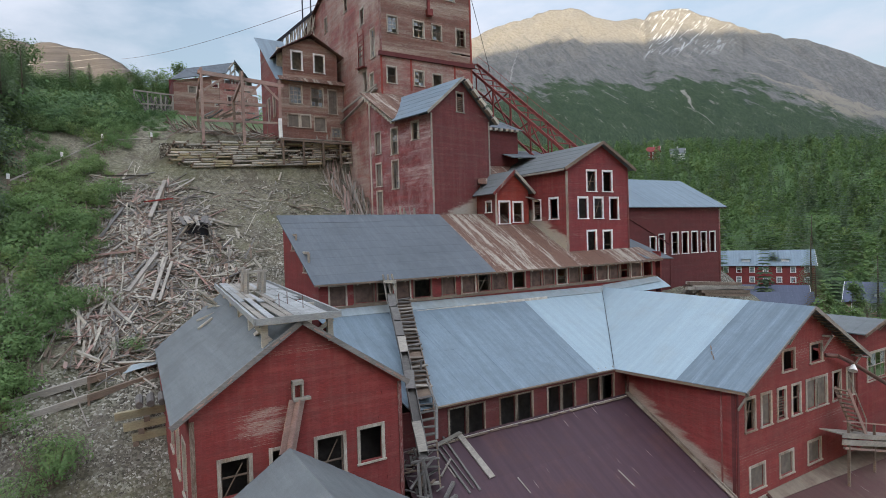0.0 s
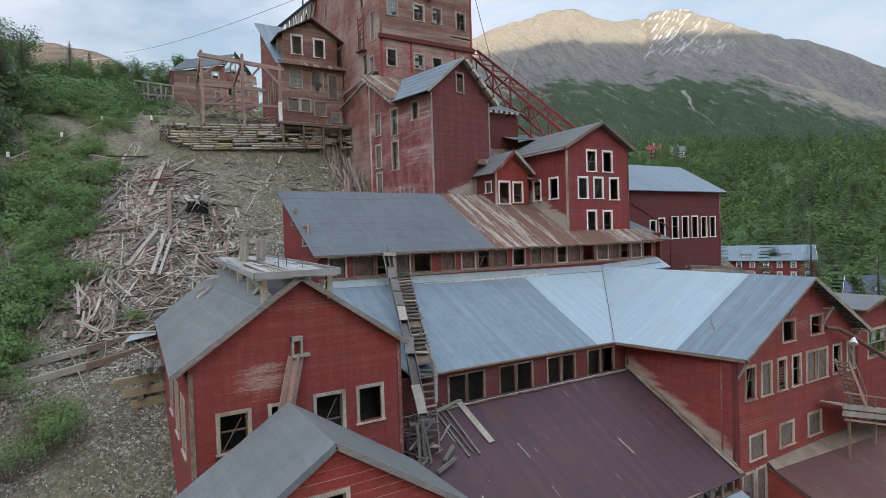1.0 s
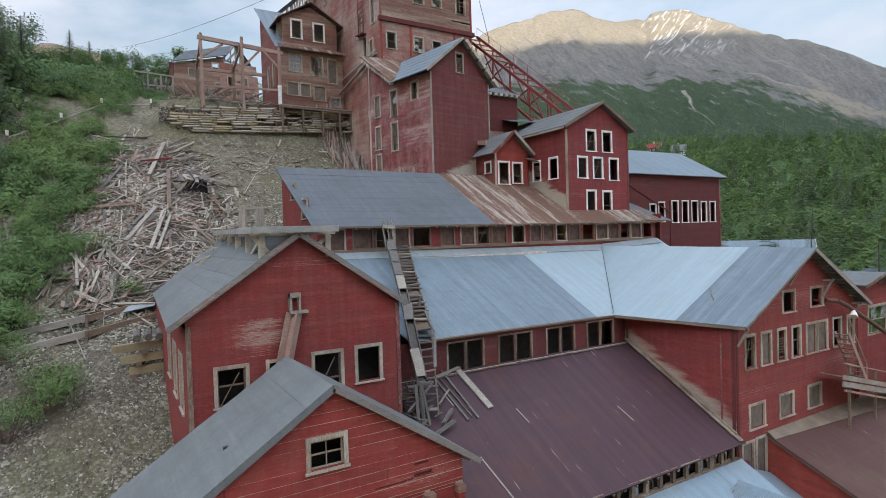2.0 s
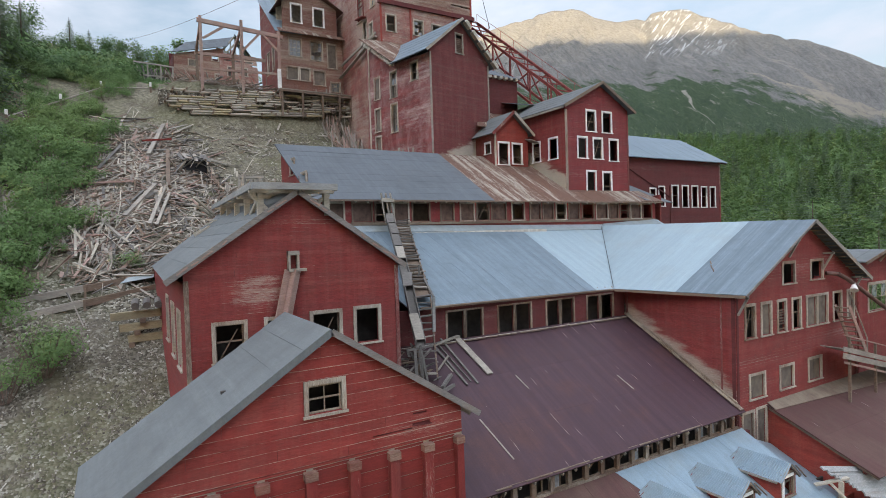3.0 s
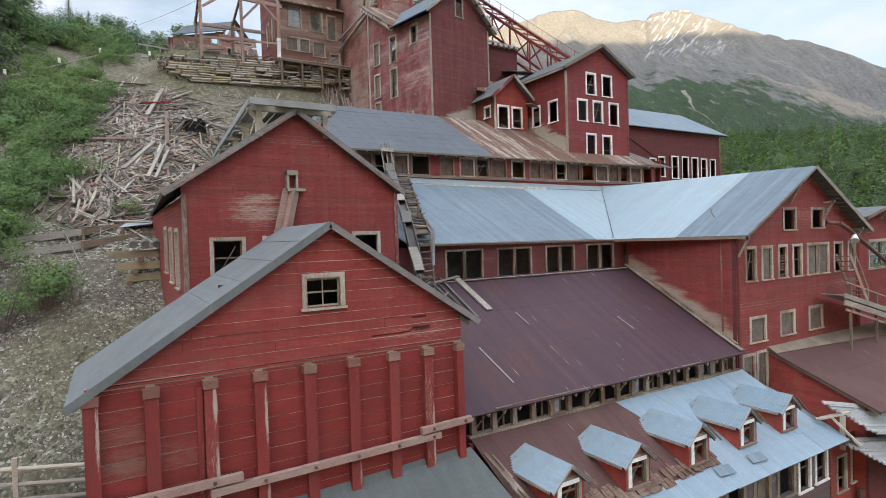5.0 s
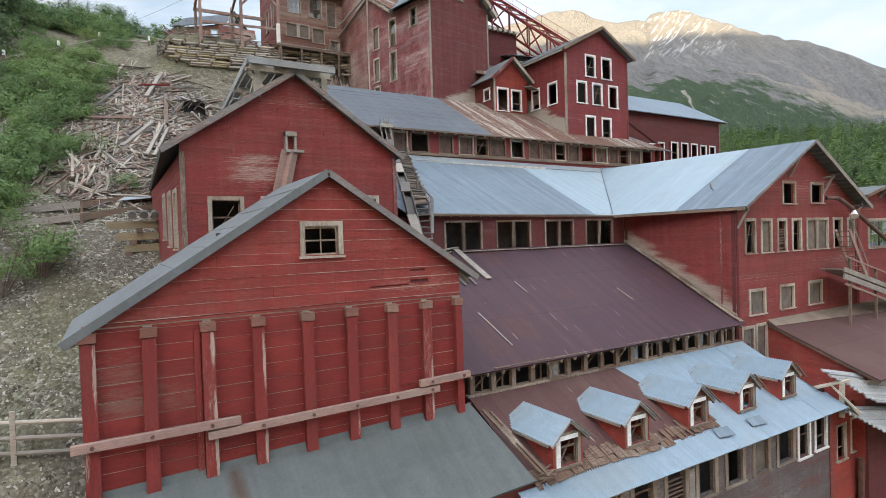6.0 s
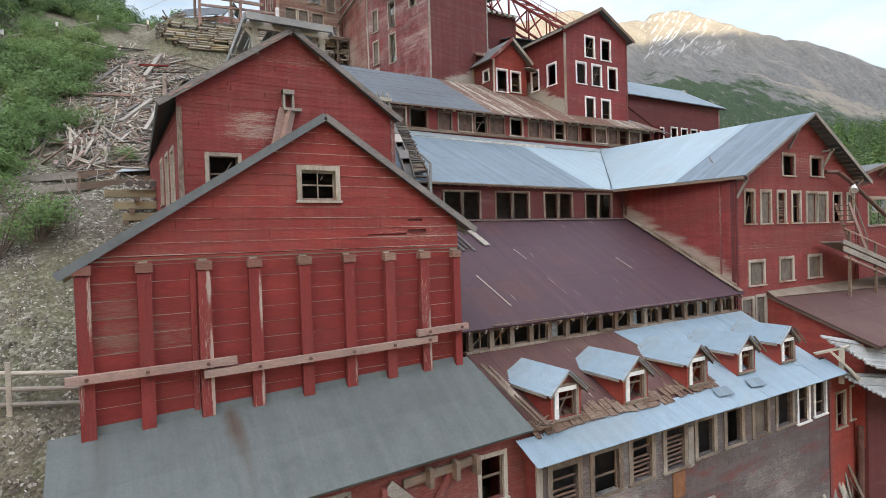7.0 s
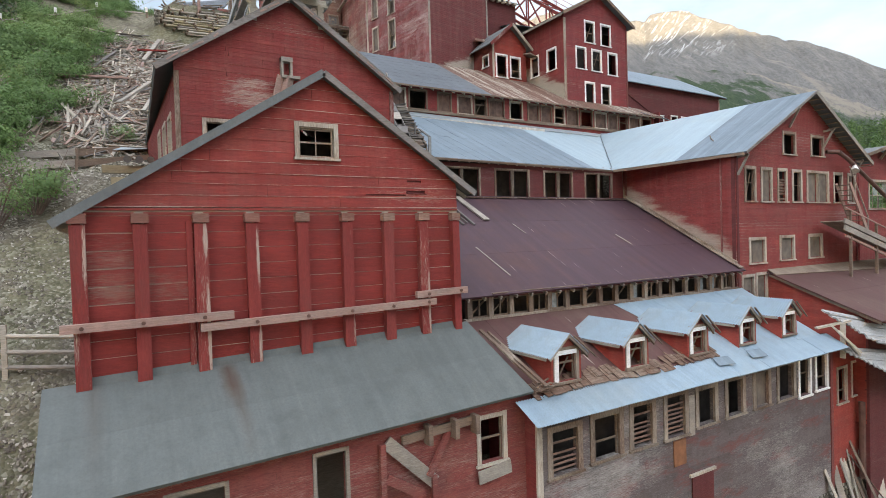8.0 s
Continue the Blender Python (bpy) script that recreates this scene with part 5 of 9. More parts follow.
# ---- middle hall: maroon roof over a strip of small windows ----
def middle_hall():
    H = thing("middle_hall", 18, 19, 8, "low hall with maroon metal roof and a strip of windows", "building")
    W = Wall("y", 16.2)
    bm = bmesh.new()
    siding(bm, W, 14.6, 15.14, flat(10.4, 26.6), (), 0.15)
    W.box(bm, 10.4, 26.6, 15.86, 15.98, -0.15, 0.02)
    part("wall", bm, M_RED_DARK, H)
    xs = [10.62 + 0.905 * i for i in range(18)]
    rnd = random.Random(4)
    bm = bmesh.new()
    W.box(bm, 10.4, 26.5, 15.12, 15.20, -0.12, 0.09)
    part("sill", bm, M_TRIM_OLD, H)
    for i, x in enumerate(xs):
        bm = bmesh.new()
        W.box(bm, x - 0.10, x + 0.10, 15.20, 15.88, -0.12, 0.04)
        part("mullion", bm, M_TRIM_OLD if i % 3 else M_WOOD_BROWN, H)
        if i < 17:
            bm = bmesh.new()
            W.box(bm, x + 0.10, x + 0.805, 15.20, 15.25, -0.11, -0.05)
            W.box(bm, x + 0.10, x + 0.805, 15.80, 15.86, -0.11, -0.05)
            if rnd.random() < 0.5:
                W.box(bm, x + 0.44, x + 0.48, 15.25, 15.8, -0.11, -0.05)
            if rnd.random() < 0.3:
                beam(bm, W.p(x + 0.1, 15.25, -0.2), W.p(x + 0.8, 15.75, -0.25), 0.05, 0.05)
            part("sash_rail", bm, M_WOOD_BROWN, H)
            if rnd.random() < 0.22:
                bm = bmesh.new()
                W.box(bm, x + 0.12, x + 0.46, 15.26, 15.79, -0.085, -0.080)
                part("pane", bm, M_GLASS, H)
    inner_wall(H, 10.4, 26.4, 17.5, 14.0, 16.6)
    lo, hi = (15.85, 15.98), (23.1, 20.06)
    bm = bmesh.new()
    a, b, c, d = (9.8, lo[0], lo[1]), (26.55, lo[0], lo[1] + 0.05), (26.45, hi[0], hi[1]), (11.0, hi[0], hi[1])
    strips(bm, a, b, c, d, 3.1, False, 0.06, 0.003)
    part("roof", bm, M_ROOF_MAROON, H, "smooth maroon painted sheet roofing with scratches")
    bm = bmesh.new()
    for i in range(24):
        x = 10.4 + i * 0.69
        beam(bm, (x, 15.88, 15.86), (x, 16.6, 16.25), 0.06, 0.12)
    part("rafter_tail", bm, M_WOOD, H)
    bm = bmesh.new()
    box(bm, 10.0, 26.4, 22.95, 23.05, 14, 20)
    box(bm, 9.8, 9.95, 16.3, 23, 10, 16.0)
    part("inner_wall", bm, M_DARKROOM, H)
    # flashing where the roof meets the east wing
    bm = bmesh.new()
    beam(bm, (26.30, 15.9, 16.15), (26.36, 23.0, 20.18), 0.30, 0.05)
    beam(bm, (26.36, 16.2, 16.36), (26.40, 21.4, 19.30), 0.08, 0.18)
    part("flashing", bm, M_TRIM_OLD, H)
    bm = bmesh.new()
    rnd = random.Random(15)
    for i in range(22):
        x, w = 11.4 + i * 0.68, rnd.uniform(0.35, 0.7)
        beam(bm, (x, 22.85 + rnd.uniform(-0.05, 0.05), 19.97), (x + w, 22.85 + rnd.uniform(-0.05, 0.05), 19.97), 0.16, 0.03)
        y = rnd.uniform(15.9, 16.05)
        beam(bm, (x, y, 16.05), (x + w, y, 16.05), 0.10, 0.03)
    part("batten", bm, M_FLASH, H, "rusty broken roof edging")
    bm = bmesh.new()
    for x, y, l in ((12.9, 16.8, 1.9), (16.0, 19.6, 0.8), (21.5, 18.4, 0.9), (13.0, 21.2, 0.7)):
        za, zb = [15.98 + (q - 15.85) * (20.06 - 15.98) / 7.25 + 0.03 for q in (y, y + l)]
        beam(bm, (x, y, za), (x - 0.12 * l, y + l, zb), 0.07, 0.012)
    part("torn_flap", bm, M_WOOD, H, "pale torn strip")
    return H


middle_hall()


# ---- house B, west gable ----
def gable_house():
    H = thing("gable_house", 6.2, 28, 12, "red clapboard house with a grey felt gable roof", "building")
    W = Wall("y", 20.7)
    pk, top, eave = 6.04, 26.62, 23.70
    holes = [(3.05, 4.00, 20.95, 22.23), (4.84, 5.40, 21.1, 22.25), (6.53, 7.57, 20.8, 22.30), (8.28, 9.22, 21.0, 22.33)]
    bm = bmesh.new()
    siding(bm, W, 14.0, 26.88, under(2.10, 10.15, pk, 27.02, (1.50, 23.90), (10.38, 24.05)), holes, 0.145, 0.16, 0.012, 5.5)
    part("gable_wall", bm, M_RED_B, H)
    windows_in(H, W, holes, ("half", "open", "half", "open"), M_TRIM, 0.13)
    WL = Wall("x", 2.10)
    lh = [(22.0, 23.0, 20.6, 22.6), (24.2, 25.2, 20.7, 22.7), (26.6, 27.6, 21, 22.8)]
    bm = bmesh.new()
    siding(bm, WL, 14.0, 23.75, flat(20.7, 36), lh, 0.145)
    part("side_wall", bm, M_RED, H)
    windows_in(H, WL, lh, ("half",), M_WOOD_PALE, 0.14)
    bm = bmesh.new()
    siding(bm, Wall("x", 10.15, 1), 14.0, 24.05, flat(20.7, 36), (), 0.145)
    part("side_wall", bm, M_RED, H)
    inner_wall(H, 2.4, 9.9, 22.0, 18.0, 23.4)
    gable_back(H, Wall("y", 36, 1), 2.18, 10.2, 20, eave, pk, top)
    corner_board(H, W, 2.17, 14, 23.85, 0.16, M_TRIM_OLD)
    corner_board(H, W, 10.08, 14, 24.0, 0.16, M_TRIM_RED)
    y0, y1, rt = 20.42, 36.3, 27.02
    for side, xe, ze, xb in ((-1, 1.50, 23.90, 2.05), (1, 10.38, 24.05, 10.38)):
        bm = bmesh.new()
        pts = [(xe, y0, ze), (xb, y1, ze), (pk, y1, rt), (pk, y0, rt)]
        if side > 0:
            pts = [pts[1], pts[0], pts[3], pts[2]]
        strips(bm, *pts, 0.92, False, 0.10, 0.014)
        part("roof", bm, M_ROOF_GREY, H, "grey rolled roofing in lapped courses")
        barge(H, (xe, y0 - 0.035, ze - 0.08), (pk, y0 - 0.035, rt - 0.08), 0.20, 0.06, M_BARGE)
        bm = bmesh.new()
        rnd = random.Random(6)
        for i in range(9):
            s = (i + 0.5 + rnd.uniform(-0.4, 0.4)) / 9
            p = Vector((xe, y0 - 0.075, ze)).lerp(Vector((pk, y0 - 0.075, rt)), s)
            q = Vector((xe, y0 - 0.075, ze)).lerp(Vector((pk, y0 - 0.075, rt)), s + rnd.uniform(0.02, 0.09))
            if rnd.random() < 0.8:
                beam(bm, p - Vector((0, 0, 0.05 + rnd.random() * 0.08)), q - Vector((0, 0, 0.05 + rnd.random() * 0.08)), 0.03, 0.05)
        part("roof_edge", bm, M_WOOD_PINK, H)
    return H


gable_house()


def chute():
    """The wooden spout on the gable wall, with its trough running down."""
    H = thing("wooden_chute", 5.7, 20.5, 22, "weathered wooden spout and trough on the gable wall", "chute")
    W = Wall("y", 20.7)
    bm = bmesh.new()
    W.box(bm, 5.62, 5.70, 24.05, 24.72, 0.0, 0.22)
    W.box(bm, 5.95, 6.03, 24.05, 24.72, 0.0, 0.22)
    W.box(bm, 5.62, 6.03, 24.58, 24.74, 0.0, 0.26)
    part("hood", bm, M_WOOD, H)
    bm = bmesh.new()
    W.box(bm, 5.62, 6.28, 23.98, 24.08, 0.03, 0.30)
    part("bracket", bm, M_WOOD, H)
    for off, w, h in ((0.0, 0.36, 0.05), (-0.19, 0.05, 0.26), (0.19, 0.05, 0.26)):
        bm = bmesh.new()
        beam(bm, W.p(5.78 + off, 24.05, 0.18), W.p(5.28 + off, 22.2, 0.42), w, h)
        part("trough_board", bm, M_WOOD_PINK, H)


chute()


# ---- platform on the west roof ----
def roof_platform():
    H = thing("roof_platform", 5.6, 28, 25.5, "collapsing grey timber platform on the roof", "platform")
    rnd = random.Random(12)
    z = 27.15
    n = 11

    def at(s, t, dz=0.0):
        """A place on the deck: s across from west to east, t along from the front to the back."""
        return Vector((4.55 + 2.78 * s + 1.15 * t, 20.30 + 16.3 * t, z + 0.2 * t + dz))
    for i in range(n):
        s = (i + 0.5) / n
        cuts = (0.0, rnd.uniform(0.3, 0.45), rnd.uniform(0.6, 0.75), 1.0)
        for a, b in zip(cuts, cuts[1:]):
            if rnd.random() < 0.10:
                continue
            bm = bmesh.new()
            beam(bm, at(s, a + 0.004, rnd.uniform(-0.03, 0.04)), at(s + rnd.uniform(-0.02, 0.02), b - rnd.uniform(0.004, 0.03), rnd.uniform(-0.04, 0.07)), 0.235, 0.05, rnd.uniform(-0.10, 0.10))
            part("deck_board", bm, rnd.choice((M_WOOD_SILVER, M_WOOD_SILVER, M_WOOD)), H)
    for t in (0.03, 0.24, 0.45, 0.66, 0.87):
        bm = bmesh.new()
        beam(bm, at(-0.08, t, -0.16), at(1.06, t, -0.14), 0.2, 0.24)
        part("joist", bm, M_WOOD_PALE, H)
        for s in (0.06, 0.5, 0.95):
            p = at(s, t, -0.27)
            roof = 27.0 - 0.69 * abs(p.x - 6.04)
            if p.x > 9.9:
                roof = 24.6
            bm = bmesh.new()
            beam(bm, (p.x, p.y, roof - 0.15), p, 0.22, 0.22)
            part("post", bm, M_WOOD_PALE, H)
    bm = bmesh.new()
    beam(bm, at(-0.05, 0.03, -0.3), at(0.22, 0.03, -1.1), 0.12, 0.14)
    beam(bm, at(1.0, 0.03, -0.3), at(0.75, 0.03, -0.75), 0.12, 0.14)
    beam(bm, at(0.06, 0.03, -0.35), at(0.06, 0.22, -1.2), 0.12, 0.14)
    part("brace", bm, M_WOOD_PALE, H)
    for a, b in ((at(-0.07, -0.005, -0.05), at(1.06, -0.005, -0.05)), (at(-0.07, 0, -0.05), at(-0.07, 1.0, -0.05)), (at(1.06, 0, -0.05), at(1.06, 1.0, -0.05))):
        bm = bmesh.new()
        beam(bm, a, b, 0.10, 0.24)
        part("fascia", bm, M_WOOD_SILVER, H)
    # the broken crate, a leaning sheet and bolts standing on the deck
    bm = bmesh.new()
    for s, t in ((0.25, 0.55), (0.55, 0.55), (0.25, 0.63), (0.55, 0.63)):
        beam(bm, at(s, t), at(s + 0.02, t - 0.003, rnd.uniform(1.0, 1.35)), 0.22, 0.16)
    beam(bm, at(0.20, 0.55, 1.12), at(0.62, 0.55, 1.16), 0.26, 0.12)
    beam(bm, at(0.22, 0.63, 0.5), at(0.6, 0.56, 0.6), 0.2, 0.06)
    part("broken_crate", bm, M_WOOD, H)
    bm = bmesh.new()
    for s, t in ((0.45, 0.2), (0.62, 0.24), (0.72, 0.13)):
        rod(bm, at(s, t), at(s, t, 0.55), 0.016, 0.016, 6)
    part("bolt", bm, M_PIPE, H)
    for i in range(9):
        bm = bmesh.new()
        a = at(rnd.uniform(-0.3, 0.2), rnd.uniform(0.6, 1.0), rnd.uniform(-1.4, -0.6))
        beam(bm, a, a + Vector((rnd.uniform(-1.6, -0.4), rnd.uniform(-0.6, 1.2), rnd.uniform(-0.9, 1.2))), 0.14, 0.10)
        part("fallen_timber", bm, M_WOOD_PALE, H)


roof_platform()


# ---- long pale metal roof, its window wall, and the east wing ----
# ridge of the east wing: front, back where it meets the wall
RX, RZ, RXB, RZB, YV = 33.2, 25.40, 32.6, 25.55, 30.66


def wz(y):
    return 21.85 + (y - 22.75) * (25.80 - 21.85) / (30.66 - 22.75)


def east_hall():
    H = thing("metal_roofed_hall", 20, 26, 12, "long hall with pale sheet metal roof and paired windows", "building")
    W = Wall("y", 23.15)
    holes = []
    for a, b in ((13.95, 16.0), (17.05, 19.15), (20.3, 22.25), (23.35, 25.4)):
        m = (a + b) / 2
        holes += [(a, m - 0.07, 19.95, 21.42), (m + 0.07, b, 19.95, 21.42)]
    bm = bmesh.new()
    siding(bm, W, 17.5, 21.68, flat(10.3, 26.4), holes, 0.16)
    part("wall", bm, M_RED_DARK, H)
    windows_in(H, W, holes, ("open",), M_TRIM_OLD, 0.10)
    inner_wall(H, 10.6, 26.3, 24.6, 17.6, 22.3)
    bm = bmesh.new()
    W.box(bm, 12.4, 26.3, 19.66, 19.84, 0.0, 0.10)
    part("sill_board", bm, M_WOOD, H)
    bm = bmesh.new()
    W.box(bm, 12.5, 26.2, 21.50, 21.66, 0.0, 0.06)
    part("fascia", bm, M_RED_DARK, H)
    # roof west of the valley
    bm = bmesh.new()
    a, b, c, d = (11.7, 22.75, 21.85), (23.98, 23.04, 21.74), (24.35, 30.66, 25.63), (9.6, 30.66, 25.86)
    m0, m1 = [Vector(p).lerp(Vector(q), 0.46) for p, q in ((a, d), (b, c))]
    strips(bm, a, b, m1, m0, 0.72, True, 0.06, 0.004)
    strips(bm, m0 + Vector((0, -0.12, -0.060)), m1 + Vector((0, -0.12, -0.060)), c, d, 0.72, True, 0.05, 0.004)
    part("roof", bm, M_ROOF_BLUE, H, "weathered blue-grey sheet metal in narrow runs")
    bm = bmesh.new()
    seams(bm, a, b, c, d, 0.72, 0.018, 0.010)
    tagged(part("standing_seam", bm, M_ROOF_BLUE, H, "raised sheet joints"), kind="stuff")
    bm = bmesh.new()
    strips(bm, b, (25.42, 23.08, 21.70), (RXB, YV, RZB), c, 1.2, True, 0.06, 0.004)
    strips(bm, (RXB, 29.4, 24.98), (39.2, 29.4, 25.2), (39.2, 30.68, 25.95), (RXB, YV, RZB + 0.02), 1.2, True, 0.06, 0.004)
    part("roof", bm, M_ROOF_WHITE, H, "pale sheet metal")
    # pale flashing turned up against the window band
    bm = bmesh.new()
    for xa, za, xb, zb in ((10.2, 25.85, 15.2, 25.78), (15.2, 25.78, 20.0, 25.71), (20.0, 25.71, 24.4, 25.65), (24.4, 25.65, 28.6, 25.60), (28.6, 25.60, 32.7, 25.56), (32.7, 25.60, 38.8, 25.94)):
        slab(bm, [(xa, 29.98, za - 0.31), (xb, 29.98, zb - 0.31), (xb, 30.70, zb + 0.10), (xa, 30.70, za + 0.10)], 0.025)
    part("flashing", bm, M_ROOF_PALE, H, "pale dusty flashing strip")
    bm = bmesh.new()
    slab(bm, [(12.3, 22.69, 21.81), (25.4, 23.02, 21.67), (25.4, 23.12, 21.72), (12.3, 22.81, 21.86)], 0.10)
    part("eave_board", bm, M_WOOD_BROWN, H)
    bm = bmesh.new()
    for i in range(22):
        x = 12.9 + i * 0.6
        beam(bm, (x, 22.80 + 0.024 * (x - 12.6), 21.74 - 0.011 * (x - 12.6)), (x, 23.3, 21.96 - 0.011 * (x - 12.6)), 0.06, 0.10)
    part("rafter_tail", bm, M_WOOD, H)
    bm = bmesh.new()
    box(bm, 10.3, 26.4, 29.9, 30.0, 15, 25.4)
    part("inner_wall", bm, M_DARKROOM, H)


east_hall()


def east_wing():
    H = thing("east_wing", 33, 22, 9, "red gabled wing with pale metal roof and rows of windows", "building")
    W = Wall("y", 16.35)
    x0, x1 = 26.62, 39.2
    eave, top = 21.80, 25.25
    up = [(27.5, 28.25), (28.95, 29.75), (30.5, 31.2), (31.95, 32.7), (33.45, 34.45), (34.65, 35.65), (36.45, 37.3), (38.15, 38.85)]
    holes = [(a, b, 19.45, 21.05) for a, b in up]
    low = [(27.80, 29.05, 16.30, 17.45), (30.62, 31.85, 16.35, 17.5), (33.55, 34.85, 16.35, 17.5)]
    gab = [(31.05, 32.15, 22.0, 23.05), (33.95, 35.15, 22.05, 23.05)]
    base = [(27.1, 28.0, 13.6, 15.6), (28.35, 29.15, 13.7, 15.65)]
    bm = bmesh.new()
    siding(bm, W, 9.0, 25.26, under(x0, x1, RX, RZ, (26.53, 21.77), (39.70, 21.80)), holes + low + gab + base, 0.15)
    part("front_wall", bm, M_RED_C, H)
    windows_in(H, W, holes, ("half", "boarded", "louvre", "half", "boarded", "boarded", "half", "boarded"), M_TRIM, 0.14)
    windows_in(H, W, low, ("boarded",), M_TRIM, 0.14)
    windows_in(H, W, gab, ("open", "open"), M_TRIM, 0.14)
    windows_in(H, W, base, ("boarded",), M_TRIM, 0.13)
    inner_wall(H, 26.9, 38.9, 17.6, 10.0, 21.7)
    inner_wall(H, 30.0, 36.0, 17.2, 21.72, 23.4)
    WL = Wall("x", x0)
    bm = bmesh.new()
    siding(bm, WL, 12.0, 21.85, flat(16.35, 23.3), (), 0.15, 0.16, 0.02, 5)
    part("side_wall", bm, M_RED_SCOUR_C, H, "red boards scoured pale along the roof")
    corner_board(H, WL, 16.45, 12, 21.7, 0.18, M_RED_DARK)
    corner_board(H, WL, 17.1, 14.5, 21.8, 0.08, M_TRIM_RED)
    corner_board(H, W, 26.72, 12, 21.7, 0.16, M_RED_DARK)
    corner_board(H, WL, 23.1, 19.8, 21.7, 0.16, M_TRIM_RED)
    corner_board(H, W, 39.1, 14, 21.6, 0.16, M_TRIM_RED)
    bm = bmesh.new()
    siding(bm, Wall("x", x1, 1), 9.0, 21.7, flat(16.35, 30), (), 0.2)
    part("side_wall", bm, M_RED, H)
    y0 = 15.72
    ys = 19.3
    q = (ys - y0) / (23.08 - y0)
    ex = 26.53 + (25.42 - 26.53) * q
    q = (ys - y0) / (YV - y0)
    rx, rz = RX + (RXB - RX) * q, RZ + (RZB - RZ) * q
    for mat, ya, yb2, lab in ((M_ROOF_BLUE_EW, y0, ys, "weathered blue-grey sheet metal"), (M_ROOF_WHITE_EW, ys, None, "pale sheet metal")):
        bm = bmesh.new()
        if yb2:
            pts = [(ex, ys, 21.74), (26.53, ya, 21.77), (RX, ya, RZ), (rx, ys, rz)]
            strips(bm, *pts, 0.66, True, 0.07, 0.006)
            seams(bm, *pts, 0.66, 0.022, 0.010)
        else:
            pts = [(25.42, 23.08, 21.71), (ex, ys, 21.74), (rx, ys, rz), (RXB, YV, RZB)]
            strips(bm, *pts, 1.3, True, 0.07, 0.005)
        part("roof", bm, mat, H, lab)
    bm = bmesh.new()
    pts = [(39.70, y0, 21.80), (39.70, YV, 21.80), (RXB, YV, RZB), (RX, y0, RZ)]
    strips(bm, *pts, 1.0, True, 0.07, 0.006)
    part("roof", bm, M_ROOF_BLUE, H)
    barge(H, (26.50, y0 - 0.035, 21.71), (RX, y0 - 0.035, RZ - 0.06), 0.12, 0.06, M_BARGE)
    barge(H, (39.73, y0 - 0.035, 21.72), (RX, y0 - 0.035, RZ - 0.08), 0.22, 0.06, M_WOOD)
    # eave brackets and exposed soffit boards
    bm = bmesh.new()
    for i in range(16):
        s = i / 16
        p = Vector((39.65, 0, 21.64)).lerp(Vector((RX, 0, RZ - 0.16)), s)
        beam(bm, (p.x, y0 + 0.1, p.z), (p.x, 16.4, p.z), 0.30, 0.03)
    part("soffit_board", bm, M_WOOD, H)
    for x, z in ((26.75, 21.6), (31.6, 24.3), (35.2, 23.45), (38.6, 21.85)):
        bm = bmesh.new()
        beam(bm, (x, 16.3, z - 0.9), (x, 15.75, z + (0.1 if x > 27 else 0.05)), 0.09, 0.10)
        beam(bm, (x, 16.3, z), (x, 15.72, z + 0.03), 0.09, 0.10)
        part("bracket", bm, M_WOOD, H)
    bm = bmesh.new()
    beam(bm, (26.52, 15.8, 21.67), (25.44, 23.0, 21.62), 0.05, 0.14)
    part("fascia", bm, M_WOOD_BROWN, H)
    # valley flashing and the kinked wire lying in it
    bm = bmesh.new()
    rod(bm, (25.45, 23.1, 21.85), (28.6, 26.4, 23.42), 0.018, 0.018, 6)
    rod(bm, (28.6, 26.4, 23.42), (RXB - 0.3, YV - 0.3, 25.50), 0.016, 0.014, 6)
    part("cable", bm, M_CABLE, H)
    bm = bmesh.new()
    for p in ((28.2, 18.6), (28.6, 18.9), (27.9, 18.3)):
        z = 21.75 + (p[0] - 26.0) * (RZ - 21.75) / (RX - 26.0) + 0.05
        beam(bm, (p[0], p[1], z), (p[0] + 0.25, p[1] + 0.22, z + 0.14), 0.06, 0.02)
    part("torn_flap", bm, M_WOOD_BROWN, H)
    return H


east_wing()


def mz(y):
    """Height of the maroon roof."""
    return 15.98 + (y - 15.85) * 0.563


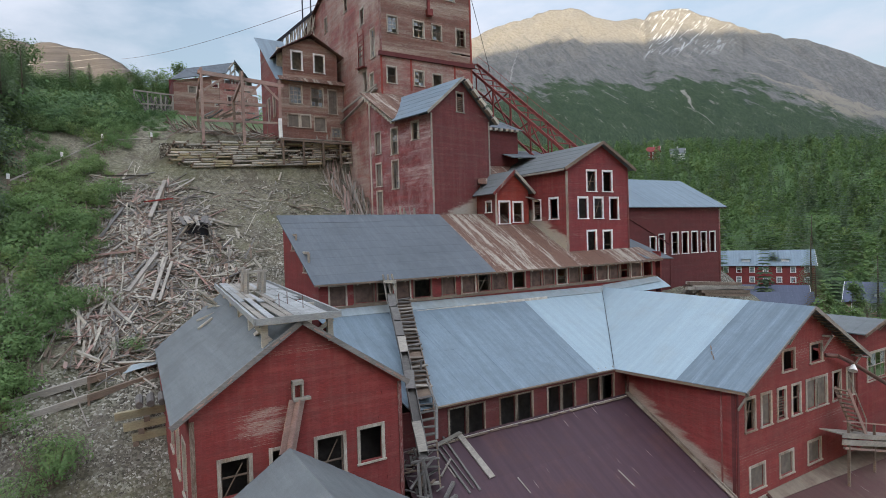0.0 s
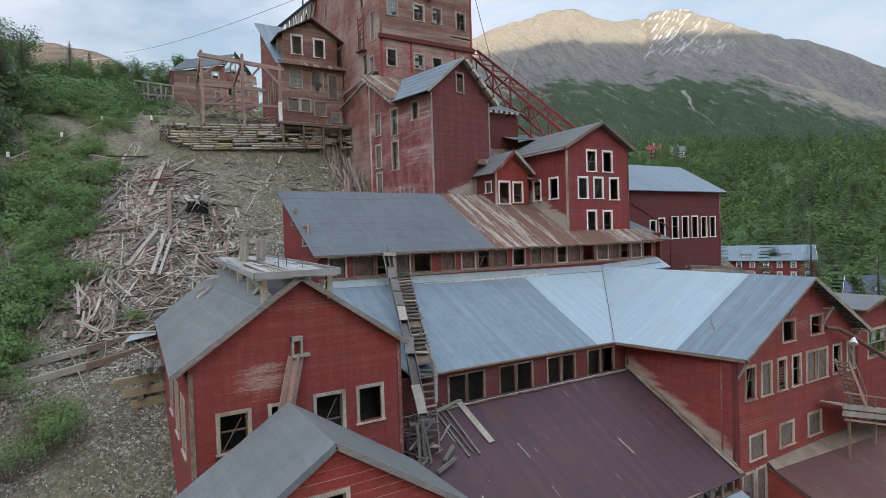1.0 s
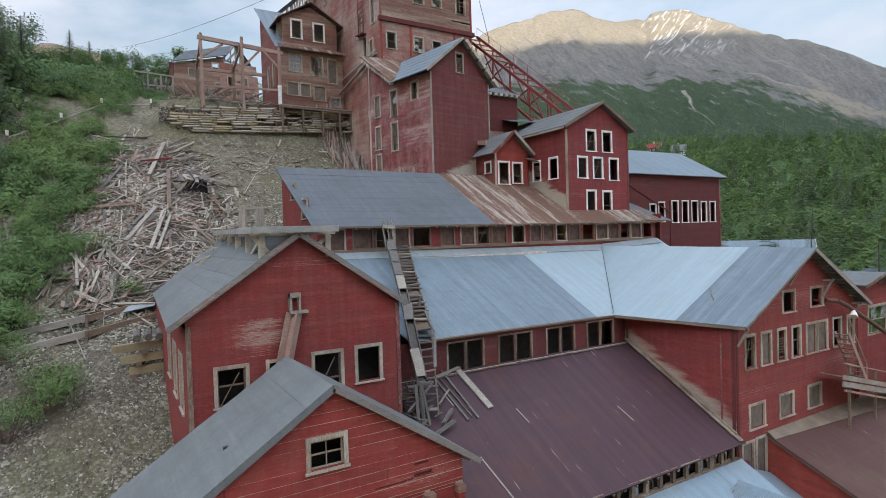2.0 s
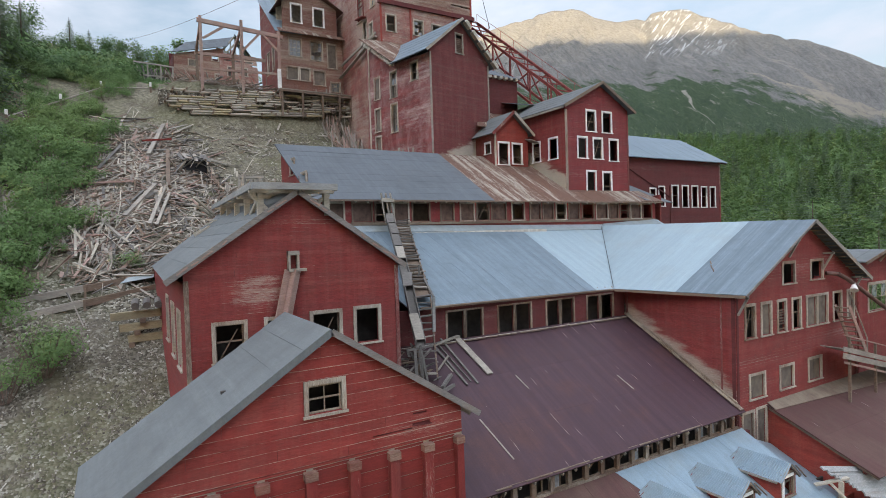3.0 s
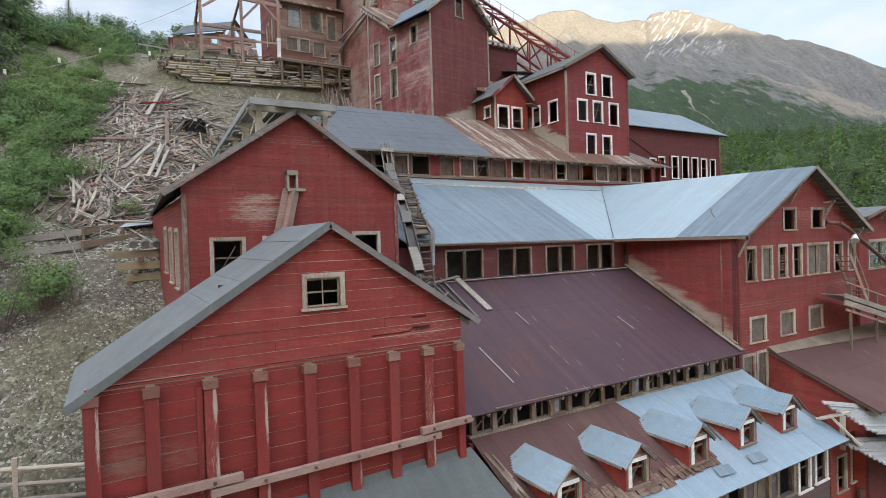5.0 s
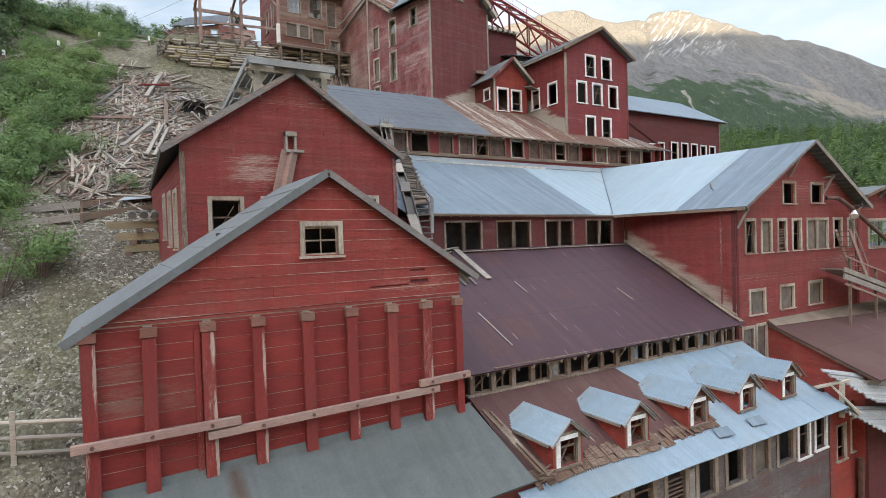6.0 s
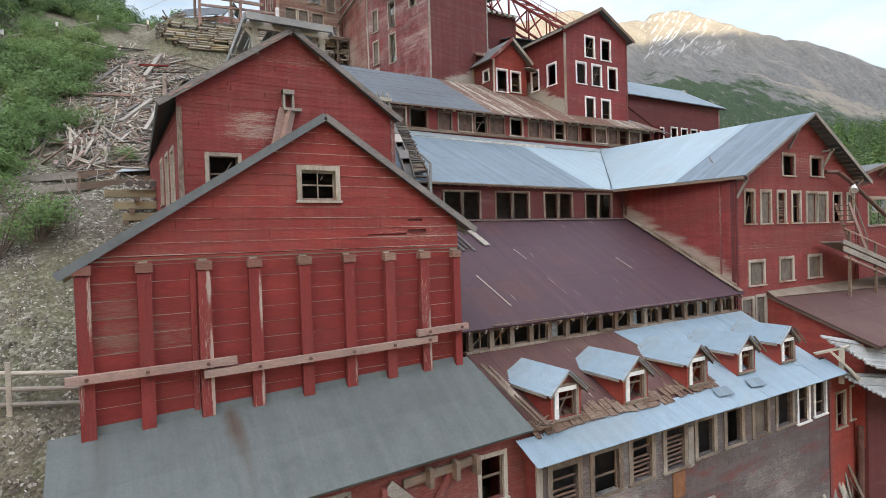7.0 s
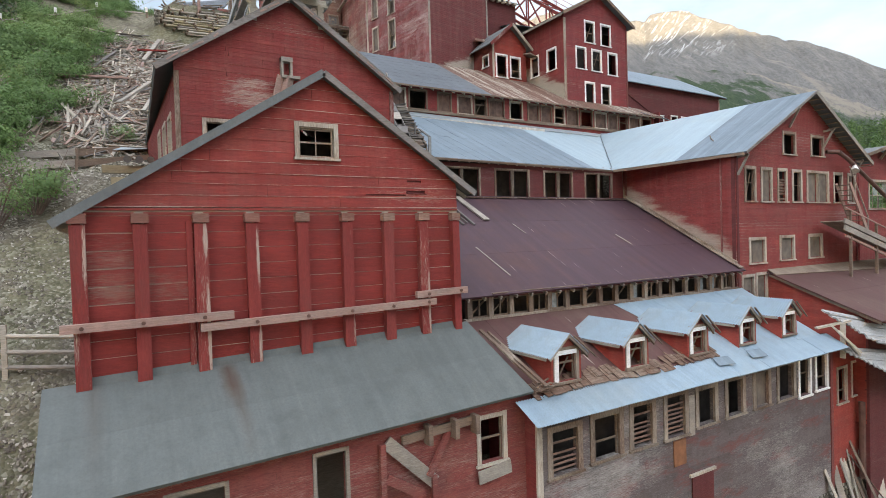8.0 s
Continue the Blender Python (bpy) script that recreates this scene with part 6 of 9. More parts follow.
def ladder_way():
    """The stair of cleats and the wooden pipe box that climb between the gable house and the metal roof."""
    H = thing("roof_stairway", 12, 26, 16, "steep broken timber stairway over the roofs", "stairway")
    rnd = random.Random(5)
    pts = [Vector(q) for q in ((11.55, 20.80, 18.95), (12.60, 23.10, 22.34), (13.42, 25.40, 23.46), (15.35, 30.55, 26.10))]
    side = Vector((0.95, -0.25, 0)).normalized()
    runs = list(zip(pts, pts[1:]))
    for p, q in runs:
        # The middle board is added to stand in for the dark between treads.
        for s in ((-0.38, 0.38) if p is pts[0] else (-0.38, 0.0, 0.38)):
            bm = bmesh.new()
            beam(bm, p + side * s + Vector((0, 0, -0.06 if s == 0 else 0)), q + side * s + Vector((0, 0, -0.06 if s == 0 else 0)), 0.06 if s else 0.66, 0.20 if s else 0.05)
            part("stringer" if s else "runner_board", bm, M_WOOD_BROWN, H)
        n = int((q - p).length / 0.35)
        for i in range(n):
            if rnd.random() < 0.08:
                continue
            c = p.lerp(q, (i + 0.5) / n)
            t, w = rnd.uniform(-0.05, 0.05), rnd.uniform(0.36, 0.50)
            bm = bmesh.new()
            beam(bm, c - side * w + Vector((0, 0, 0.12 + t)), c + side * (0.86 - w) + Vector((0, rnd.uniform(-0.06, 0.06), 0.12 - t)), 0.22, 0.05, rnd.uniform(-0.2, 0.2))
            part("tread", bm, M_WOOD_DARK if rnd.random() < 0.75 else M_WOOD, H)
    # the board box beside it, its lid partly gone
    trunk = [Vector(q) for q in ((11.15, 20.75, 20.45), (11.85, 23.0, 22.55), (12.75, 25.4, 23.75), (14.25, 29.95, 26.3))]
    bm = bmesh.new()
    for p, q in zip(trunk, trunk[1:]):
        for s, z, w, h in ((0, 0, 0.40, 0.04), (-0.20, 0.14, 0.04, 0.30), (0.20, 0.14, 0.04, 0.30)):
            beam(bm, p + side * s + Vector((0, 0, z)), q + side * s + Vector((0, 0, z)), w, h)
    part("pipe_box", bm, M_WOOD_DARK, H, "dark board box")
    for p, q in zip(trunk, trunk[1:]):
        n = max(2, int((q - p).length / 1.3))
        for i in range(n):
            if rnd.random() < 0.3:
                continue
            bm = bmesh.new()
            lift = Vector((0, 0, 0.32))
            o = side * rnd.uniform(-0.08, 0.08)
            beam(bm, p.lerp(q, i / n) + lift + o, p.lerp(q, (i + 0.92) / n) + lift + side * rnd.uniform(-0.08, 0.08), 0.42, 0.035, rnd.uniform(-0.12, 0.12))
            part("lid_board", bm, rnd.choice((M_WOOD, M_WOOD_DARK, M_WOOD_DARK)), H)
    # hooded head of the box under the window band
    bm = bmesh.new()
    for s in (-0.27, 0.0, 0.27):
        beam(bm, Vector((14.25, 29.75, 26.0)) + side * s, Vector((14.05, 29.9, 27.75)) + side * s, 0.25, 0.06, rnd.uniform(-0.1, 0.1))
    part("head_board", bm, M_WOOD, H)
    bm = bmesh.new()
    beam(bm, (13.75, 29.75, 27.35), (14.45, 29.6, 27.3), 0.12, 0.2)
    part("head_cap", bm, M_WOOD_PALE, H)
    # hand rail, posts and the tangle of props at the foot
    for p, q, w, m in (((12.20, 21.40, 20.9), (12.20, 21.34, 22.44), 0.12, M_WOOD_SILVER), ((12.20, 21.34, 22.44), (12.75, 23.2, 23.15), 0.08, M_WOOD_DARK), ((13.30, 24.75, 22.9), (13.33, 24.7, 23.7), 0.10, M_WOOD_DARK),
                       ((11.05, 20.45, 18.8), (11.0, 20.5, 20.6), 0.14, M_WOOD_DARK), ((10.75, 20.35, 18.7), (10.8, 20.6, 20.4), 0.12, M_WOOD_DARK), ((11.35, 20.5, 18.7), (11.25, 20.9, 20.2), 0.12, M_WOOD_DARK),
                       ((10.6, 20.9, 20.35), (11.6, 20.5, 20.5), 0.12, M_WOOD_DARK), ((10.5, 19.9, 18.4), (11.2, 21.2, 19.8), 0.12, M_WOOD_BROWN),
                       ((11.9, 20.3, 18.7), (12.7, 20.9, 19.0), 0.16, M_WOOD_DARK), ((11.3, 19.9, 18.5), (12.4, 20.2, 18.75), 0.18, M_WOOD_DARK), ((10.4, 20.6, 19.4), (11.9, 21.2, 20.2), 0.10, M_WOOD_DARK), ((12.3, 21.3, 19.2), (13.2, 21.9, 19.6), 0.08, M_WOOD)):
        bm = bmesh.new()
        beam(bm, p, q, w, w * 0.7, rnd.uniform(-0.3, 0.3))
        part("prop", bm, m, H)
    for i in range(44):
        x, y = rnd.uniform(10.3, 11.7), rnd.uniform(20.0, 22.4)
        a, l = rnd.uniform(0, 3.14), rnd.uniform(0.3, 0.9)
        z = mz(y) + rnd.uniform(0.05, 0.75)
        bm = bmesh.new()
        beam(bm, (x, y, z), (x + math.cos(a) * l, y + math.sin(a) * l * 0.6, z + rnd.uniform(-0.1, 0.35)), rnd.uniform(0.06, 0.16), 0.03, rnd.uniform(-0.5, 0.5))
        part("splinter", bm, rnd.choice((M_WOOD_DARK, M_WOOD_DARK, M_WOOD_BROWN)), H)
    # loose boards on the maroon roof
    for (xa, ya), (xb, yb), w, dz in (((12.95, 22.82), (13.20, 20.35), 0.10, 0.07), ((13.55, 23.2), (13.74, 20.34), 0.10, 0.07), ((14.42, 23.08), (14.68, 20.70), 0.34, 0.07), ((12.85, 22.75), (14.55, 23.12), 0.24, 0.12), ((13.2, 22.9), (13.48, 20.5), 0.05, 0.06)):
        bm = bmesh.new()
        beam(bm, (xa, ya, mz(ya) + dz), (xb, yb, mz(yb) + dz), w, 0.06)
        tagged(part("loose_board", bm, M_WOOD_DARK if w < 0.2 else M_WOOD), "grey plank lying on the maroon roof", "plank", "planks on the roof")


ladder_way()


# ---- upper hall with the window band ----
def ez(y):
    return 27.42 + (y - 30.25) * (31.6 - 27.42) / (37.7 - 30.25)


def upper_hall():
    H = thing("upper_hall", 22, 34, 20, "red hall with grey and rust patched shed roof", "building")
    W = Wall("y", 30.7)
    rnd = random.Random(3)
    xs, x = [], 10.7
    holes = []
    while x < 38.4:
        w = rnd.choice((1.0, 1.15, 0.9))
        holes.append((x, x + w, 26.12, 27.22))
        x += w + rnd.choice((0.35, 0.6, 0.9, 0.3))
    holes[0] = (10.75, 11.7, 26.05, 27.2)
    bm = bmesh.new()
    siding(bm, W, 24.0, 27.5, flat(10.1, 39.0), holes, 0.16)
    part("wall", bm, M_RED, H)
    for i, o in enumerate(holes):
        window(H, W, *o, ("boarded", "boarded", "half", "boarded", "open")[i % 5], M_WOOD_BROWN if i % 3 else M_TRIM, 0.10, i, board=M_BROWNBOARD)
    bm = bmesh.new()
    W.box(bm, 10.1, 39.0, 25.88, 26.02, 0.0, 0.10)
    part("base_board", bm, M_FLASH, H)
    WL = Wall("x", 10.1)
    ext = lambda v: (30.7 if v < 27.45 else 30.7 + (v - 27.45) / (31.5 - 27.45) * 7.0, 37.7)
    bm = bmesh.new()
    siding(bm, WL, 22.0, 31.4, ext, [(32.4, 33.3, 28.0, 29.1), (34.8, 35.6, 29.3, 30.2)], 0.16)
    part("end_wall", bm, M_RED, H)
    window(H, WL, 32.4, 33.3, 28.0, 29.1, "half", M_TRIM)
    window(H, WL, 34.8, 35.6, 29.3, 30.2, "open", M_TRIM)
    y0, y1 = 30.2, 37.7
    bm = bmesh.new()
    strips(bm, (9.7, y0, ez(y0)), (22.2, y0, ez(y0)), (22.35, y1, ez(y1)), (9.7, y1, ez(y1)), 0.95, False, 0.08, 0.005)
    part("roof", bm, M_ROOF_DARK, H, "slate grey rolled roofing")
    bm = bmesh.new()
    strips(bm, (9.75, y1 - 1.0, ez(y1 - 1.0) + 0.02), (17.0, y1 - 1.0, ez(y1 - 1.0) + 0.02), (17.0, y1, ez(y1) + 0.02), (9.75, y1, ez(y1) + 0.02), 2.5, True, 0.03, 0.003)
    part("roof_patch", bm, M_ROOF_DARK, H)
    bm = bmesh.new()
    strips(bm, (22.2, y0, ez(y0) - 0.03), (30.6, y0, ez(y0) - 0.03), (30.6, y1, ez(y1) - 0.03), (22.35, y1, ez(y1) - 0.03), 0.7, True, 0.06, 0.008)
    part("roof", bm, M_ROOF_PATCHY, H, "rusted sheet metal with peeling paint")
    bm = bmesh.new()
    strips(bm, (30.6, y0, ez(y0) - 0.03), (39.4, y0, ez(y0) + 0.05), (38.6, 32.0, ez(32.0)), (30.6, 32.0, ez(32.0) - 0.03), 0.9, True, 0.06, 0.008)
    part("eave_roof", bm, M_ROOF_PATCHY, H, "rusty pale streaked eave sheets")
    bm = bmesh.new()
    strips(bm, (37.4, 30.3, 27.55), (41.3, 30.6, 27.35), (38.8, 36.0, 30.2), (37.4, 36.0, 30.2), 0.8, True, 0.06, 0.008)
    part("side_roof", bm, M_ROOF_DARK, H)
    bm = bmesh.new()
    siding(bm, Wall("x", 39.9, 1), 24, 28.0, flat(30.8, 36), (), 0.2)
    part("end_wall", bm, M_RED, H)
    bm = bmesh.new()
    for i in range(38):
        x = 10.0 + i * 0.77
        beam(bm, (x, y0 + 0.03, ez(y0) - 0.14), (x, y0 + 0.7, ez(y0 + 0.7) - 0.14), 0.07, 0.12)
    part("rafter_tail", bm, M_WOOD_PALE, H)
    bm = bmesh.new()
    beam(bm, (9.7, y0 - 0.02, ez(y0) - 0.06), (39.3, y0 - 0.02, ez(y0) - 0.06), 0.04, 0.10)
    part("fascia", bm, M_WOOD_BROWN, H)
    bm = bmesh.new()
    box(bm, 10.2, 39, 37.55, 37.65, 22, 31.4)
    part("inner_wall", bm, M_DARKROOM, H)


upper_hall()


# ---- block D with the porch ----
def block_house():
    H = thing("block_house", 34, 36, 27, "tall red gabled block with white framed windows", "building")
    W = Wall("y", 32.0)
    x0, x1, eave, pk, top = 30.42, 37.4, 34.75, 34.1, 36.72
    holes = [(32.70, 33.62, 33.10, 34.68), (34.48, 35.42, 33.10, 34.68),
             (31.72, 32.62, 30.95, 32.52), (33.42, 34.32, 30.95, 32.52), (35.22, 36.12, 30.85, 32.52),
             (32.62, 33.50, 28.25, 29.88), (34.40, 35.28, 28.20, 29.85)]
    bm = bmesh.new()
    siding(bm, W, 26.5, 36.88, under(x0, x1, pk, 37.02, (29.95, 34.80), (37.88, 34.90)), holes, 0.14)
    part("front_wall", bm, M_RED_D, H)
    windows_in(H, W, holes, ("half", "open", "open", "half", "open", "open", "half"), M_WHITE, 0.13)
    inner_wall(H, 30.8, 37.0, 33.3, 26.8, 34.6)
    WL = Wall("x", x0)
    lh = [(32.95, 33.85, 30.98, 32.55), (35.0, 35.8, 30.98, 32.5)]
    bm = bmesh.new()
    siding(bm, WL, 26.5, 34.9, flat(32.0, 43), lh, 0.14)
    part("side_wall", bm, M_RED_SCOUR_D, H)
    windows_in(H, WL, lh, ("open", "louvre"), M_WHITE, 0.13)
    bm = bmesh.new()
    siding(bm, Wall("x", x1, 1), 26.5, 34.9, flat(32.0, 43), (), 0.14)
    part("side_wall", bm, M_RED, H)
    gable_back(H, Wall("y", 43, 1), x0, x1, 27, eave, pk, top)
    corner_board(H, W, x0 + 0.08, 27.4, 34.6, 0.2, M_TRIM)
    corner_board(H, W, x1 - 0.06, 27.4, 34.7, 0.14, M_TRIM_RED)
    y0, y1, rt = 31.55, 43.2, 37.02
    for side, xe, ze in ((-1, 29.95, 34.80), (1, 37.88, 34.90)):
        bm = bmesh.new()
        pts = [(xe, y0, ze), (xe, y1, ze), (pk, y1, rt), (pk, y0, rt)]
        if side > 0:
            pts = [pts[1], pts[0], pts[3], pts[2]]
        strips(bm, *pts, 0.9, False, 0.10, 0.014)
        part("roof", bm, M_ROOF_GREY, H)
        barge(H, (xe, y0 - 0.035, ze - 0.08), (pk, y0 - 0.035, rt - 0.08), 0.24, 0.06, M_WOOD_BROWN)
    bm = bmesh.new()
    beam(bm, (29.98, 31.7, 34.68), (29.98, 43, 34.68), 0.06, 0.16)
    part("fascia", bm, M_WOOD, H)
    # porch
    P = thing("entrance_porch", 28.3, 37, 30.6, "small red gabled entrance porch with white door frames", "porch")
    W = Wall("y", 36.0)
    x0, x1, eave, pk, top = 26.62, 30.0, 33.35, 28.3, 34.75
    holes = [(27.0, 27.95, 30.75, 32.45), (28.42, 29.28, 30.85, 32.42)]
    bm = bmesh.new()
    siding(bm, W, 29.5, 34.88, under(x0, x1, pk, 35.0, (26.1, 33.10), (30.35, 33.2)), holes, 0.14)
    part("front_wall", bm, M_RED_FRESH, P)
    windows_in(P, W, holes, ("open", "half"), M_WHITE, 0.13)
    WL = Wall("x", x0)
    lh = [(36.6, 37.3, 31.7, 32.5)]
    bm = bmesh.new()
    siding(bm, WL, 29.5, 33.35, flat(36.0, 40), lh, 0.14)
    part("side_wall", bm, M_RED_SUNK, P)
    windows_in(P, WL, lh, ("open",), M_WHITE, 0.12)
    corner_board(P, W, x0 + 0.05, 30.0, 33.3, 0.16, M_TRIM)
    for side, xe, ze in ((-1, 26.1, 33.10), (1, 30.35, 33.2)):
        bm = bmesh.new()
        pts = [(xe, 35.55, ze), (xe, 40, ze), (pk, 40, 35.0), (pk, 35.55, 35.0)]
        if side > 0:
            pts = [pts[1], pts[0], pts[3], pts[2]]
        strips(bm, *pts, 0.9, False, 0.08, 0.012)
        part("roof", bm, M_ROOF_GREY, P)
        barge(P, (xe, 35.515, ze - 0.07), (pk, 35.515, 34.93), 0.22, 0.06, M_TRIM_RED if side < 0 else M_WOOD_PALE)
    bm = bmesh.new()
    slab(bm, [(29.7, 35.1, 32.75), (30.6, 35.1, 32.5), (30.6, 36.1, 32.7), (29.7, 36.1, 32.95)], 0.08)
    part("canopy", bm, M_WOOD, P)
    bm = bmesh.new()
    strips(bm, (26.3, 37.9, 34.1), (31.2, 38.2, 34.1), (33.2, 41.2, 36.1), (28.4, 40.8, 36.0), 0.8, True, 0.06, 0.01)
    part("upper_roof", bm, M_ROOF_PATCHY, P, "rusted sheet roof")


block_house()

# a low grey roof between porch, block and trestle
bm = bmesh.new()
strips(bm, (31.0, 39.0, 36.6), (37.5, 39.0, 36.9), (37.5, 44.0, 38.2), (32.0, 44.0, 38.0), 1.1, True, 0.06, 0.01)
for i, q in enumerate([1]):
    tagged(part("link_roof", bm, M_ROOF_DARK), "low grey roof linking the upper blocks", "roof", kind="structure")


# ---- the low east block with long roof ----
def east_block():
    H = thing("east_block", 49, 40, 22, "red hall with pale blue metal roof and white windows", "building")
    W = Wall("y", 36.0)
    holes = [(45.05, 45.85, 27.5, 29.1), (46.35, 47.15, 27.45, 29.3), (48.35, 49.25, 27.35, 29.45), (49.95, 50.85, 27.35, 29.45), (51.5, 52.4, 27.35, 29.45), (53.05, 53.9, 27.35, 29.4), (54.55, 55.4, 27.35, 29.4)]
    bm = bmesh.new()
    siding(bm, W, 22.5, 32.05, flat(38, 56.3), holes, 0.16)
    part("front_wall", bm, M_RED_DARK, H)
    windows_in(H, W, holes, ("open", "open", "half"), M_WHITE, 0.10)
    bm = bmesh.new()
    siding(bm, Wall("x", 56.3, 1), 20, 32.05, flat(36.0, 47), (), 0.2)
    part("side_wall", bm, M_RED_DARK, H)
    bm = bmesh.new()
    strips(bm, (40, 35.5, 32.0), (57.0, 35.5, 32.0), (57.0, 41.2, 35.30), (40, 41.2, 35.30), 0.8, True, 0.08, 0.006)
    part("roof", bm, M_ROOF_BLUE, H, "pale blue sheet metal")
    bm = bmesh.new()
    strips(bm, (57.0, 47, 32.0), (40, 47, 32.0), (40, 41.2, 35.30), (57.0, 41.2, 35.30), 1.5, True, 0.08, 0.006)
    part("roof", bm, M_ROOF_BLUE, H)
    bm = bmesh.new()
    for i in range(30):
        x = 40.5 + i * 0.56
        beam(bm, (x, 35.55, 31.86), (x, 36.1, 32.1), 0.08, 0.14)
    part("rafter_tail", bm, M_RED_DARK, H)
    corner_board(H, W, 56.22, 22, 31.8, 0.2, M_TRIM_RED)
    gable_back(H, Wall("x", 56.3, 1), 36, 46.6, 31.8, 32.0, 41.2, 35.1)
    bm = bmesh.new()
    beam(bm, W.p(48.0, 22.8, 0.03), W.p(48.0, 29.5, 0.03), 0.14, 0.12)
    beam(bm, W.p(42.0, 31.0, 0.03), W.p(48.0, 28.3, 0.03), 0.12, 0.1)
    part("batten", bm, M_RED_DARK, H)


east_block()


# ---- the tall bay (turned a little) ----
def tall_bay():
    XF[0] = Matrix.Translation((21.85, 37.7, 0)) @ Matrix.Rotation(radians(11), 4, "Z") @ Matrix.Translation((-21.85, -37.7, 0))
    H = thing("tall_bay", 24, 41, 30, "tall red gabled bay with narrow white framed windows", "building")
    W = Wall("y", 37.7)
    x0, x1, eave, pk, top = 21.85, 28.45, 39.55, 25.1, 42.35
    hole = (24.72, 25.42, 39.95, 41.45)
    bm = bmesh.new()
    siding(bm, W, 30.5, 42.56, under(x0, x1, pk, 42.70, (21.1, 39.42), (29.0, 39.35)), [hole], 0.145, 0.16, 0.022, 3.5)
    part("front_wall", bm, M_RED_SCOUR_T, H, "dark red lapped boards fading to grey at the foot")
    window(H, W, *hole, "louvre", M_WOOD, 0.12)
    WL = Wall("x", x0)
    lh = [(39.2, 40.0, 37.75, 39.1), (42.0, 42.8, 36.9, 39.0), (44.4, 45.1, 37.2, 39.0), (42.0, 42.8, 34.0, 36.3), (44.4, 45.1, 34.4, 36.3), (44.4, 45.1, 31.9, 33.9)]
    ext = lambda v: (37.7 if v < 39.6 else min(46.0, 41.9 + (v - 39.6) * 1.5), 46.2)
    bm = bmesh.new()
    siding(bm, WL, 28.0, 42.4, ext, lh, 0.145, 0.16, 0.022, 3.5)
    part("side_wall", bm, M_RED_STREAK, H, "faded red lapped boards with pale runs")
    windows_in(H, WL, lh, ("half", "broken", "boarded", "broken", "boarded", "boarded"), M_TRIM, 0.13)
    bm = bmesh.new()
    siding(bm, Wall("x", x1, 1), 30, 39.5, flat(37.7, 46), (), 0.2)
    part("side_wall", bm, M_RED_DARK, H)
    corner_board(H, W, x0 + 0.06, 31, 39.5, 0.15, M_WOOD)
    corner_board(H, WL, 45.9, 30, 42.2, 0.2, M_TRIM)
    corner_board(H, W, x1 - 0.06, 33, 39.5, 0.15, M_WOOD)
    y0, y1, rt = 37.2, 46.6, 42.70
    for side, xe, ze in ((-1, 21.1, 39.42), (1, 29.0, 39.35)):
        bm = bmesh.new()
        yb = 41.9 if side < 0 else y1
        pts = [(xe, y0, ze), (xe, yb, ze), (pk, y1, rt), (pk, y0, rt)]
        if side > 0:
            pts = [pts[1], pts[0], pts[3], pts[2]]
        strips(bm, *pts, 0.9, False, 0.09, 0.014)
        part("roof", bm, M_ROOF_BLUE if side < 0 else M_ROOF_GREY, H, "grey roofing")
        if side < 0:
            barge(H, (xe, y0 - 0.035, ze - 0.07), (pk, y0 - 0.035, rt - 0.07), 0.2, 0.06, M_WOOD)
        else:
            for i in range(5):
                s = i / 5
                p, q = Vector((xe, y0, ze - 0.05)).lerp(Vector((pk, y0, rt - 0.05)), s), Vector((xe, y0, ze - 0.05)).lerp(Vector((pk, y0, rt - 0.05)), s + 0.14)
                barge(H, p, q, 0.3, 0.35, M_WOOD_PALE, "broken_board")
    bm = bmesh.new()
    box(bm, 23.2, 23.3, 38.6, 46, 30, 39.4)
    box(bm, 22.1, 28.2, 39.6, 39.7, 30, 39.4)
    part("inner_wall", bm, M_DARKROOM, H)
    # shed roof that falls from the tower to the bay
    bm = bmesh.new()
    strips(bm, (21.2, 41.8, 39.65), (24.0, 41.8, 40.6), (26.0, 46.4, 43.4), (21.2, 46.4, 42.75), 0.6, True, 0.05, 0.012)
    part("shed_roof", bm, M_ROOF_PATCHY, H, "rusted sheet metal")
    bm = bmesh.new()
    rnd = random.Random(9)
    for i in range(12):
        s = i / 12
        p = Vector((21.25, 41.9, 39.52)).lerp(Vector((21.25, 46.2, 42.5)), s)
        box(bm, p.x - 0.12, p.x + 0.2, p.y - 0.12, p.y + 0.12, p.z - 0.22, p.z + 0.02)
    part("eave_block", bm, M_TRIM, H)
    # bare foot where spray has stripped the paint: loose pickets on the hall roof
    bm = bmesh.new()
    for i in range(6):
        beam(bm, (21.3, 41.6 - i * 0.45, 31.3), (21.2, 41.7 - i * 0.45 + rnd.uniform(-0.2, 0.2), 32.2 + rnd.uniform(-0.2, 0.3)), 0.16, 0.04)
    part("picket", bm, M_WOOD, H)
    XF[0] = Matrix.Identity(4)
    # the small block behind, between bay and trestle
    X = thing("small_block", 31, 42, 34, "small dark red block with a low sheet roof", "building")
    W = Wall("y", 41.3)
    bm = bmesh.new()
    siding(bm, W, 34.5, 39.5, flat(27.5, 33.3), (), 0.145)
    part("front_wall", bm, M_RED_DARK, X)
    bm = bmesh.new()
    siding(bm, Wall("x", 33.3, 1), 34.5, 39.5, flat(41.3, 46), (), 0.145)
    part("side_wall", bm, M_RED_DARK, X)
    bm = bmesh.new()
    strips(bm, (27.4, 40.9, 39.6), (33.7, 40.9, 39.45), (32.0, 46.0, 42.0), (27.4, 46.0, 42.2), 0.8, True, 0.07, 0.008)
    part("roof", bm, M_ROOF_DARK, X)
    bm = bmesh.new()
    for i in range(9):
        box(bm, 28.0 + i * 0.6, 28.3 + i * 0.6, 40.85, 41.2, 39.28, 39.50)
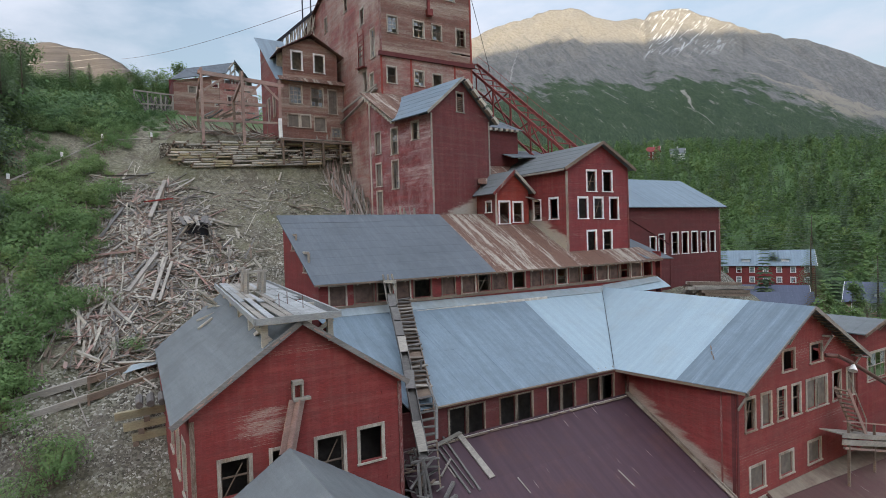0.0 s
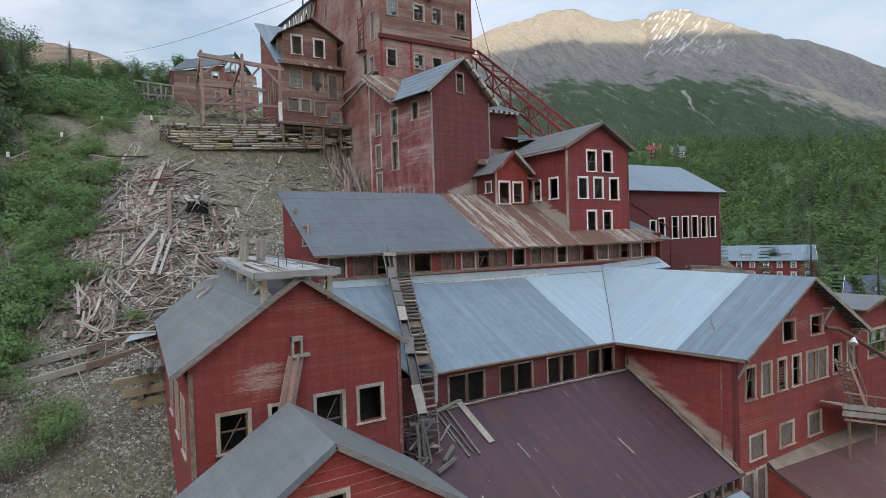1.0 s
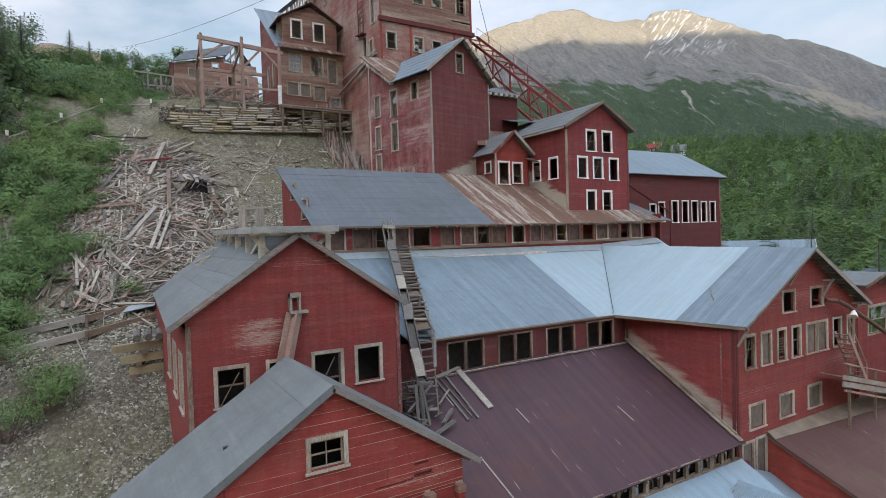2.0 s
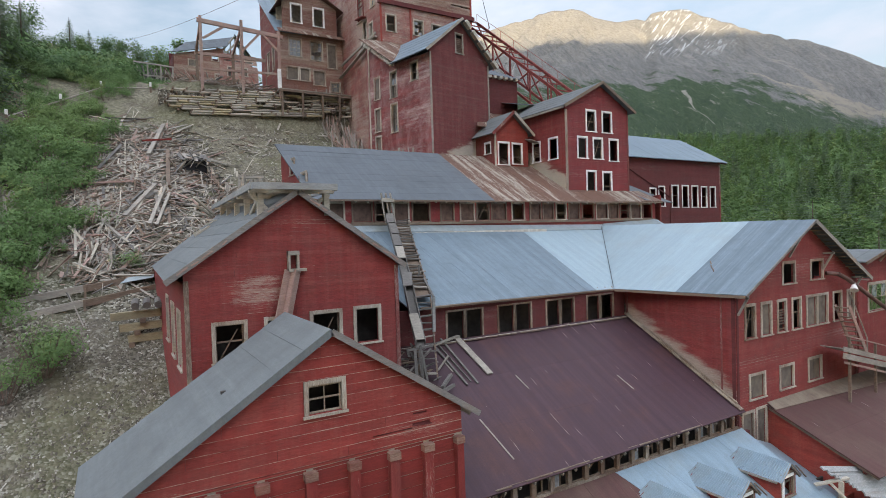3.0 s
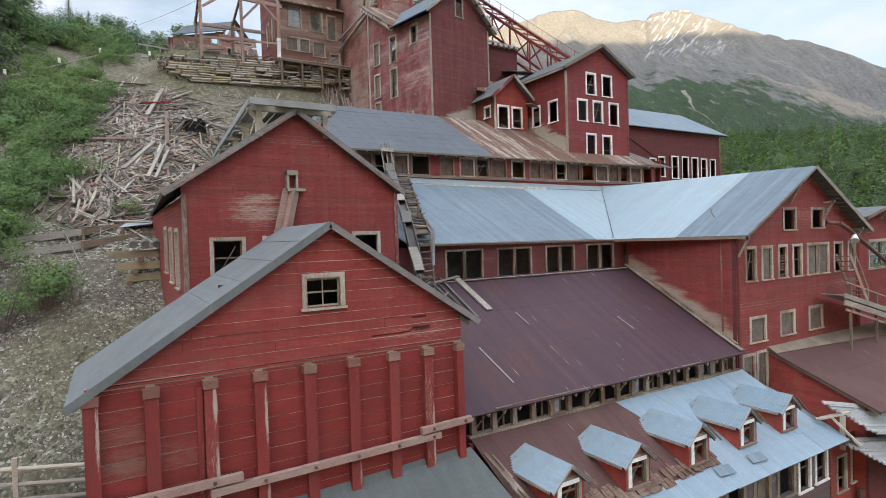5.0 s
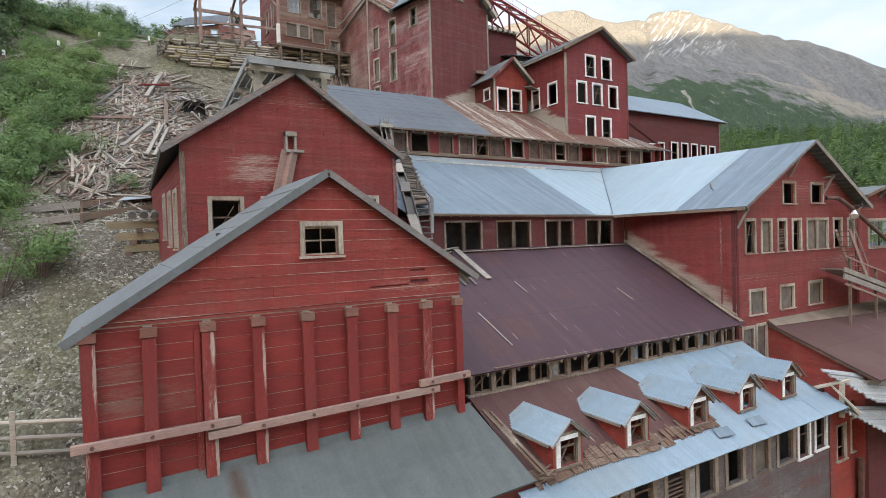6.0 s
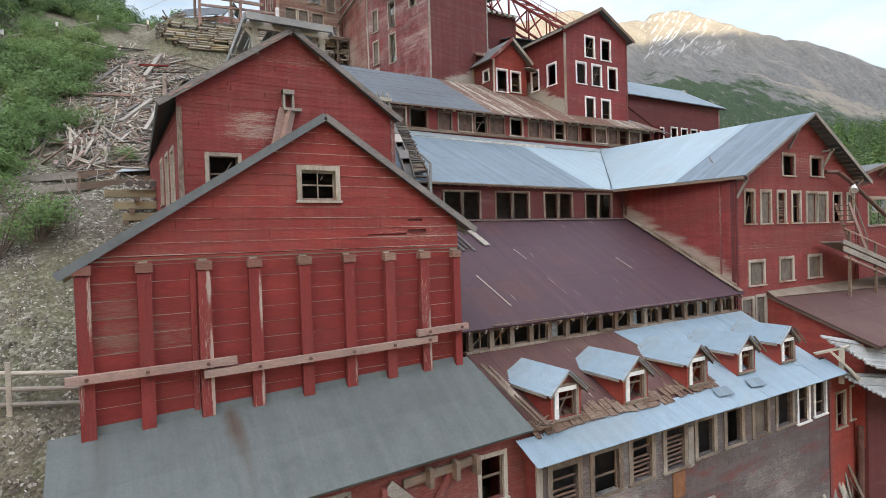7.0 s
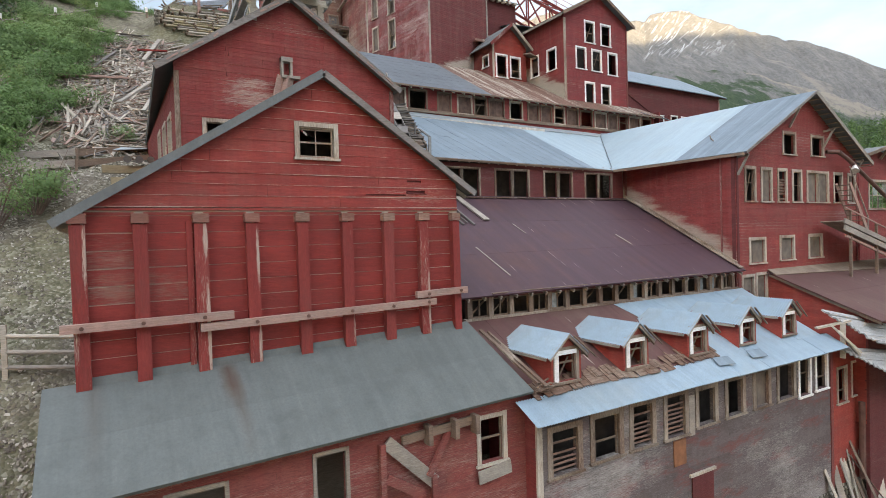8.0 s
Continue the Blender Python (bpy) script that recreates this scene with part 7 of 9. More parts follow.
    part("eave_block", bm, M_TRIM, X)


tall_bay()


# ---- the tower ----
def tower():
    H = thing("mill_tower", 27, 52, 38, "towering weathered red mill building on the slope", "building")
    W = Wall("y", 46.5)
    x0, x1 = 21.85, 31.95
    holes_up = [(22.75, 23.65, 48.75, 50.2), (25.45, 26.45, 48.7, 50.15), (27.5, 28.4, 48.75, 50.15), (30.2, 31.15, 48.55, 50.15)]
    holes_lo = [(22.55, 23.4, 44.1, 45.55), (25.4, 26.3, 44.15, 45.5), (27.4, 28.3, 44.3, 45.4), (30.2, 31.0, 43.6, 45.3)]
    holes_top = [(22.9, 23.9, 52.8, 54.3), (25.6, 26.5, 52.8, 54.3), (29.0, 30.0, 52.8, 54.3)]
    bm = bmesh.new()
    siding(bm, W, 46.85, 58.0, flat(x0, x1), holes_up + holes_top, 0.16, 0.18, 0.02, 3.0, 0.004)
    part("front_wall", bm, M_BROWN, H, "brown weathered boards")
    bm = bmesh.new()
    siding(bm, W, 38.0, 46.5, flat(x0, x1), holes_lo, 0.16, 0.18, 0.02, 3.0)
    part("lower_wall", bm, M_RED_PATCHY, H)
    bm = bmesh.new()
    W.box(bm, x0 - 0.15, x1 + 0.2, 46.48, 46.86, -0.1, 0.22)
    part("belt_board", bm, M_RED_DARK, H)
    windows_in(H, W, holes_up, ("glass", "broken", "broken", "sash"), M_TRIM, 0.14, cols=2, rows=2)
    windows_in(H, W, holes_lo, ("half", "broken", "open", "half"), M_TRIM, 0.14)
    windows_in(H, W, holes_top, ("broken",), M_TRIM, 0.14)
    for x in (x0 + 0.1, 25.0, 29.85, x1 - 0.1):
        corner_board(H, W, x, 43.6 if x in (25.0, 29.85) else 40, 46.45, 0.18, M_RED_FRESH)
    corner_board(H, W, x0 + 0.1, 46.9, 58, 0.2, M_TRIM_RED)
    corner_board(H, W, x1 - 0.1, 46.9, 58, 0.2, M_RED_FRESH)
    WL = Wall("x", x0)
    # west wall climbs with the hill; its top steps down towards the back
    lh = [(47.6, 48.4, 46.7, 49.3), (49.9, 50.7, 50.5, 52.0), (50.7, 51.5, 46.3, 48.6), (49.6, 50.3, 43.6, 45.9), (48.1, 48.8, 43.0, 45.3), (54.0, 54.8, 53.2, 54.6), (60.0, 60.8, 53.0, 54.6)]
    ext = lambda v: (46.5, 70.0 if v < 54 else max(46.5, 70.0 - (v - 54.0) * 2.6))
    bm = bmesh.new()
    siding(bm, WL, 32.0, 60.0, ext, lh, 0.18, 0.18, 0.02, 3.2)
    part("side_wall", bm, M_RED_PATCHY, H, "faded streaked boards")
    windows_in(H, WL, lh, ("broken", "half", "boarded", "half"), M_TRIM, 0.14)
    bm = bmesh.new()
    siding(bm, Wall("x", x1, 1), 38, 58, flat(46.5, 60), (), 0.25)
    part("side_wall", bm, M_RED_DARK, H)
    plain_wall(H, Wall("y", 68, 1), x0, x1, 36, 54)
    bm = bmesh.new()
    strips(bm, (x1 + 0.5, 46.0, 58), (x1 + 0.5, 54, 58), (26.9, 54, 61), (26.9, 46.0, 61), 1, False, 0.1)
    strips(bm, (x0 - 0.5, 54, 58), (x0 - 0.5, 46, 58), (26.9, 46.0, 61), (26.9, 54, 61), 1, False, 0.1)
    slab(bm, [(x0 - 0.4, 53, 60.0), (x1 + 0.4, 53, 60), (x1 + 0.4, 70.5, 54.0), (x0 - 0.4, 70.5, 54.0)], 0.1)
    part("roof", bm, M_ROOF_RUST, H)
    gable_back(H, Wall("y", 46.5), x0, x1, 57.9, 58.0, 26.9, 60.9, M_BROWN)
    bm = bmesh.new()
    box(bm, 23.4, 31.8, 48.2, 48.3, 38, 57.5)
    box(bm, 23.4, 23.5, 48.2, 66, 36, 54)
    part("inner_wall", bm, M_DARKROOM, H)
    # little boxed hood and iron balcony on the west wall
    bm = bmesh.new()
    for z in (47.4, 47.9, 48.4, 48.9, 49.4):
        beam(bm, (x0 - 0.25, 49.6, z), (x0 - 0.25, 50.9, z), 0.08, 0.06)
    for y in (49.6, 50.9):
        beam(bm, (x0 - 0.25, y, 46.2), (x0 - 0.25, y, 49.8), 0.08, 0.08)
    beam(bm, (x0 - 0.3, 49.4, 46.2), (x0 - 0.3, 51.1, 46.4), 0.5, 0.08)
    part("balcony", bm, M_STEEL_RED, H)
    bm = bmesh.new()
    rod(bm, W.p(27.0, 50.9, 0.2), W.p(27.0, 54.0, 0.25), 0.16, 0.16, 10)
    box(bm, 26.75, 27.3, 46.0, 46.45, 50.8, 51.4)
    part("down_pipe", bm, M_STEEL_RED, H)
    bm = bmesh.new()
    beam(bm, (21.6, 47.0, 43.6), (21.4, 56.5, 41.8), 0.3, 0.12)
    beam(bm, (21.6, 47.0, 43.9), (21.5, 55.5, 43.2), 0.14, 0.2)
    part("ledge", bm, M_WOOD, H)


tower()


# ---- the steel trestle ----
def trestle():
    H = thing("conveyor_trestle", 35.5, 44, 32, "red steel lattice trestle descending the slope", "trestle")
    a, b = Vector((0, 52.5, 49.2)), Vector((0, 35.2, 36.0))
    drop = Vector((0, 0, -3.0))
    n = 6
    for x in (34.6, 36.8):
        o = Vector((x, 0, 0))
        bm = bmesh.new()
        beam(bm, a + o, b + o, 0.14, 0.26)
        part("top_chord", bm, M_STEEL_RED, H)
        bm = bmesh.new()
        beam(bm, a + o + drop, b + o + drop, 0.14, 0.22)
        part("bottom_chord", bm, M_STEEL_RED, H)
        for i in range(n):
            p, q = a.lerp(b, i / n) + o, a.lerp(b, (i + 1) / n) + o
            bm = bmesh.new()
            beam(bm, p + drop, q, 0.10, 0.12) if i % 2 else beam(bm, p, q + drop, 0.10, 0.12)
            part("diagonal", bm, M_STEEL_RED, H)
            bm = bmesh.new()
            beam(bm, q, q + drop, 0.10, 0.12)
            part("upright", bm, M_STEEL_RED, H)
            if i in (1, 3, 5):
                bm = bmesh.new()
                beam(bm, q + drop, (x, q.y, 31.0), 0.20, 0.20)
                part("leg", bm, M_STEEL_RED, H)
        for z in (1.0,):
            bm = bmesh.new()
            rod(bm, a + o + Vector((0, 0, z)), b + o + Vector((0, 0, z)), 0.025, 0.025, 6)
            part("hand_rail", bm, M_STEEL_RED, H)
        bm = bmesh.new()
        for i in range(9):
            p = a.lerp(b, i / 8) + o
            rod(bm, p, p + Vector((0, 0, 1.0)), 0.025, 0.025, 6)
        part("rail_post", bm, M_STEEL_RED, H)
    bm = bmesh.new()
    for i in range(15):
        p = a.lerp(b, i / 14)
        beam(bm, p + Vector((34.6, 0, 0)), p + Vector((36.8, 0, 0)), 0.08, 0.10)
        if i < 14 and i % 4 == 0:
            q = a.lerp(b, (i + 2) / 14)
            beam(bm, p + drop + Vector((34.6, 0, 0)), q + drop + Vector((36.8, 0, 0)), 0.07, 0.07)
    part("cross_tie", bm, M_STEEL_RED, H)


trestle()


# ---- upper west house and its neighbours ----
def bunk_house():
    H = thing("upper_house", 18, 59, 39.5, "weathered brown-red house with white framed windows", "building")
    W = Wall("y", 55.7)
    x0, x1 = 15.2, 21.75
    low = [(16.15, 17.3, 43.65, 45.35), (18.35, 19.5, 43.5, 45.35), (20.15, 21.0, 42.9, 45.3), (15.9, 16.9, 41.3, 42.5), (17.2, 18.1, 41.3, 42.5), (18.6, 19.7, 41.0, 42.4), (20.4, 21.3, 40.5, 41.4)]
    bm = bmesh.new()
    siding(bm, W, 39.3, 45.95, flat(x0, x1), low, 0.16)
    part("front_wall", bm, M_BROWN, H)
    windows_in(H, W, low, ("glass", "sash", "boarded", "boarded", "boarded", "boarded"), M_TRIM, 0.13, cols=3)
    W2 = Wall("y", 55.75)
    up = [(16.5, 17.42, 47.05, 48.8), (18.8, 19.75, 47.0, 48.75)]
    bm = bmesh.new()
    siding(bm, W2, 46.0, 50.35, gable(15.55, 21.2, 49.0, 18.4, 50.4), up, 0.16)
    part("gable_wall", bm, M_BROWN, H)
    windows_in(H, W2, up, ("open",), M_WHITE, 0.16)
    bm = bmesh.new()
    strips(bm, (15.0, 55.1, 45.75), (22.0, 55.1, 45.75), (22.0, 55.8, 46.3), (15.0, 55.8, 46.3), 0.5, True, 0.05, 0.01)
    part("skirt_roof", bm, M_ROOF_PATCHY, H)
    for s, xe in ((-1, 15.0), (1, 21.8)):
        bm = bmesh.new()
        pts = [(xe, 55.2, 48.7), (xe, 62, 48.7), (18.4, 62, 50.7), (18.4, 55.2, 50.7)]
        if s > 0:
            pts = [pts[1], pts[0], pts[3], pts[2]]
        strips(bm, *pts, 0.9, False, 0.08, 0.01)
        part("roof", bm, M_ROOF_RUST, H)
    # higher wing behind with its blue roof falling to the front
    WL = Wall("x", 14.9)
    ext = lambda v: (55.7 if v < 46.0 else 55.7 + (v - 46.0) * 1.10, 62.0)
    bm = bmesh.new()
    siding(bm, WL, 39.0, 51.55, ext, [(56.6, 57.4, 42.4, 44.6), (58.6, 59.4, 42.4, 44.6)], 0.16)
    part("side_wall", bm, M_RED_SUNK, H)
    windows_in(H, WL, [(56.6, 57.4, 42.4, 44.6), (58.6, 59.4, 42.4, 44.6)], ("boarded",), M_TRIM, 0.12)
    bm = bmesh.new()
    strips(bm, (14.7, 55.3, 45.75), (17.4, 55.3, 45.75), (17.4, 62.1, 51.85), (14.35, 62.1, 51.85), 0.7, True, 0.06, 0.008)
    part("side_roof", bm, M_ROOF_BLUE, H, "pale blue sheet metal")
    plain_wall(H, Wall("y", 61.5, 1), 14.9, 21.8, 39, 49)
    bm = bmesh.new()
    box(bm, 15.4, 21.6, 57.4, 57.5, 39.2, 49.6)
    part("inner_wall", bm, M_DARKROOM, H)
    # balcony deck on posts in front
    D = thing("timber_balcony", 18, 55, 36, "weathered timber balcony on posts below the upper house", "balcony")
    bm = bmesh.new()
    for i in range(16):
        box(bm, 14.6 + i * 0.47, 15.03 + i * 0.47, 53.9, 55.7, 39.75, 39.83)
    part("deck", bm, M_WOOD, D)
    for x in (14.8, 16.8, 18.8, 20.6, 21.9):
        bm = bmesh.new()
        beam(bm, (x, 54.0, 37.2), (x, 54.0, 39.75), 0.18, 0.18)
        part("post", bm, M_WOOD_BROWN, D)
    bm = bmesh.new()
    beam(bm, (14.5, 53.95, 39.65), (22.1, 53.95, 39.55), 0.15, 0.2)
    part("edge_beam", bm, M_WOOD_BROWN, D)
    bm = bmesh.new()
    beam(bm, (14.6, 54.0, 39.8), (14.6, 54.0, 41.6), 0.3, 0.3)
    part("chute_box", bm, M_WHITE, D)


bunk_house()


def timber_frame():
    H = thing("ruined_shed", 11, 56, 38, "bare reddish timber skeleton of a ruined shed", "shed")
    tops = [(7.9, 55.4), (11.35, 54.6), (14.8, 54.6)]
    backs = [(8.2, 60.6), (11.6, 60.2), (15.0, 60.2)]
    for (x, y), zt in zip(tops, (46.0, 45.9, 45.4)):
        bm = bmesh.new()
        beam(bm, (x, y, 37.4 if x < 9 else 39.0), (x, y, zt), 0.24, 0.24)
        part("post", bm, M_WOOD_PINK, H)
    for x, y in backs:
        bm = bmesh.new()
        beam(bm, (x, y, 39.8), (x, y, 44.8), 0.24, 0.24)
        part("post", bm, M_WOOD_BROWN, H)
    for p, q, w in (((7.6, 55.4, 45.6), (15.2, 54.6, 44.9), 0.36), ((8.0, 60.6, 44.2), (15.2, 60.2, 44.2), 0.3), ((7.9, 55.4, 45.4), (8.2, 60.8, 44.4), 0.3), ((11.35, 54.6, 45.2), (11.6, 60.3, 44.4), 0.26),
                    ((7.9, 55.4, 41.2), (14.8, 54.6, 41.3), 0.2), ((7.9, 55.4, 43.4), (8.1, 58.2, 44.6), 0.2), ((11.35, 54.6, 43.0), (13.0, 54.6, 44.9), 0.2), ((8.1, 55.4, 44.0), (9.8, 55.2, 45.2), 0.2), ((14.8, 54.6, 43.4), (13.3, 54.6, 44.9), 0.2)):
        bm = bmesh.new()
        beam(bm, p, q, w * 0.7, w)
        part("brace" if w < 0.25 else "beam", bm, M_WOOD_PINK, H)


timber_frame()


def old_shed():
    H = thing("old_cabin", 15, 104, 51, "leaning red cabin with grey roof in the trees", "building")
    W = Wall("y", 104.0)
    holes = [(12.8, 13.9, 55.6, 56.6), (16.6, 17.5, 56.9, 58.0), (17.0, 17.8, 53.6, 54.6)]
    bm = bmesh.new()
    siding(bm, W, 49.0, 59.3, lambda v: (10.3 + (v - 49) * 0.02 if v < 57.3 else 10.5 + (v - 57.3) * 4.0, 18.5), holes, 0.3, 0.2, 0.03)
    part("front_wall", bm, M_BROWN, H)
    windows_in(H, W, holes, ("boarded", "open", "sash"), M_TRIM, 0.18)
    bm = bmesh.new()
    strips(bm, (10.0, 103.4, 57.35), (18.9, 103.4, 59.5), (20.5, 106.4, 62.3), (12.9, 107.4, 60.6), 0.9, False, 0.12, 0.02)
    part("roof", bm, M_ROOF_DARK, H)
    # gable end turned to the valley, half stripped to its studs
    a, b, pk = Vector((18.5, 104.0, 0)), Vector((23.0, 106.6, 0)), Vector((20.6, 105.2, 0))
    rnd = random.Random(77)
    for i in range(18):
        s = (i + 0.5) / 18
        p = a.lerp(b, s)
        top = 59.3 + 2.7 * (1 - abs(s - 0.47) / 0.53)
        low = 49.5 if rnd.random() < 0.75 else top - rnd.uniform(1.0, 4.0)
        if rnd.random() < 0.78:
            bm = bmesh.new()
            beam(bm, (p.x, p.y, low), (p.x + rnd.uniform(-0.1, 0.1), p.y, min(top, 59.0 + rnd.uniform(-1.5, 1.0))), 0.28, 0.06)
            part("gable_board", bm, M_RED_SUNK, H)
    for s in (0.05, 0.3, 0.5, 0.7, 0.97):
        p = a.lerp(b, s)
        bm = bmesh.new()
        beam(bm, (p.x, p.y + 0.2, 50), (p.x, p.y + 0.2, 59.2 + 2.6 * (1 - abs(s - 0.47) / 0.53)), 0.18, 0.18)
        part("stud", bm, M_WOOD, H)
    for p, q in (((18.5, 104.1, 59.2), (20.6, 105.3, 62.0)), ((20.6, 105.3, 62.0), (23.1, 106.7, 59.4)), ((18.7, 104.3, 58.8), (22.8, 106.5, 58.9)), ((19.2, 104.4, 58.9), (20.9, 105.4, 61.0))):
        bm = bmesh.new()
        beam(bm, p, q, 0.2, 0.26)
        part("gable_beam", bm, M_WOOD, H)
    bm = bmesh.new()
    slab(bm, [(20.6, 104.6, 62.3), (23.6, 106.2, 59.3), (24.6, 110.0, 59.3), (21.5, 109.5, 62.3)], 0.12)
    part("east_roof", bm, M_ROOF_DARK, H)
    plain_wall(H, Wall("x", 10.3), 104, 110, 49, 57.2)
    plain_wall(H, Wall("y", 110, 1), 10.3, 20.5, 49, 59.0)
    # Sheets added behind the open gable to darken it and hide the sky.
    plain_wall(H, Wall("x", 20.4), 107, 110, 49, 59.0, M_DARKROOM, name="inner_wall")
    plain_wall(H, Wall("y", 108.0), 18.6, 24.2, 49, 59.5, M_WOOD_DARK, name="inner_wall")


old_shed()


# ---- east side: lower shed, neighbour house, walkway, pipe, wreckage ----
def lower_shed():
    H = thing("lower_shed", 36, 14, 8, "low red shed with a rust brown sheet roof", "building")
    WL = Wall("x", 29.3)
    ext = lambda v: (12.0 if v < 14.05 else 12.0 + (v - 14.05) / 0.385, 16.3)
    bm = bmesh.new()
    siding(bm, WL, 9.0, 15.6, ext, (), 0.2, 0.16, 0.02, 4)
    part("side_wall", bm, M_RED_FRESH, H)
    bm = bmesh.new()
    siding(bm, Wall("y", 11.9), 3.0, 13.9, flat(29.3, 46), (), 0.2)
    part("front_wall", bm, M_RED_DARK, H)
    kz = lambda y: 15.78 - 0.385 * (16.3 - y)
    bm = bmesh.new()
    strips(bm, (28.85, 11.2, kz(11.2)), (46, 11.2, kz(11.2)), (46, 16.3, kz(16.3)), (29.15, 16.3, kz(16.3)), 2.6, False, 0.06, 0.006)
    part("roof", bm, M_ROOF_RUST, H, "rust brown sheet metal")
    bm = bmesh.new()
    strips(bm, (29.15, 15.82, kz(15.82) + 0.05), (43.5, 15.10, kz(15.10) + 0.05), (43.5, 16.30, kz(16.3) + 0.12), (29.25, 16.30, kz(16.3) + 0.12), 2.9, True, 0.03, 0.004, random.Random(6))
    part("flashing", bm, M_FLASH, H, "pale dusty flashing")
    bm = bmesh.new()
    beam(bm, (28.95, 11.25, kz(11.25) - 0.12), (29.2, 16.2, kz(16.2) - 0.12), 0.05, 0.14)
    part("barge_board", bm, M_WOOD_BROWN, H)


lower_shed()


def neighbour():
    H = thing("neighbour_house", 44, 18, 9, "red gabled house with wide broken window", "building")
    W = Wall("y", 17.5)
    hole = (43.75, 46.6, 19.15, 20.95)
    bm = bmesh.new()
    siding(bm, W, 9.0, 23.1, under(42.3, 50.5, 44.9, 23.28, (42.0, 22.62), (50.9, 22.0), 0.1), [hole], 0.16)
    part("front_wall", bm, M_RED, H)
    window(H, W, *hole, "broken", M_TRIM, 0.16, 1, 4, 1)
    for s, xe, ze, m in ((-1, 42.0, 22.62, M_ROOF_GREY), (1, 50.9, 22.0, M_ROOF_WHITE)):
        bm = bmesh.new()
        pts = [(xe, 16.9, ze), (xe, 22.0, ze), (44.9, 22.0, 23.30), (44.9, 16.9, 23.30)]
        if s > 0:
            pts = [pts[1], pts[0], pts[3], pts[2]]
        strips(bm, *pts, 0.8, True, 0.08, 0.008)
        part("roof", bm, m, H)
        barge(H, (xe, 16.87, ze - 0.09), (44.9, 16.87, 23.21), 0.2, 0.06, M_TRIM_OLD)
    bm = bmesh.new()
    beam(bm, (45.2, 17.4, 22.5), (45.2, 16.95, 23.1), 0.12, 0.14)
    part("bracket", bm, M_TRIM, H)
    bm = bmesh.new()
    siding(bm, Wall("x", 42.3), 9, 22.5, flat(17.5, 22.0), (), 0.2)
    part("side_wall", bm, M_RED, H)


neighbour()


def walkway():
    H = thing("timber_walkway", 41, 15.4, 13.5, "grey timber walkway with steps beside the red wing", "walkway")
    def deck(x):
        return 18.30 - 0.245 * (x - 34.2)
    for i in range(5):
        bm = bmesh.new()
        beam(bm, (34.2, 14.95 + i * 0.25, deck(34.2)), (46.5, 14.95 + i * 0.25, deck(46.5)), 0.24, 0.06)
        part("deck_board", bm, M_WOOD, H)
    for z, h in ((0.03, 0.26), (0.40, 0.30)):
        bm = bmesh.new()
        beam(bm, (34.0, 14.80, deck(34.0) - z), (46.5, 14.80, deck(46.5) - z), 0.08, h)
        part("fascia", bm, M_WOOD, H)
    for x in (34.9, 38.0, 41.5):
        bm = bmesh.new()
        beam(bm, (x, 14.9, 14.6), (x, 14.9, deck(x) + 0.75), 0.12, 0.12)
        part("post", bm, M_WOOD_BROWN, H)
    bm = bmesh.new()
    beam(bm, (34.2, 14.85, deck(34.2) + 0.75), (46.5, 14.85, deck(46.5) + 0.75), 0.05, 0.07)
    part("hand_rail", bm, M_WOOD_PINK, H)
    bm = bmesh.new()
    beam(bm, (34.4, 14.9, deck(34.4) - 0.75), (46.5, 14.9, deck(46.5) - 0.95), 0.10, 0.12)
    part("under_beam", bm, M_WOOD_PINK, H)
    a, b = Vector((37.25, 15.35, 17.6)), Vector((35.75, 15.6, 20.45))
    for s in (-0.35, 0.35):
        bm = bmesh.new()
        beam(bm, a + Vector((0, s, 0)), b + Vector((0, s, 0)), 0.05, 0.2)
        part("stringer", bm, M_WOOD_PINK, H)
    for i in range(10):
        c = a.lerp(b, (i + 0.5) / 10)
        bm = bmesh.new()
        box(bm, c.x - 0.13, c.x + 0.13, c.y - 0.35, c.y + 0.35, c.z, c.z + 0.04)
        part("tread", bm, M_WOOD_BROWN, H)
    bm = bmesh.new()
    rod(bm, a + Vector((0, -0.35, 0.9)), b + Vector((0, -0.35, 0.9)), 0.035, 0.035, 6)
    rod(bm, a + Vector((0, -0.35, 0)), a + Vector((0, -0.35, 0.95)), 0.035, 0.035, 6)
    part("stair_rail", bm, M_WOOD, H)


walkway()


def wall_pipe():
    H = thing("wall_pipe", 37, 16, 21, "rust brown pipe along the red wall", "pipe")
    pts = [(35.4, 16.25, 22.30), (35.9, 15.85, 22.25), (36.85, 15.8, 21.90), (38.2, 15.8, 21.32), (41.8, 15.8, 19.74), (46.0, 15.6, 17.9)]
    for p, q in zip(pts, pts[1:]):
        bm = bmesh.new()
        rod(bm, p, q, 0.12, 0.12, 10)
        part("pipe_run", bm, M_PIPE, H)
    L = thing("wall_lamp", 37.4, 15.9, 21.2, "white enamelled lamp shade on the wall", "lamp")
    bm = bmesh.new()
    rod(bm, (37.55, 15.75, 21.55), (37.3, 15.65, 21.2), 0.08, 0.24, 12)
    part("shade", bm, M_WHITE, L)


wall_pipe()


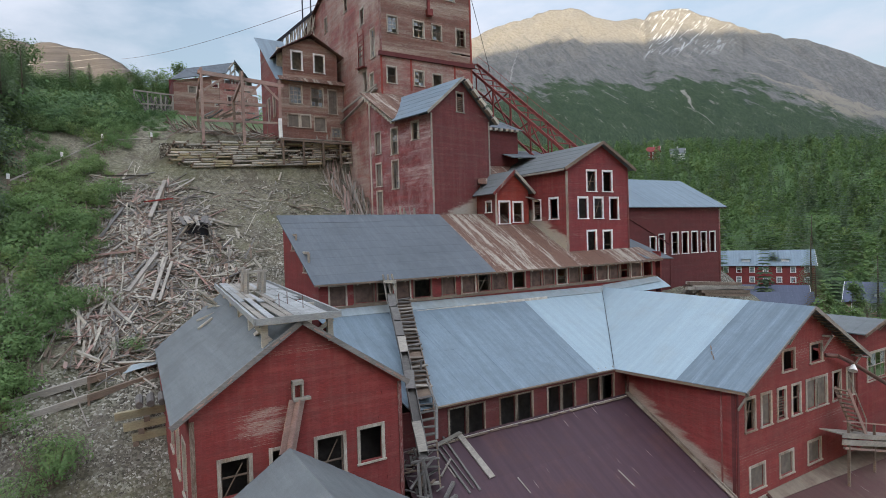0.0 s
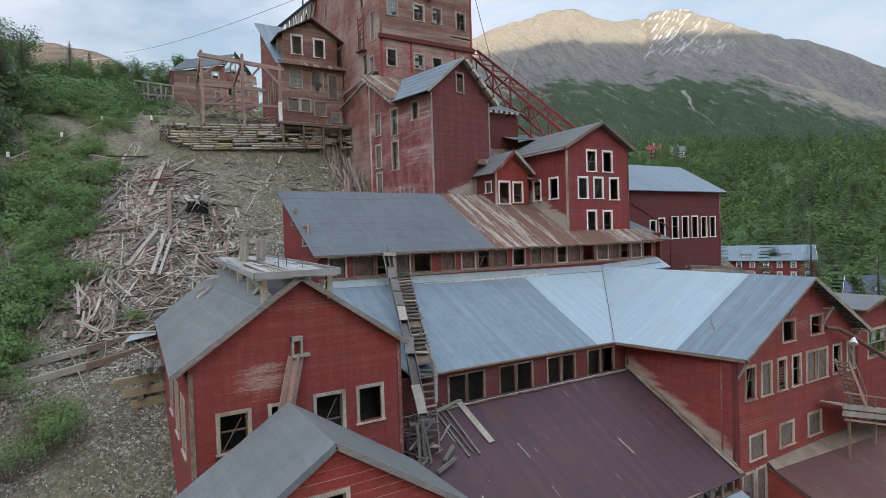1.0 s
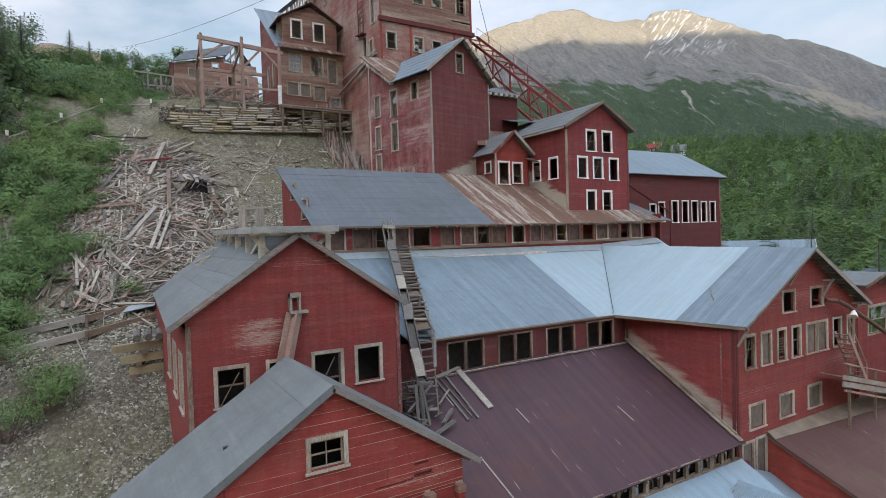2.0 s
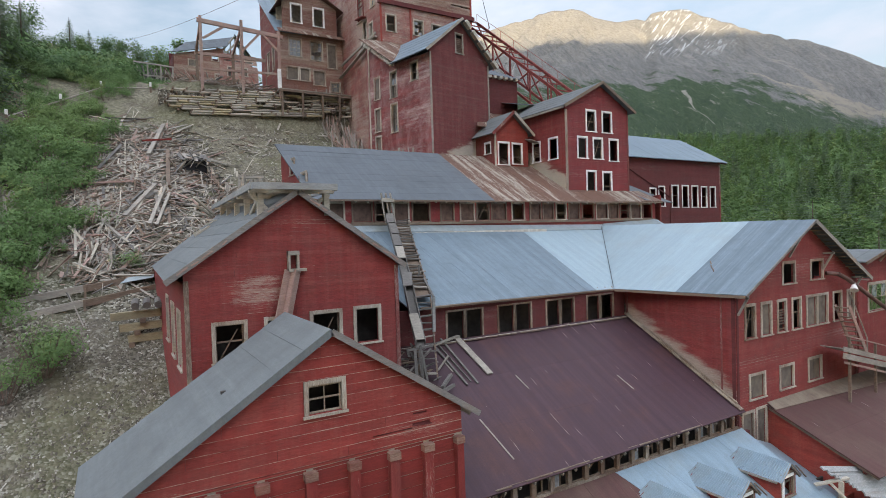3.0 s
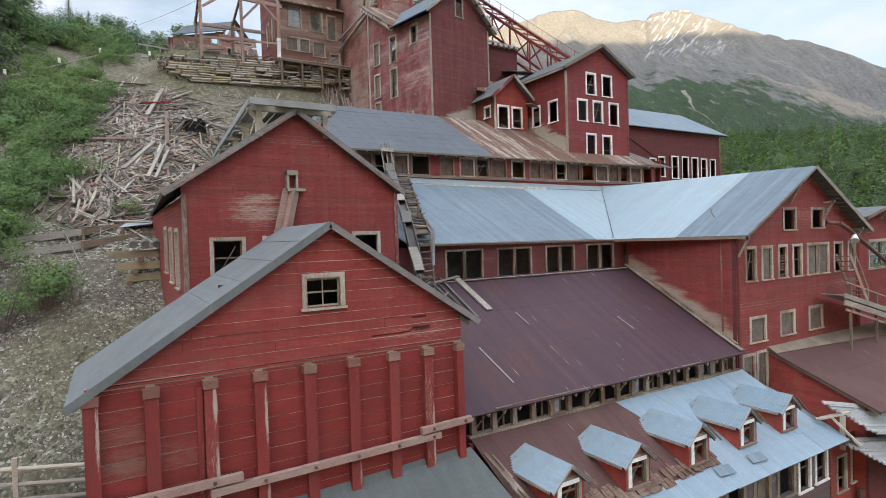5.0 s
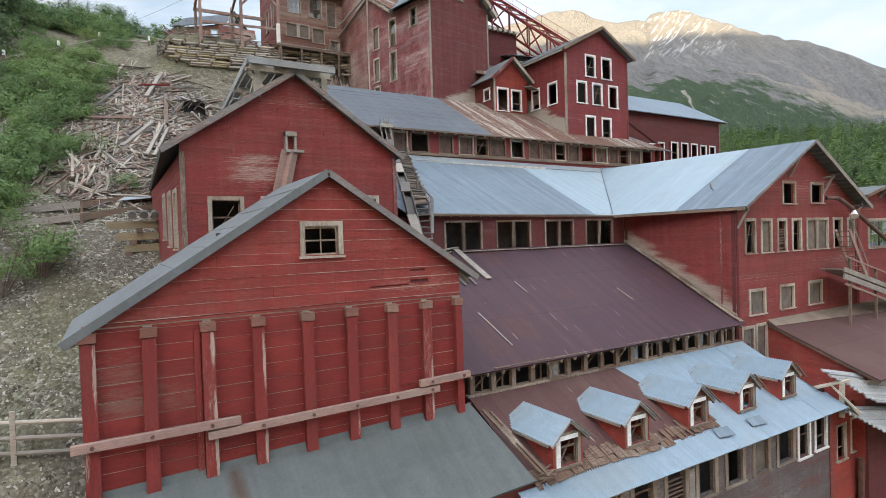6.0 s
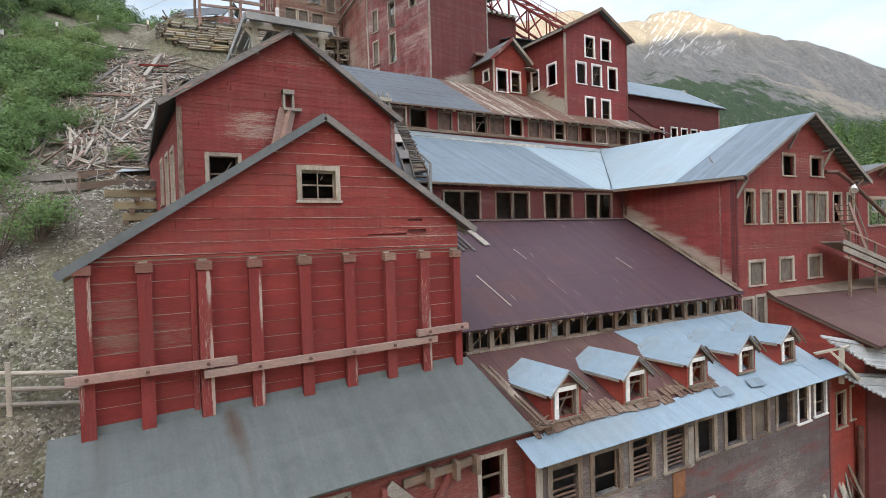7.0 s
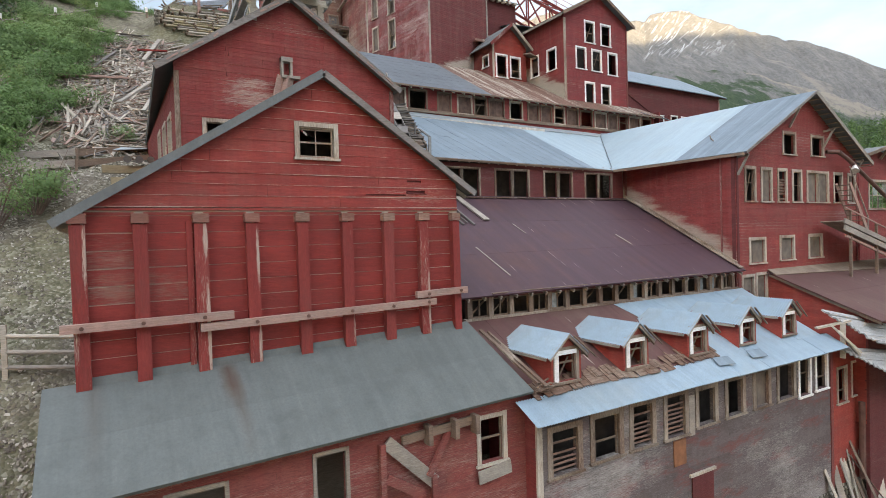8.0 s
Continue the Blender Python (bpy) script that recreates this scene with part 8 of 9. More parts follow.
def wreckage():
    """The collapsed canopy of pale timbers at the end of the metal roof."""
    H = thing("collapsed_canopy", 29.5, 11, 12.4, "collapsed canopy of pale splintered timbers", "wreckage")
    rnd = random.Random(17)
    for i in range(13):
        bm = bmesh.new()
        a = Vector((26.6 + i * 0.16 + rnd.uniform(-0.1, 0.1), 12.5 - i * 0.10, 14.35 - i * 0.115))
        beam(bm, a, a + Vector((6.0, -0.55 - rnd.uniform(0, 0.15), -1.05 - rnd.uniform(0, 0.2))), 0.20, 0.07, rnd.uniform(0.3, 1.1))
        part("roof_board", bm, M_WOOD_SILVER, H)
    for i in range(12):
        bm = bmesh.new()
        a = Vector((26.9 + i * 0.14, 12.0 - i * 0.12, 12.75 - i * 0.10))
        beam(bm, a, a + Vector((5.2, -0.5 + rnd.uniform(-0.2, 0.2), -0.85 + rnd.uniform(-0.15, 0.15))), 0.20, 0.06, rnd.uniform(0.3, 1.0))
        part("fallen_board", bm, M_WOOD_SILVER, H)
    for p, q in (((27.2, 12.0, 13.8), (27.15, 12.0, 12.3)), ((26.9, 12.3, 13.7), (27.4, 11.4, 12.6)), ((27.0, 12.1, 13.5), (27.7, 11.6, 12.4)), ((26.4, 12.7, 13.6), (27.6, 11.9, 13.9))):
        bm = bmesh.new()
        beam(bm, p, q, 0.2, 0.08)
        part("post", bm, M_WOOD_PALE, H)
    bm = bmesh.new()
    rod(bm, (29.2, 12.15, 6.5), (29.2, 12.15, 10.0), 0.14, 0.14, 8)
    tagged(part("stand_pipe", bm, M_PIPE), "rusty upright pipe against the red wall", "pipe")


wreckage()


def plank_heap(name, count, place, length, mats, label, seed, tilt=0.22, width=(0.03, 0.19)):
    """Fallen boards in a heap, joined by material. place(rnd): a point on the ground and a heading."""
    rnd = random.Random(seed)
    root = thing(name, *place(random.Random(seed))[0], label, "rubble", kind="stuff")
    sets = [bmesh.new() for _ in mats]
    for i in range(count):
        (x, y, z), head = place(rnd)
        L = (length[0] + (length[1] - length[0]) * rnd.random() ** 2.2) * (0.6 + 0.8 * rnd.random())
        d = Vector((math.cos(head), math.sin(head), 0))
        e = Vector((x, y, 0)) + d * L
        lift = rnd.uniform(0.02, 0.45) ** 1.5 + 0.03
        a = Vector((x, y, z + lift))
        b = Vector((e.x, e.y, ground_z(e.x, e.y) + lift + rnd.uniform(-0.1, tilt)))
        beam(rnd.choice(sets), a, b, width[0] + (width[1] - width[0]) * rnd.random() ** 1.6, rnd.uniform(0.02, 0.06), rnd.gauss(0, 0.5))
    for bm, m in zip(sets, mats):
        tagged(part("boards", bm, m, root), kind="stuff")
    return root


def on_hill(cx, cy, sx, sy, lean, spread, away=0.0):
    def f(rnd):
        while True:
            x, y = rnd.gauss(cx, sx), rnd.gauss(cy, sy)
            if noise.noise(Vector((x * 0.55, y * 0.42, 3.7))) < -0.16 and rnd.random() < 0.85:
                continue
            if y > 33.2 and (x < 1.6 or y > 36.8) and x < 9.6 and y < 54 and not (x > 8.8 and y < 38.5):
                break
        return (x, y, ground_z(x, y)), lean + rnd.gauss(0, spread)
    return f


MIXED = (M_WOOD, M_WOOD_PALE, M_WOOD_BROWN, M_WOOD, M_WOOD_DARK, M_WOOD_PALE, M_WOOD_BROWN, M_WOOD_PINK, M_WOOD)
plank_heap("fallen_boards", 2600, on_hill(2.6, 45.6, 1.8, 3.5, 0.25, 0.9), (0.22, 2.9), MIXED, "long slide of splintered boards down the slope", 31)
plank_heap("fallen_boards", 2000, on_hill(0.8, 41.0, 1.9, 2.8, 0.4, 0.85), (0.2, 2.6), MIXED, "splintered boards strewn over the gravel", 32)
plank_heap("fallen_boards", 200, on_hill(6.4, 41.2, 1.6, 1.8, 1.1, 0.8), (0.6, 1.9), MIXED, "broken boards heaped behind the house", 33, 0.6)
plank_heap("fallen_boards", 160, on_hill(-1.0, 37.2, 1.3, 1.3, 1.2, 0.7), (0.6, 1.8), MIXED, "pale broken boards at the foot of the slide", 35, 0.5)
plank_heap("fallen_boards", 150, on_hill(-4.4, 43.5, 1.1, 4.0, 1.3, 0.4), (1.0, 2.4), (M_WOOD, M_WOOD_BROWN), "grey boards among the bushes", 36, 0.5)


def by_tower(rnd):
    x, y = rnd.uniform(18.6, 21.3), rnd.uniform(46.5, 55.5)
    return (x, y, ground_z(x, y)), rnd.uniform(0.9, 1.9)


plank_heap("fallen_boards", 170, by_tower, (1.2, 2.8), (M_WOOD, M_WOOD_BROWN, M_WOOD_PINK), "boards fallen against the tower wall", 37, 1.2)


def at_foot(rnd):
    x, y = rnd.uniform(26.5, 33.0), rnd.uniform(9.0, 12.0)
    return (x, y, ground_z(x, y) - 0.3 + rnd.uniform(0, 2.4)), rnd.uniform(-0.6, 2.6)


plank_heap("fallen_boards", 130, at_foot, (0.8, 2.4), (M_WOOD, M_WOOD_PALE, M_WOOD_BROWN), "wrecked timbers piled at the foot of the wall", 38, 0.8, (0.14, 0.32))


def on_bench(rnd):
    x, y = rnd.uniform(5.0, 15.0), rnd.uniform(55.8, 64.0)
    return (x, y, ground_z(x, y) + max(0.0, y - 60) * rnd.uniform(0, 0.55)), rnd.uniform(-0.7, 0.7)


plank_heap("fallen_boards", 420, on_bench, (0.6, 2.2), (M_WOOD, M_WOOD_BROWN, M_WOOD_PINK), "boards littered under the ruined shed", 39, 0.5)

def bare_slope(rnd):
    while True:
        x, y = rnd.uniform(7.5, 20.5), 38.2 + 15.6 * rnd.random()
        if noise.noise(Vector((x * 0.6, y * 0.6, 9.1))) > 0.12:
            return (x, y, ground_z(x, y)), rnd.uniform(-0.8, 1.6)


plank_heap("fallen_boards", 240, bare_slope, (0.25, 1.6), (M_WOOD, M_WOOD_PALE, M_WOOD_BROWN), "splinters scattered over the bare slope", 40, 0.15)

# a few large beams that stand out on the slide
for p, q, w, m, lab in (((2.78, 47.6, 0.5), (4.3, 52.4, 0.6), 0.30, M_WOOD, "pale wide plank on top of the slide"), ((3.7, 43.4, 0.5), (4.15, 48.2, 0.6), 0.26, M_WOOD_BROWN, "brown squared beam on the slide"),
                        ((0.9, 40.2, 0.4), (2.9, 43.6, 0.5), 0.30, M_WOOD, "grey beam across the slide"), ((-2.9, 43.4, 0.45), (1.6, 43.9, 0.5), 0.20, M_WOOD_PINK, "long brown plank across the slope"),
                        ((1.7, 36.9, 0.25), (0.6, 38.3, 0.3), 0.25, M_WOOD_PALE, "pale plank lying on bare gravel"), ((2.5, 49.4, 0.6), (4.6, 49.7, 0.7), 0.20, M_PLANK_RED, "red board on top of the slide"),
                        ((2.2, 39.4, 0.35), (3.4, 43.1, 0.5), 0.22, M_WOOD, "silver plank lying down the slope"), ((2.6, 39.3, 0.35), (3.7, 42.6, 0.5), 0.18, M_WOOD, "grey plank lying down the slope"),
                        ((6.4, 47.9, 0.3), (8.3, 46.9, 0.3), 0.22, M_WOOD_PALE, "pale plank lying on the gravel"), ((-1.6, 36.6, 0.35), (-1.7, 39.2, 0.5), 0.14, M_WOOD_PALE, "pale stick leaning among broken boards"),
                        ((-1.7, 36.2, 0.3), (-0.4, 35.2, 0.3), 0.2, M_WOOD_PALE, "pale board at the foot of the slide"), ((-0.6, 40.2, 0.4), (0.6, 38.2, 0.35), 0.2, M_WOOD, "grey board across the slope")):
    bm = bmesh.new()
    beam(bm, (p[0], p[1], ground_z(p[0], p[1]) + p[2]), (q[0], q[1], ground_z(q[0], q[1]) + q[2]), w, 0.12)
    tagged(part("large_plank", bm, m), lab, "plank", "planks on the slide")


def broken_hut():
    x0, y0 = 5.75, 45.3
    z = ground_z(x0, y0)
    H = thing("crushed_hut", x0, y0, z, "crushed timber hut with a dark opening", "hut")
    rnd = random.Random(19)
    # Black sheet added at the back as the shade inside the opening.
    bm = bmesh.new()
    box(bm, x0 - 0.85, x0 + 0.85, y0 + 0.55, y0 + 0.65, z - 0.4, z + 1.7)
    part("back_wall", bm, M_CABLE, H, "black sheet standing in for the dark inside")
    for i in range(34):
        a = rnd.uniform(-0.35, math.pi + 0.35)
        r = rnd.uniform(0.85, 1.25)
        foot = Vector((x0 + r * math.cos(a) * 1.15, y0 + rnd.uniform(-0.45, 0.7), z + 0.15 + max(0.0, math.sin(a)) * rnd.uniform(1.0, 1.7)))
        d = a + math.pi / 2 + rnd.gauss(0, 0.55)
        l = rnd.uniform(0.4, 1.1)
        bm = bmesh.new()
        o = Vector((math.cos(d) * l, rnd.uniform(-0.4, 0.6), math.sin(d) * l * 0.8))
        beam(bm, foot - o * 0.5, foot + o * 0.6, rnd.uniform(0.08, 0.2), 0.04, rnd.uniform(-0.6, 0.6))
        part("wall_board", bm, rnd.choice((M_WOOD, M_WOOD_PALE, M_WOOD_DARK, M_WOOD_SILVER)), H)
    for i in range(7):
        bm = bmesh.new()
        x = x0 - 0.9 + i * 0.3
        beam(bm, (x, y0 - 0.35 + rnd.uniform(-0.2, 0.2), z + 1.35 + rnd.uniform(-0.15, 0.25)), (x + rnd.uniform(-0.4, 0.4), y0 + 1.2, z + 2.0), 0.26, 0.04, rnd.uniform(-0.3, 0.3))
        part("roof_board", bm, rnd.choice((M_WOOD, M_WOOD_DARK)), H)


broken_hut()


def leaning_wall():
    """The wall of a collapsed shed that leans behind the timber frame."""
    H = thing("collapsed_shed", 16.5, 92, 47, "collapsed pinkish red shed wall leaning in rubble", "shed")
    W = Wall("y", 92.0)
    holes = [(16.9, 17.5, 51.2, 52.6), (19.0, 19.8, 51.4, 52.6)]
    bm = bmesh.new()
    siding(bm, W, 46.5, 54.6, lambda v: (15.4 + 0.05 * (v - 46.5), 21.5 - 0.12 * max(0.0, v - 52)), holes, 0.24, 0.14, 0.025, 2.4, 0.05, random.Random(3))
    part("siding_board", bm, M_RED_PATCHY, H)
    windows_in(H, W, holes, ("open", "boarded"), M_TRIM, 0.14)
    rnd = random.Random(14)
    for i in range(12):
        x = rnd.uniform(11.5, 17.5)
        bm = bmesh.new()
        a, l = rnd.uniform(-0.5, 0.5), rnd.uniform(1.2, 3.0)
        beam(bm, (x, 84.0 + rnd.uniform(-2, 2), 46.8 + rnd.uniform(0, 0.8)), (x + l * math.cos(a), 84.0 + rnd.uniform(-2, 2), 47.4 + l * abs(math.sin(a)) + rnd.uniform(0, 0.8)), 0.2, 0.16)
        part("rubble_beam", bm, rnd.choice((M_WOOD, M_WOOD_BROWN, M_WOOD_DARK)), H)


leaning_wall()


def log_crib():
    H = thing("log_crib", 12, 54.9, 35.5, "retaining wall of stacked weathered logs", "retaining wall")
    rnd = random.Random(2)
    for r in range(11):
        y = 54.25 + r * 0.05
        x = 4.6 + rnd.uniform(0, 1.2) + (0.9 if r < 3 else 0.0)
        while x < 21.6:
            z = 36.62 + r * 0.225 + 0.062 * (x - 5)
            L = rnd.uniform(0.8, 1.9)
            rr = rnd.uniform(0.085, 0.118)
            if rnd.random() < (0.86 if x < 14.5 else 0.70) and not (x > 15 and r > 9):
                bm = bmesh.new()
                rod(bm, (x, y + rnd.uniform(-0.08, 0.06), z + rnd.uniform(-0.03, 0.03)), (x + L, y + rnd.uniform(-0.08, 0.06), z + 0.062 * L + rnd.uniform(-0.04, 0.04)), rr, rr * 0.9, 7)
                part("log", bm, rnd.choice((M_WOOD_PALE, M_WOOD_PALE, M_WOOD, M_WOOD_YELLOW)), H)
            if rnd.random() < 0.8:
                bm = bmesh.new()
                rod(bm, (x - 0.02, y - 0.22, z + 0.1), (x + 0.02, y + 1.0, z + 0.12), 0.10, 0.10, 7)
                part("tie_log", bm, M_WOOD_BROWN, H)
            x += L + 0.02
    bm = bmesh.new()
    box(bm, 4.2, 22, 55.3, 55.5, 35.5, 38.9)
    part("fill", bm, M_GROUND, H)


log_crib()


def timber_cribs():
    H = thing("timber_crib", 1.0, 31.0, 19.8, "crib of four pale squared timbers in the slope", "retaining wall")
    for i in range(4):
        bm = bmesh.new()
        beam(bm, (-0.1 + (0.35 * (3 - i) if i < 3 else 0.0), 30.75 + i * 0.06, 20.05 + i * 0.56), (2.16, 30.9 + i * 0.06, 20.1 + i * 0.56), 0.3, 0.36)
        part("timber", bm, M_WOOD_YELLOW, H, "yellowish squared timber")
    for i in range(3):
        bm = bmesh.new()
        beam(bm, (0.75 + 0.25 * i, 30.6, 20.35 + i * 0.56), (0.8 + 0.25 * i, 32.2, 20.4 + i * 0.56), 0.26, 0.24)
        part("cross_timber", bm, M_WOOD_BROWN, H)
    for i in range(3):
        bm = bmesh.new()
        rod(bm, (0.95 + i * 0.5, 30.55, 22.2), (1.0 + i * 0.5, 31.6, 22.35), 0.18, 0.18, 8)
        part("end_log", bm, M_WOOD_DARK, H)
    H = thing("retaining_rail", -1.5, 33.8, 21.5, "long brown timber rails holding the slope", "retaining wall")
    for a, b in (((-11.0, 32.3), (2.1, 35.2)), ((-11.0, 31.2), (2.1, 34.2))):
        n = 4
        for i in range(n):
            p, q = [(a[0] + (b[0] - a[0]) * s, a[1] + (b[1] - a[1]) * s) for s in (i / n, (i + 1) / n)]
            bm = bmesh.new()
            beam(bm, (*p, ground_z(*p) + 0.12), (*q, ground_z(*q) + 0.16), 0.22, 0.34)
            part("rail", bm, M_WOOD_BROWN if i % 2 else M_WOOD, H)
            bm = bmesh.new()
            beam(bm, (p[0], p[1] - 0.16, ground_z(*p) - 0.4), (p[0], p[1] - 0.16, ground_z(*p) + 0.32), 0.12, 0.12)
            part("stake", bm, M_WOOD_BROWN, H)
    bm = bmesh.new()
    slab(bm, [(0.4, 34.1, 23.15), (2.0, 34.5, 23.35), (2.1, 35.1, 23.5), (0.9, 34.9, 23.45)], 0.03)
    tagged(part("metal_scrap", bm, M_ROOF_PALE), "bent grey metal sheet lying on the slope", "scrap")
    F = thing("pole_fence", -2.0, 21.4, 14.0, "low pole fence on the gravel", "fence")
    for dz in (0.15, 0.62, 1.1):
        bm = bmesh.new()
        rod(bm, (-6.0, 22.0, 14.65 + dz), (-0.45, 20.9, 14.15 + dz), 0.08, 0.07, 8)
        part("rail", bm, M_WOOD_PALE if dz > 1 else M_WOOD, F)
    for x, y in ((-2.75, 21.35), (-5.4, 21.9)):
        bm = bmesh.new()
        beam(bm, (x, y, 13.6), (x, y, 15.8), 0.14, 0.14)
        part("post", bm, M_WOOD_PALE, F)
    # marker posts along the upper path
    P = thing("marker_post", -0.1, 59.0, ground_z(-0.1, 59.0), "short white topped post by the path", "post", "posts along the path")
    bm = bmesh.new()
    z = ground_z(-0.1, 59.0)
    beam(bm, (-0.1, 59.0, z - 0.3), (-0.1, 59.0, z + 0.9), 0.16, 0.16)
    part("shaft", bm, M_WOOD_BROWN, P)
    bm = bmesh.new()
    beam(bm, (-0.1, 59.0, z + 0.6), (-0.1, 59.0, z + 1.0), 0.18, 0.18)
    part("cap", bm, M_WHITE, P)
    for x, y in ((3.9, 59.6), (-3.0, 55.6), (-6.2, 52.2)):
        copy_thing(P, Matrix.Translation((x, y, ground_z(x, y))))
    R = thing("path_rail", 2.0, 59.3, 39.5, "weathered pole rail between path posts", "rail")
    for p, q in (((-0.1, 59.0), (3.9, 59.6)), ((-3.0, 55.6), (-0.1, 59.0)), ((-6.2, 52.2), (-3.0, 55.6))):
        bm = bmesh.new()
        rod(bm, (*p, ground_z(*p) + 0.45), (*q, ground_z(*q) + 0.45), 0.06, 0.06, 6)
        part("pole", bm, M_WOOD, R)


timber_cribs()


def old_trestle():
    H = thing("old_timber_bent", 7.5, 103, 50, "grey tangled timber bent beside the cabin", "trestle")
    rnd = random.Random(4)
    for i in range(80):
        bm = bmesh.new()
        x = 4.6 + rnd.random() * 5.2
        lean = rnd.choice((-1, 1)) * rnd.uniform(0.0, 1.9)
        beam(bm, (x, 103 + rnd.uniform(-1, 1), 50.0 + rnd.uniform(0, 0.8)), (min(10.2, max(4.3, x + lean)), 103 + rnd.uniform(-1, 1), 54.3 - rnd.uniform(0.0, 2.6)), 0.14, 0.16)
        part("strut", bm, rnd.choice((M_WOOD, M_WOOD_DARK, M_WOOD_DARK)), H)
    for xa, za, xb, zb in ((4.4, 54.7, 10.3, 54.5), (4.5, 52.6, 10.2, 52.8), (4.6, 51.0, 9.8, 51.3)):
        bm = bmesh.new()
        beam(bm, (xa, 102.3, za), (xb, 102.5, zb), 0.2, 0.22)
        part("cap_beam", bm, M_WOOD, H)
    for x in (4.5, 6.4, 8.3, 10.1):
        bm = bmesh.new()
        beam(bm, (x, 102.4, 49.8), (x, 102.4, 54.5), 0.22, 0.22)
        part("post", bm, M_WOOD, H)
    T = thing("timber_stack", 50, 34, 23.5, "stack of old timbers beside the hall", "timber stack")
    for i in range(14):
        bm = bmesh.new()
        beam(bm, (45.5 + rnd.uniform(0, 1) + (i % 5) * 0.4, 33.6 - (i % 4) * 0.5, 23.6 + (i // 4) * 0.35), (54.5 + rnd.uniform(0, 1), 33.4 - (i % 4) * 0.5, 23.0 + (i // 4) * 0.35), 0.3, 0.28)
        part("timber", bm, rnd.choice((M_WOOD, M_WOOD_PALE, M_WOOD_BROWN)), T)


old_trestle()

# the cable from the tower into the trees
bm = bmesh.new()
ca, cb = Vector((22.1, 56.7, 55.7)), Vector((4.7, 163.3, 77.0))
prev = ca
for i in range(1, 17):
    s = i / 16
    q = ca.lerp(cb, s) - Vector((0, 0, 4 * 1.2 * s * (1 - s)))
    rod(bm, prev, q, 0.03, 0.03, 5)
    prev = q
tagged(part("overhead_cable", bm, M_PIPE), "thin black cable strung over the slope", "cable")


def gallery():
    """The ruined sloping gallery behind the upper house: dark roof edge over pale lattice studs."""
    H = thing("ruined_gallery", 18, 66, 48, "ruined sloping gallery with bare pale studs", "gallery")
    rnd = random.Random(41)
    a, b = Vector((17.4, 64.0, 52.2)), Vector((24.5, 64.0, 59.2))
    for i in range(26):
        s = i / 25
        p = a.lerp(b, s)
        bm = bmesh.new()
        beam(bm, p + Vector((0, 0, -3.2)), p + Vector((rnd.uniform(-0.2, 0.2), 0, 0.1)), 0.13, 0.13)
        part("stud", bm, M_WOOD_PALE, H)
        if i % 2 == 0 and i < 24:
            bm = bmesh.new()
            q = a.lerp(b, (i + 2) / 25)
            beam(bm, p + Vector((0, -0.1, -1.9)), q + Vector((0, -0.1, 0.0)), 0.12, 0.12)
            part("brace", bm, M_WOOD_PALE, H)
    bm = bmesh.new()
    beam(bm, a + Vector((-0.8, 0.2, -0.5)), b + Vector((0.5, 0.2, 0.5)), 0.9, 0.3)
    part("roof_edge_board", bm, M_CABLE, H, "dark tarred roof edge")
    bm = bmesh.new()
    beam(bm, a + Vector((0, 0, -1.8)), b + Vector((0, 0, -1.8)), 0.2, 0.25)
    part("wall_plate", bm, M_WOOD_BROWN, H)
    for i in range(4):
        p = a.lerp(b, 0.42 + 0.14 * i)
        bm = bmesh.new()
        rod(bm, p, p + Vector((0, 0, 4.0)), 0.09, 0.07, 6)
        part("mast", bm, M_CABLE, H)


gallery()

# guy wire from the tower to the trestle
bm = bmesh.new()
rod(bm, (32.2, 47.0, 54.5), (36.6, 49.8, 47.6), 0.03, 0.03, 5)
tagged(part("guy_wire", bm, M_CABLE), "thin dark wire from the tower", "wire")


def chips(name, count, area, size, seed, label):
    """Flat broken stones lying on the slope."""
    rng = np.random.default_rng(seed)
    base = np.array([[-1, -0.7, 0], [0.8, -1, 0], [1, 0.8, 0], [-0.7, 0.9, 0], [-0.6, -0.5, 0.5], [0.5, -0.6, 0.6], [0.6, 0.5, 0.45], [-0.5, 0.6, 0.55]])
    quad = np.array([[4, 5, 6, 7], [0, 1, 5, 4], [1, 2, 6, 5], [2, 3, 7, 6], [3, 0, 4, 7]])
    vs, fs = [], []
    for i in range(count):
        x, y = rng.uniform(area[0], area[1]), rng.uniform(area[2], area[3])
        an, tip = rng.uniform(0, 6.28), rng.normal(0, 0.3)
        c, s = math.cos(an), math.sin(an)
        sz = size * rng.uniform(0.4, 1.0) ** 2 * 1.6
        p = base * np.array([sz * rng.uniform(0.6, 1.5), sz * rng.uniform(0.35, 0.8), sz * 0.6])
        p = p @ np.array([[c, s, 0], [-s, c, 0], [0, 0, 1]])
        p[:, 2] += p[:, 0] * tip + p[:, 1] * 0.6
        q = Vector((x * 0.35, y * 0.35, 0))
        z = ground_z(x, y) + 0.35 * noise.noise(q) + 0.14 * noise.noise(q * 3.1) + 0.06 * noise.noise(q * 8.3)
        vs.append(p + np.array([x, y, z - 0.01]))
        fs.append(quad + 8 * i)
    me = bpy.data.meshes.new(name)
    me.from_pydata(np.concatenate(vs).tolist(), [], np.concatenate(fs).tolist())
    me.materials.append(M_CHIP)
    return tagged(new(name, me), label, "stones", kind="stuff")


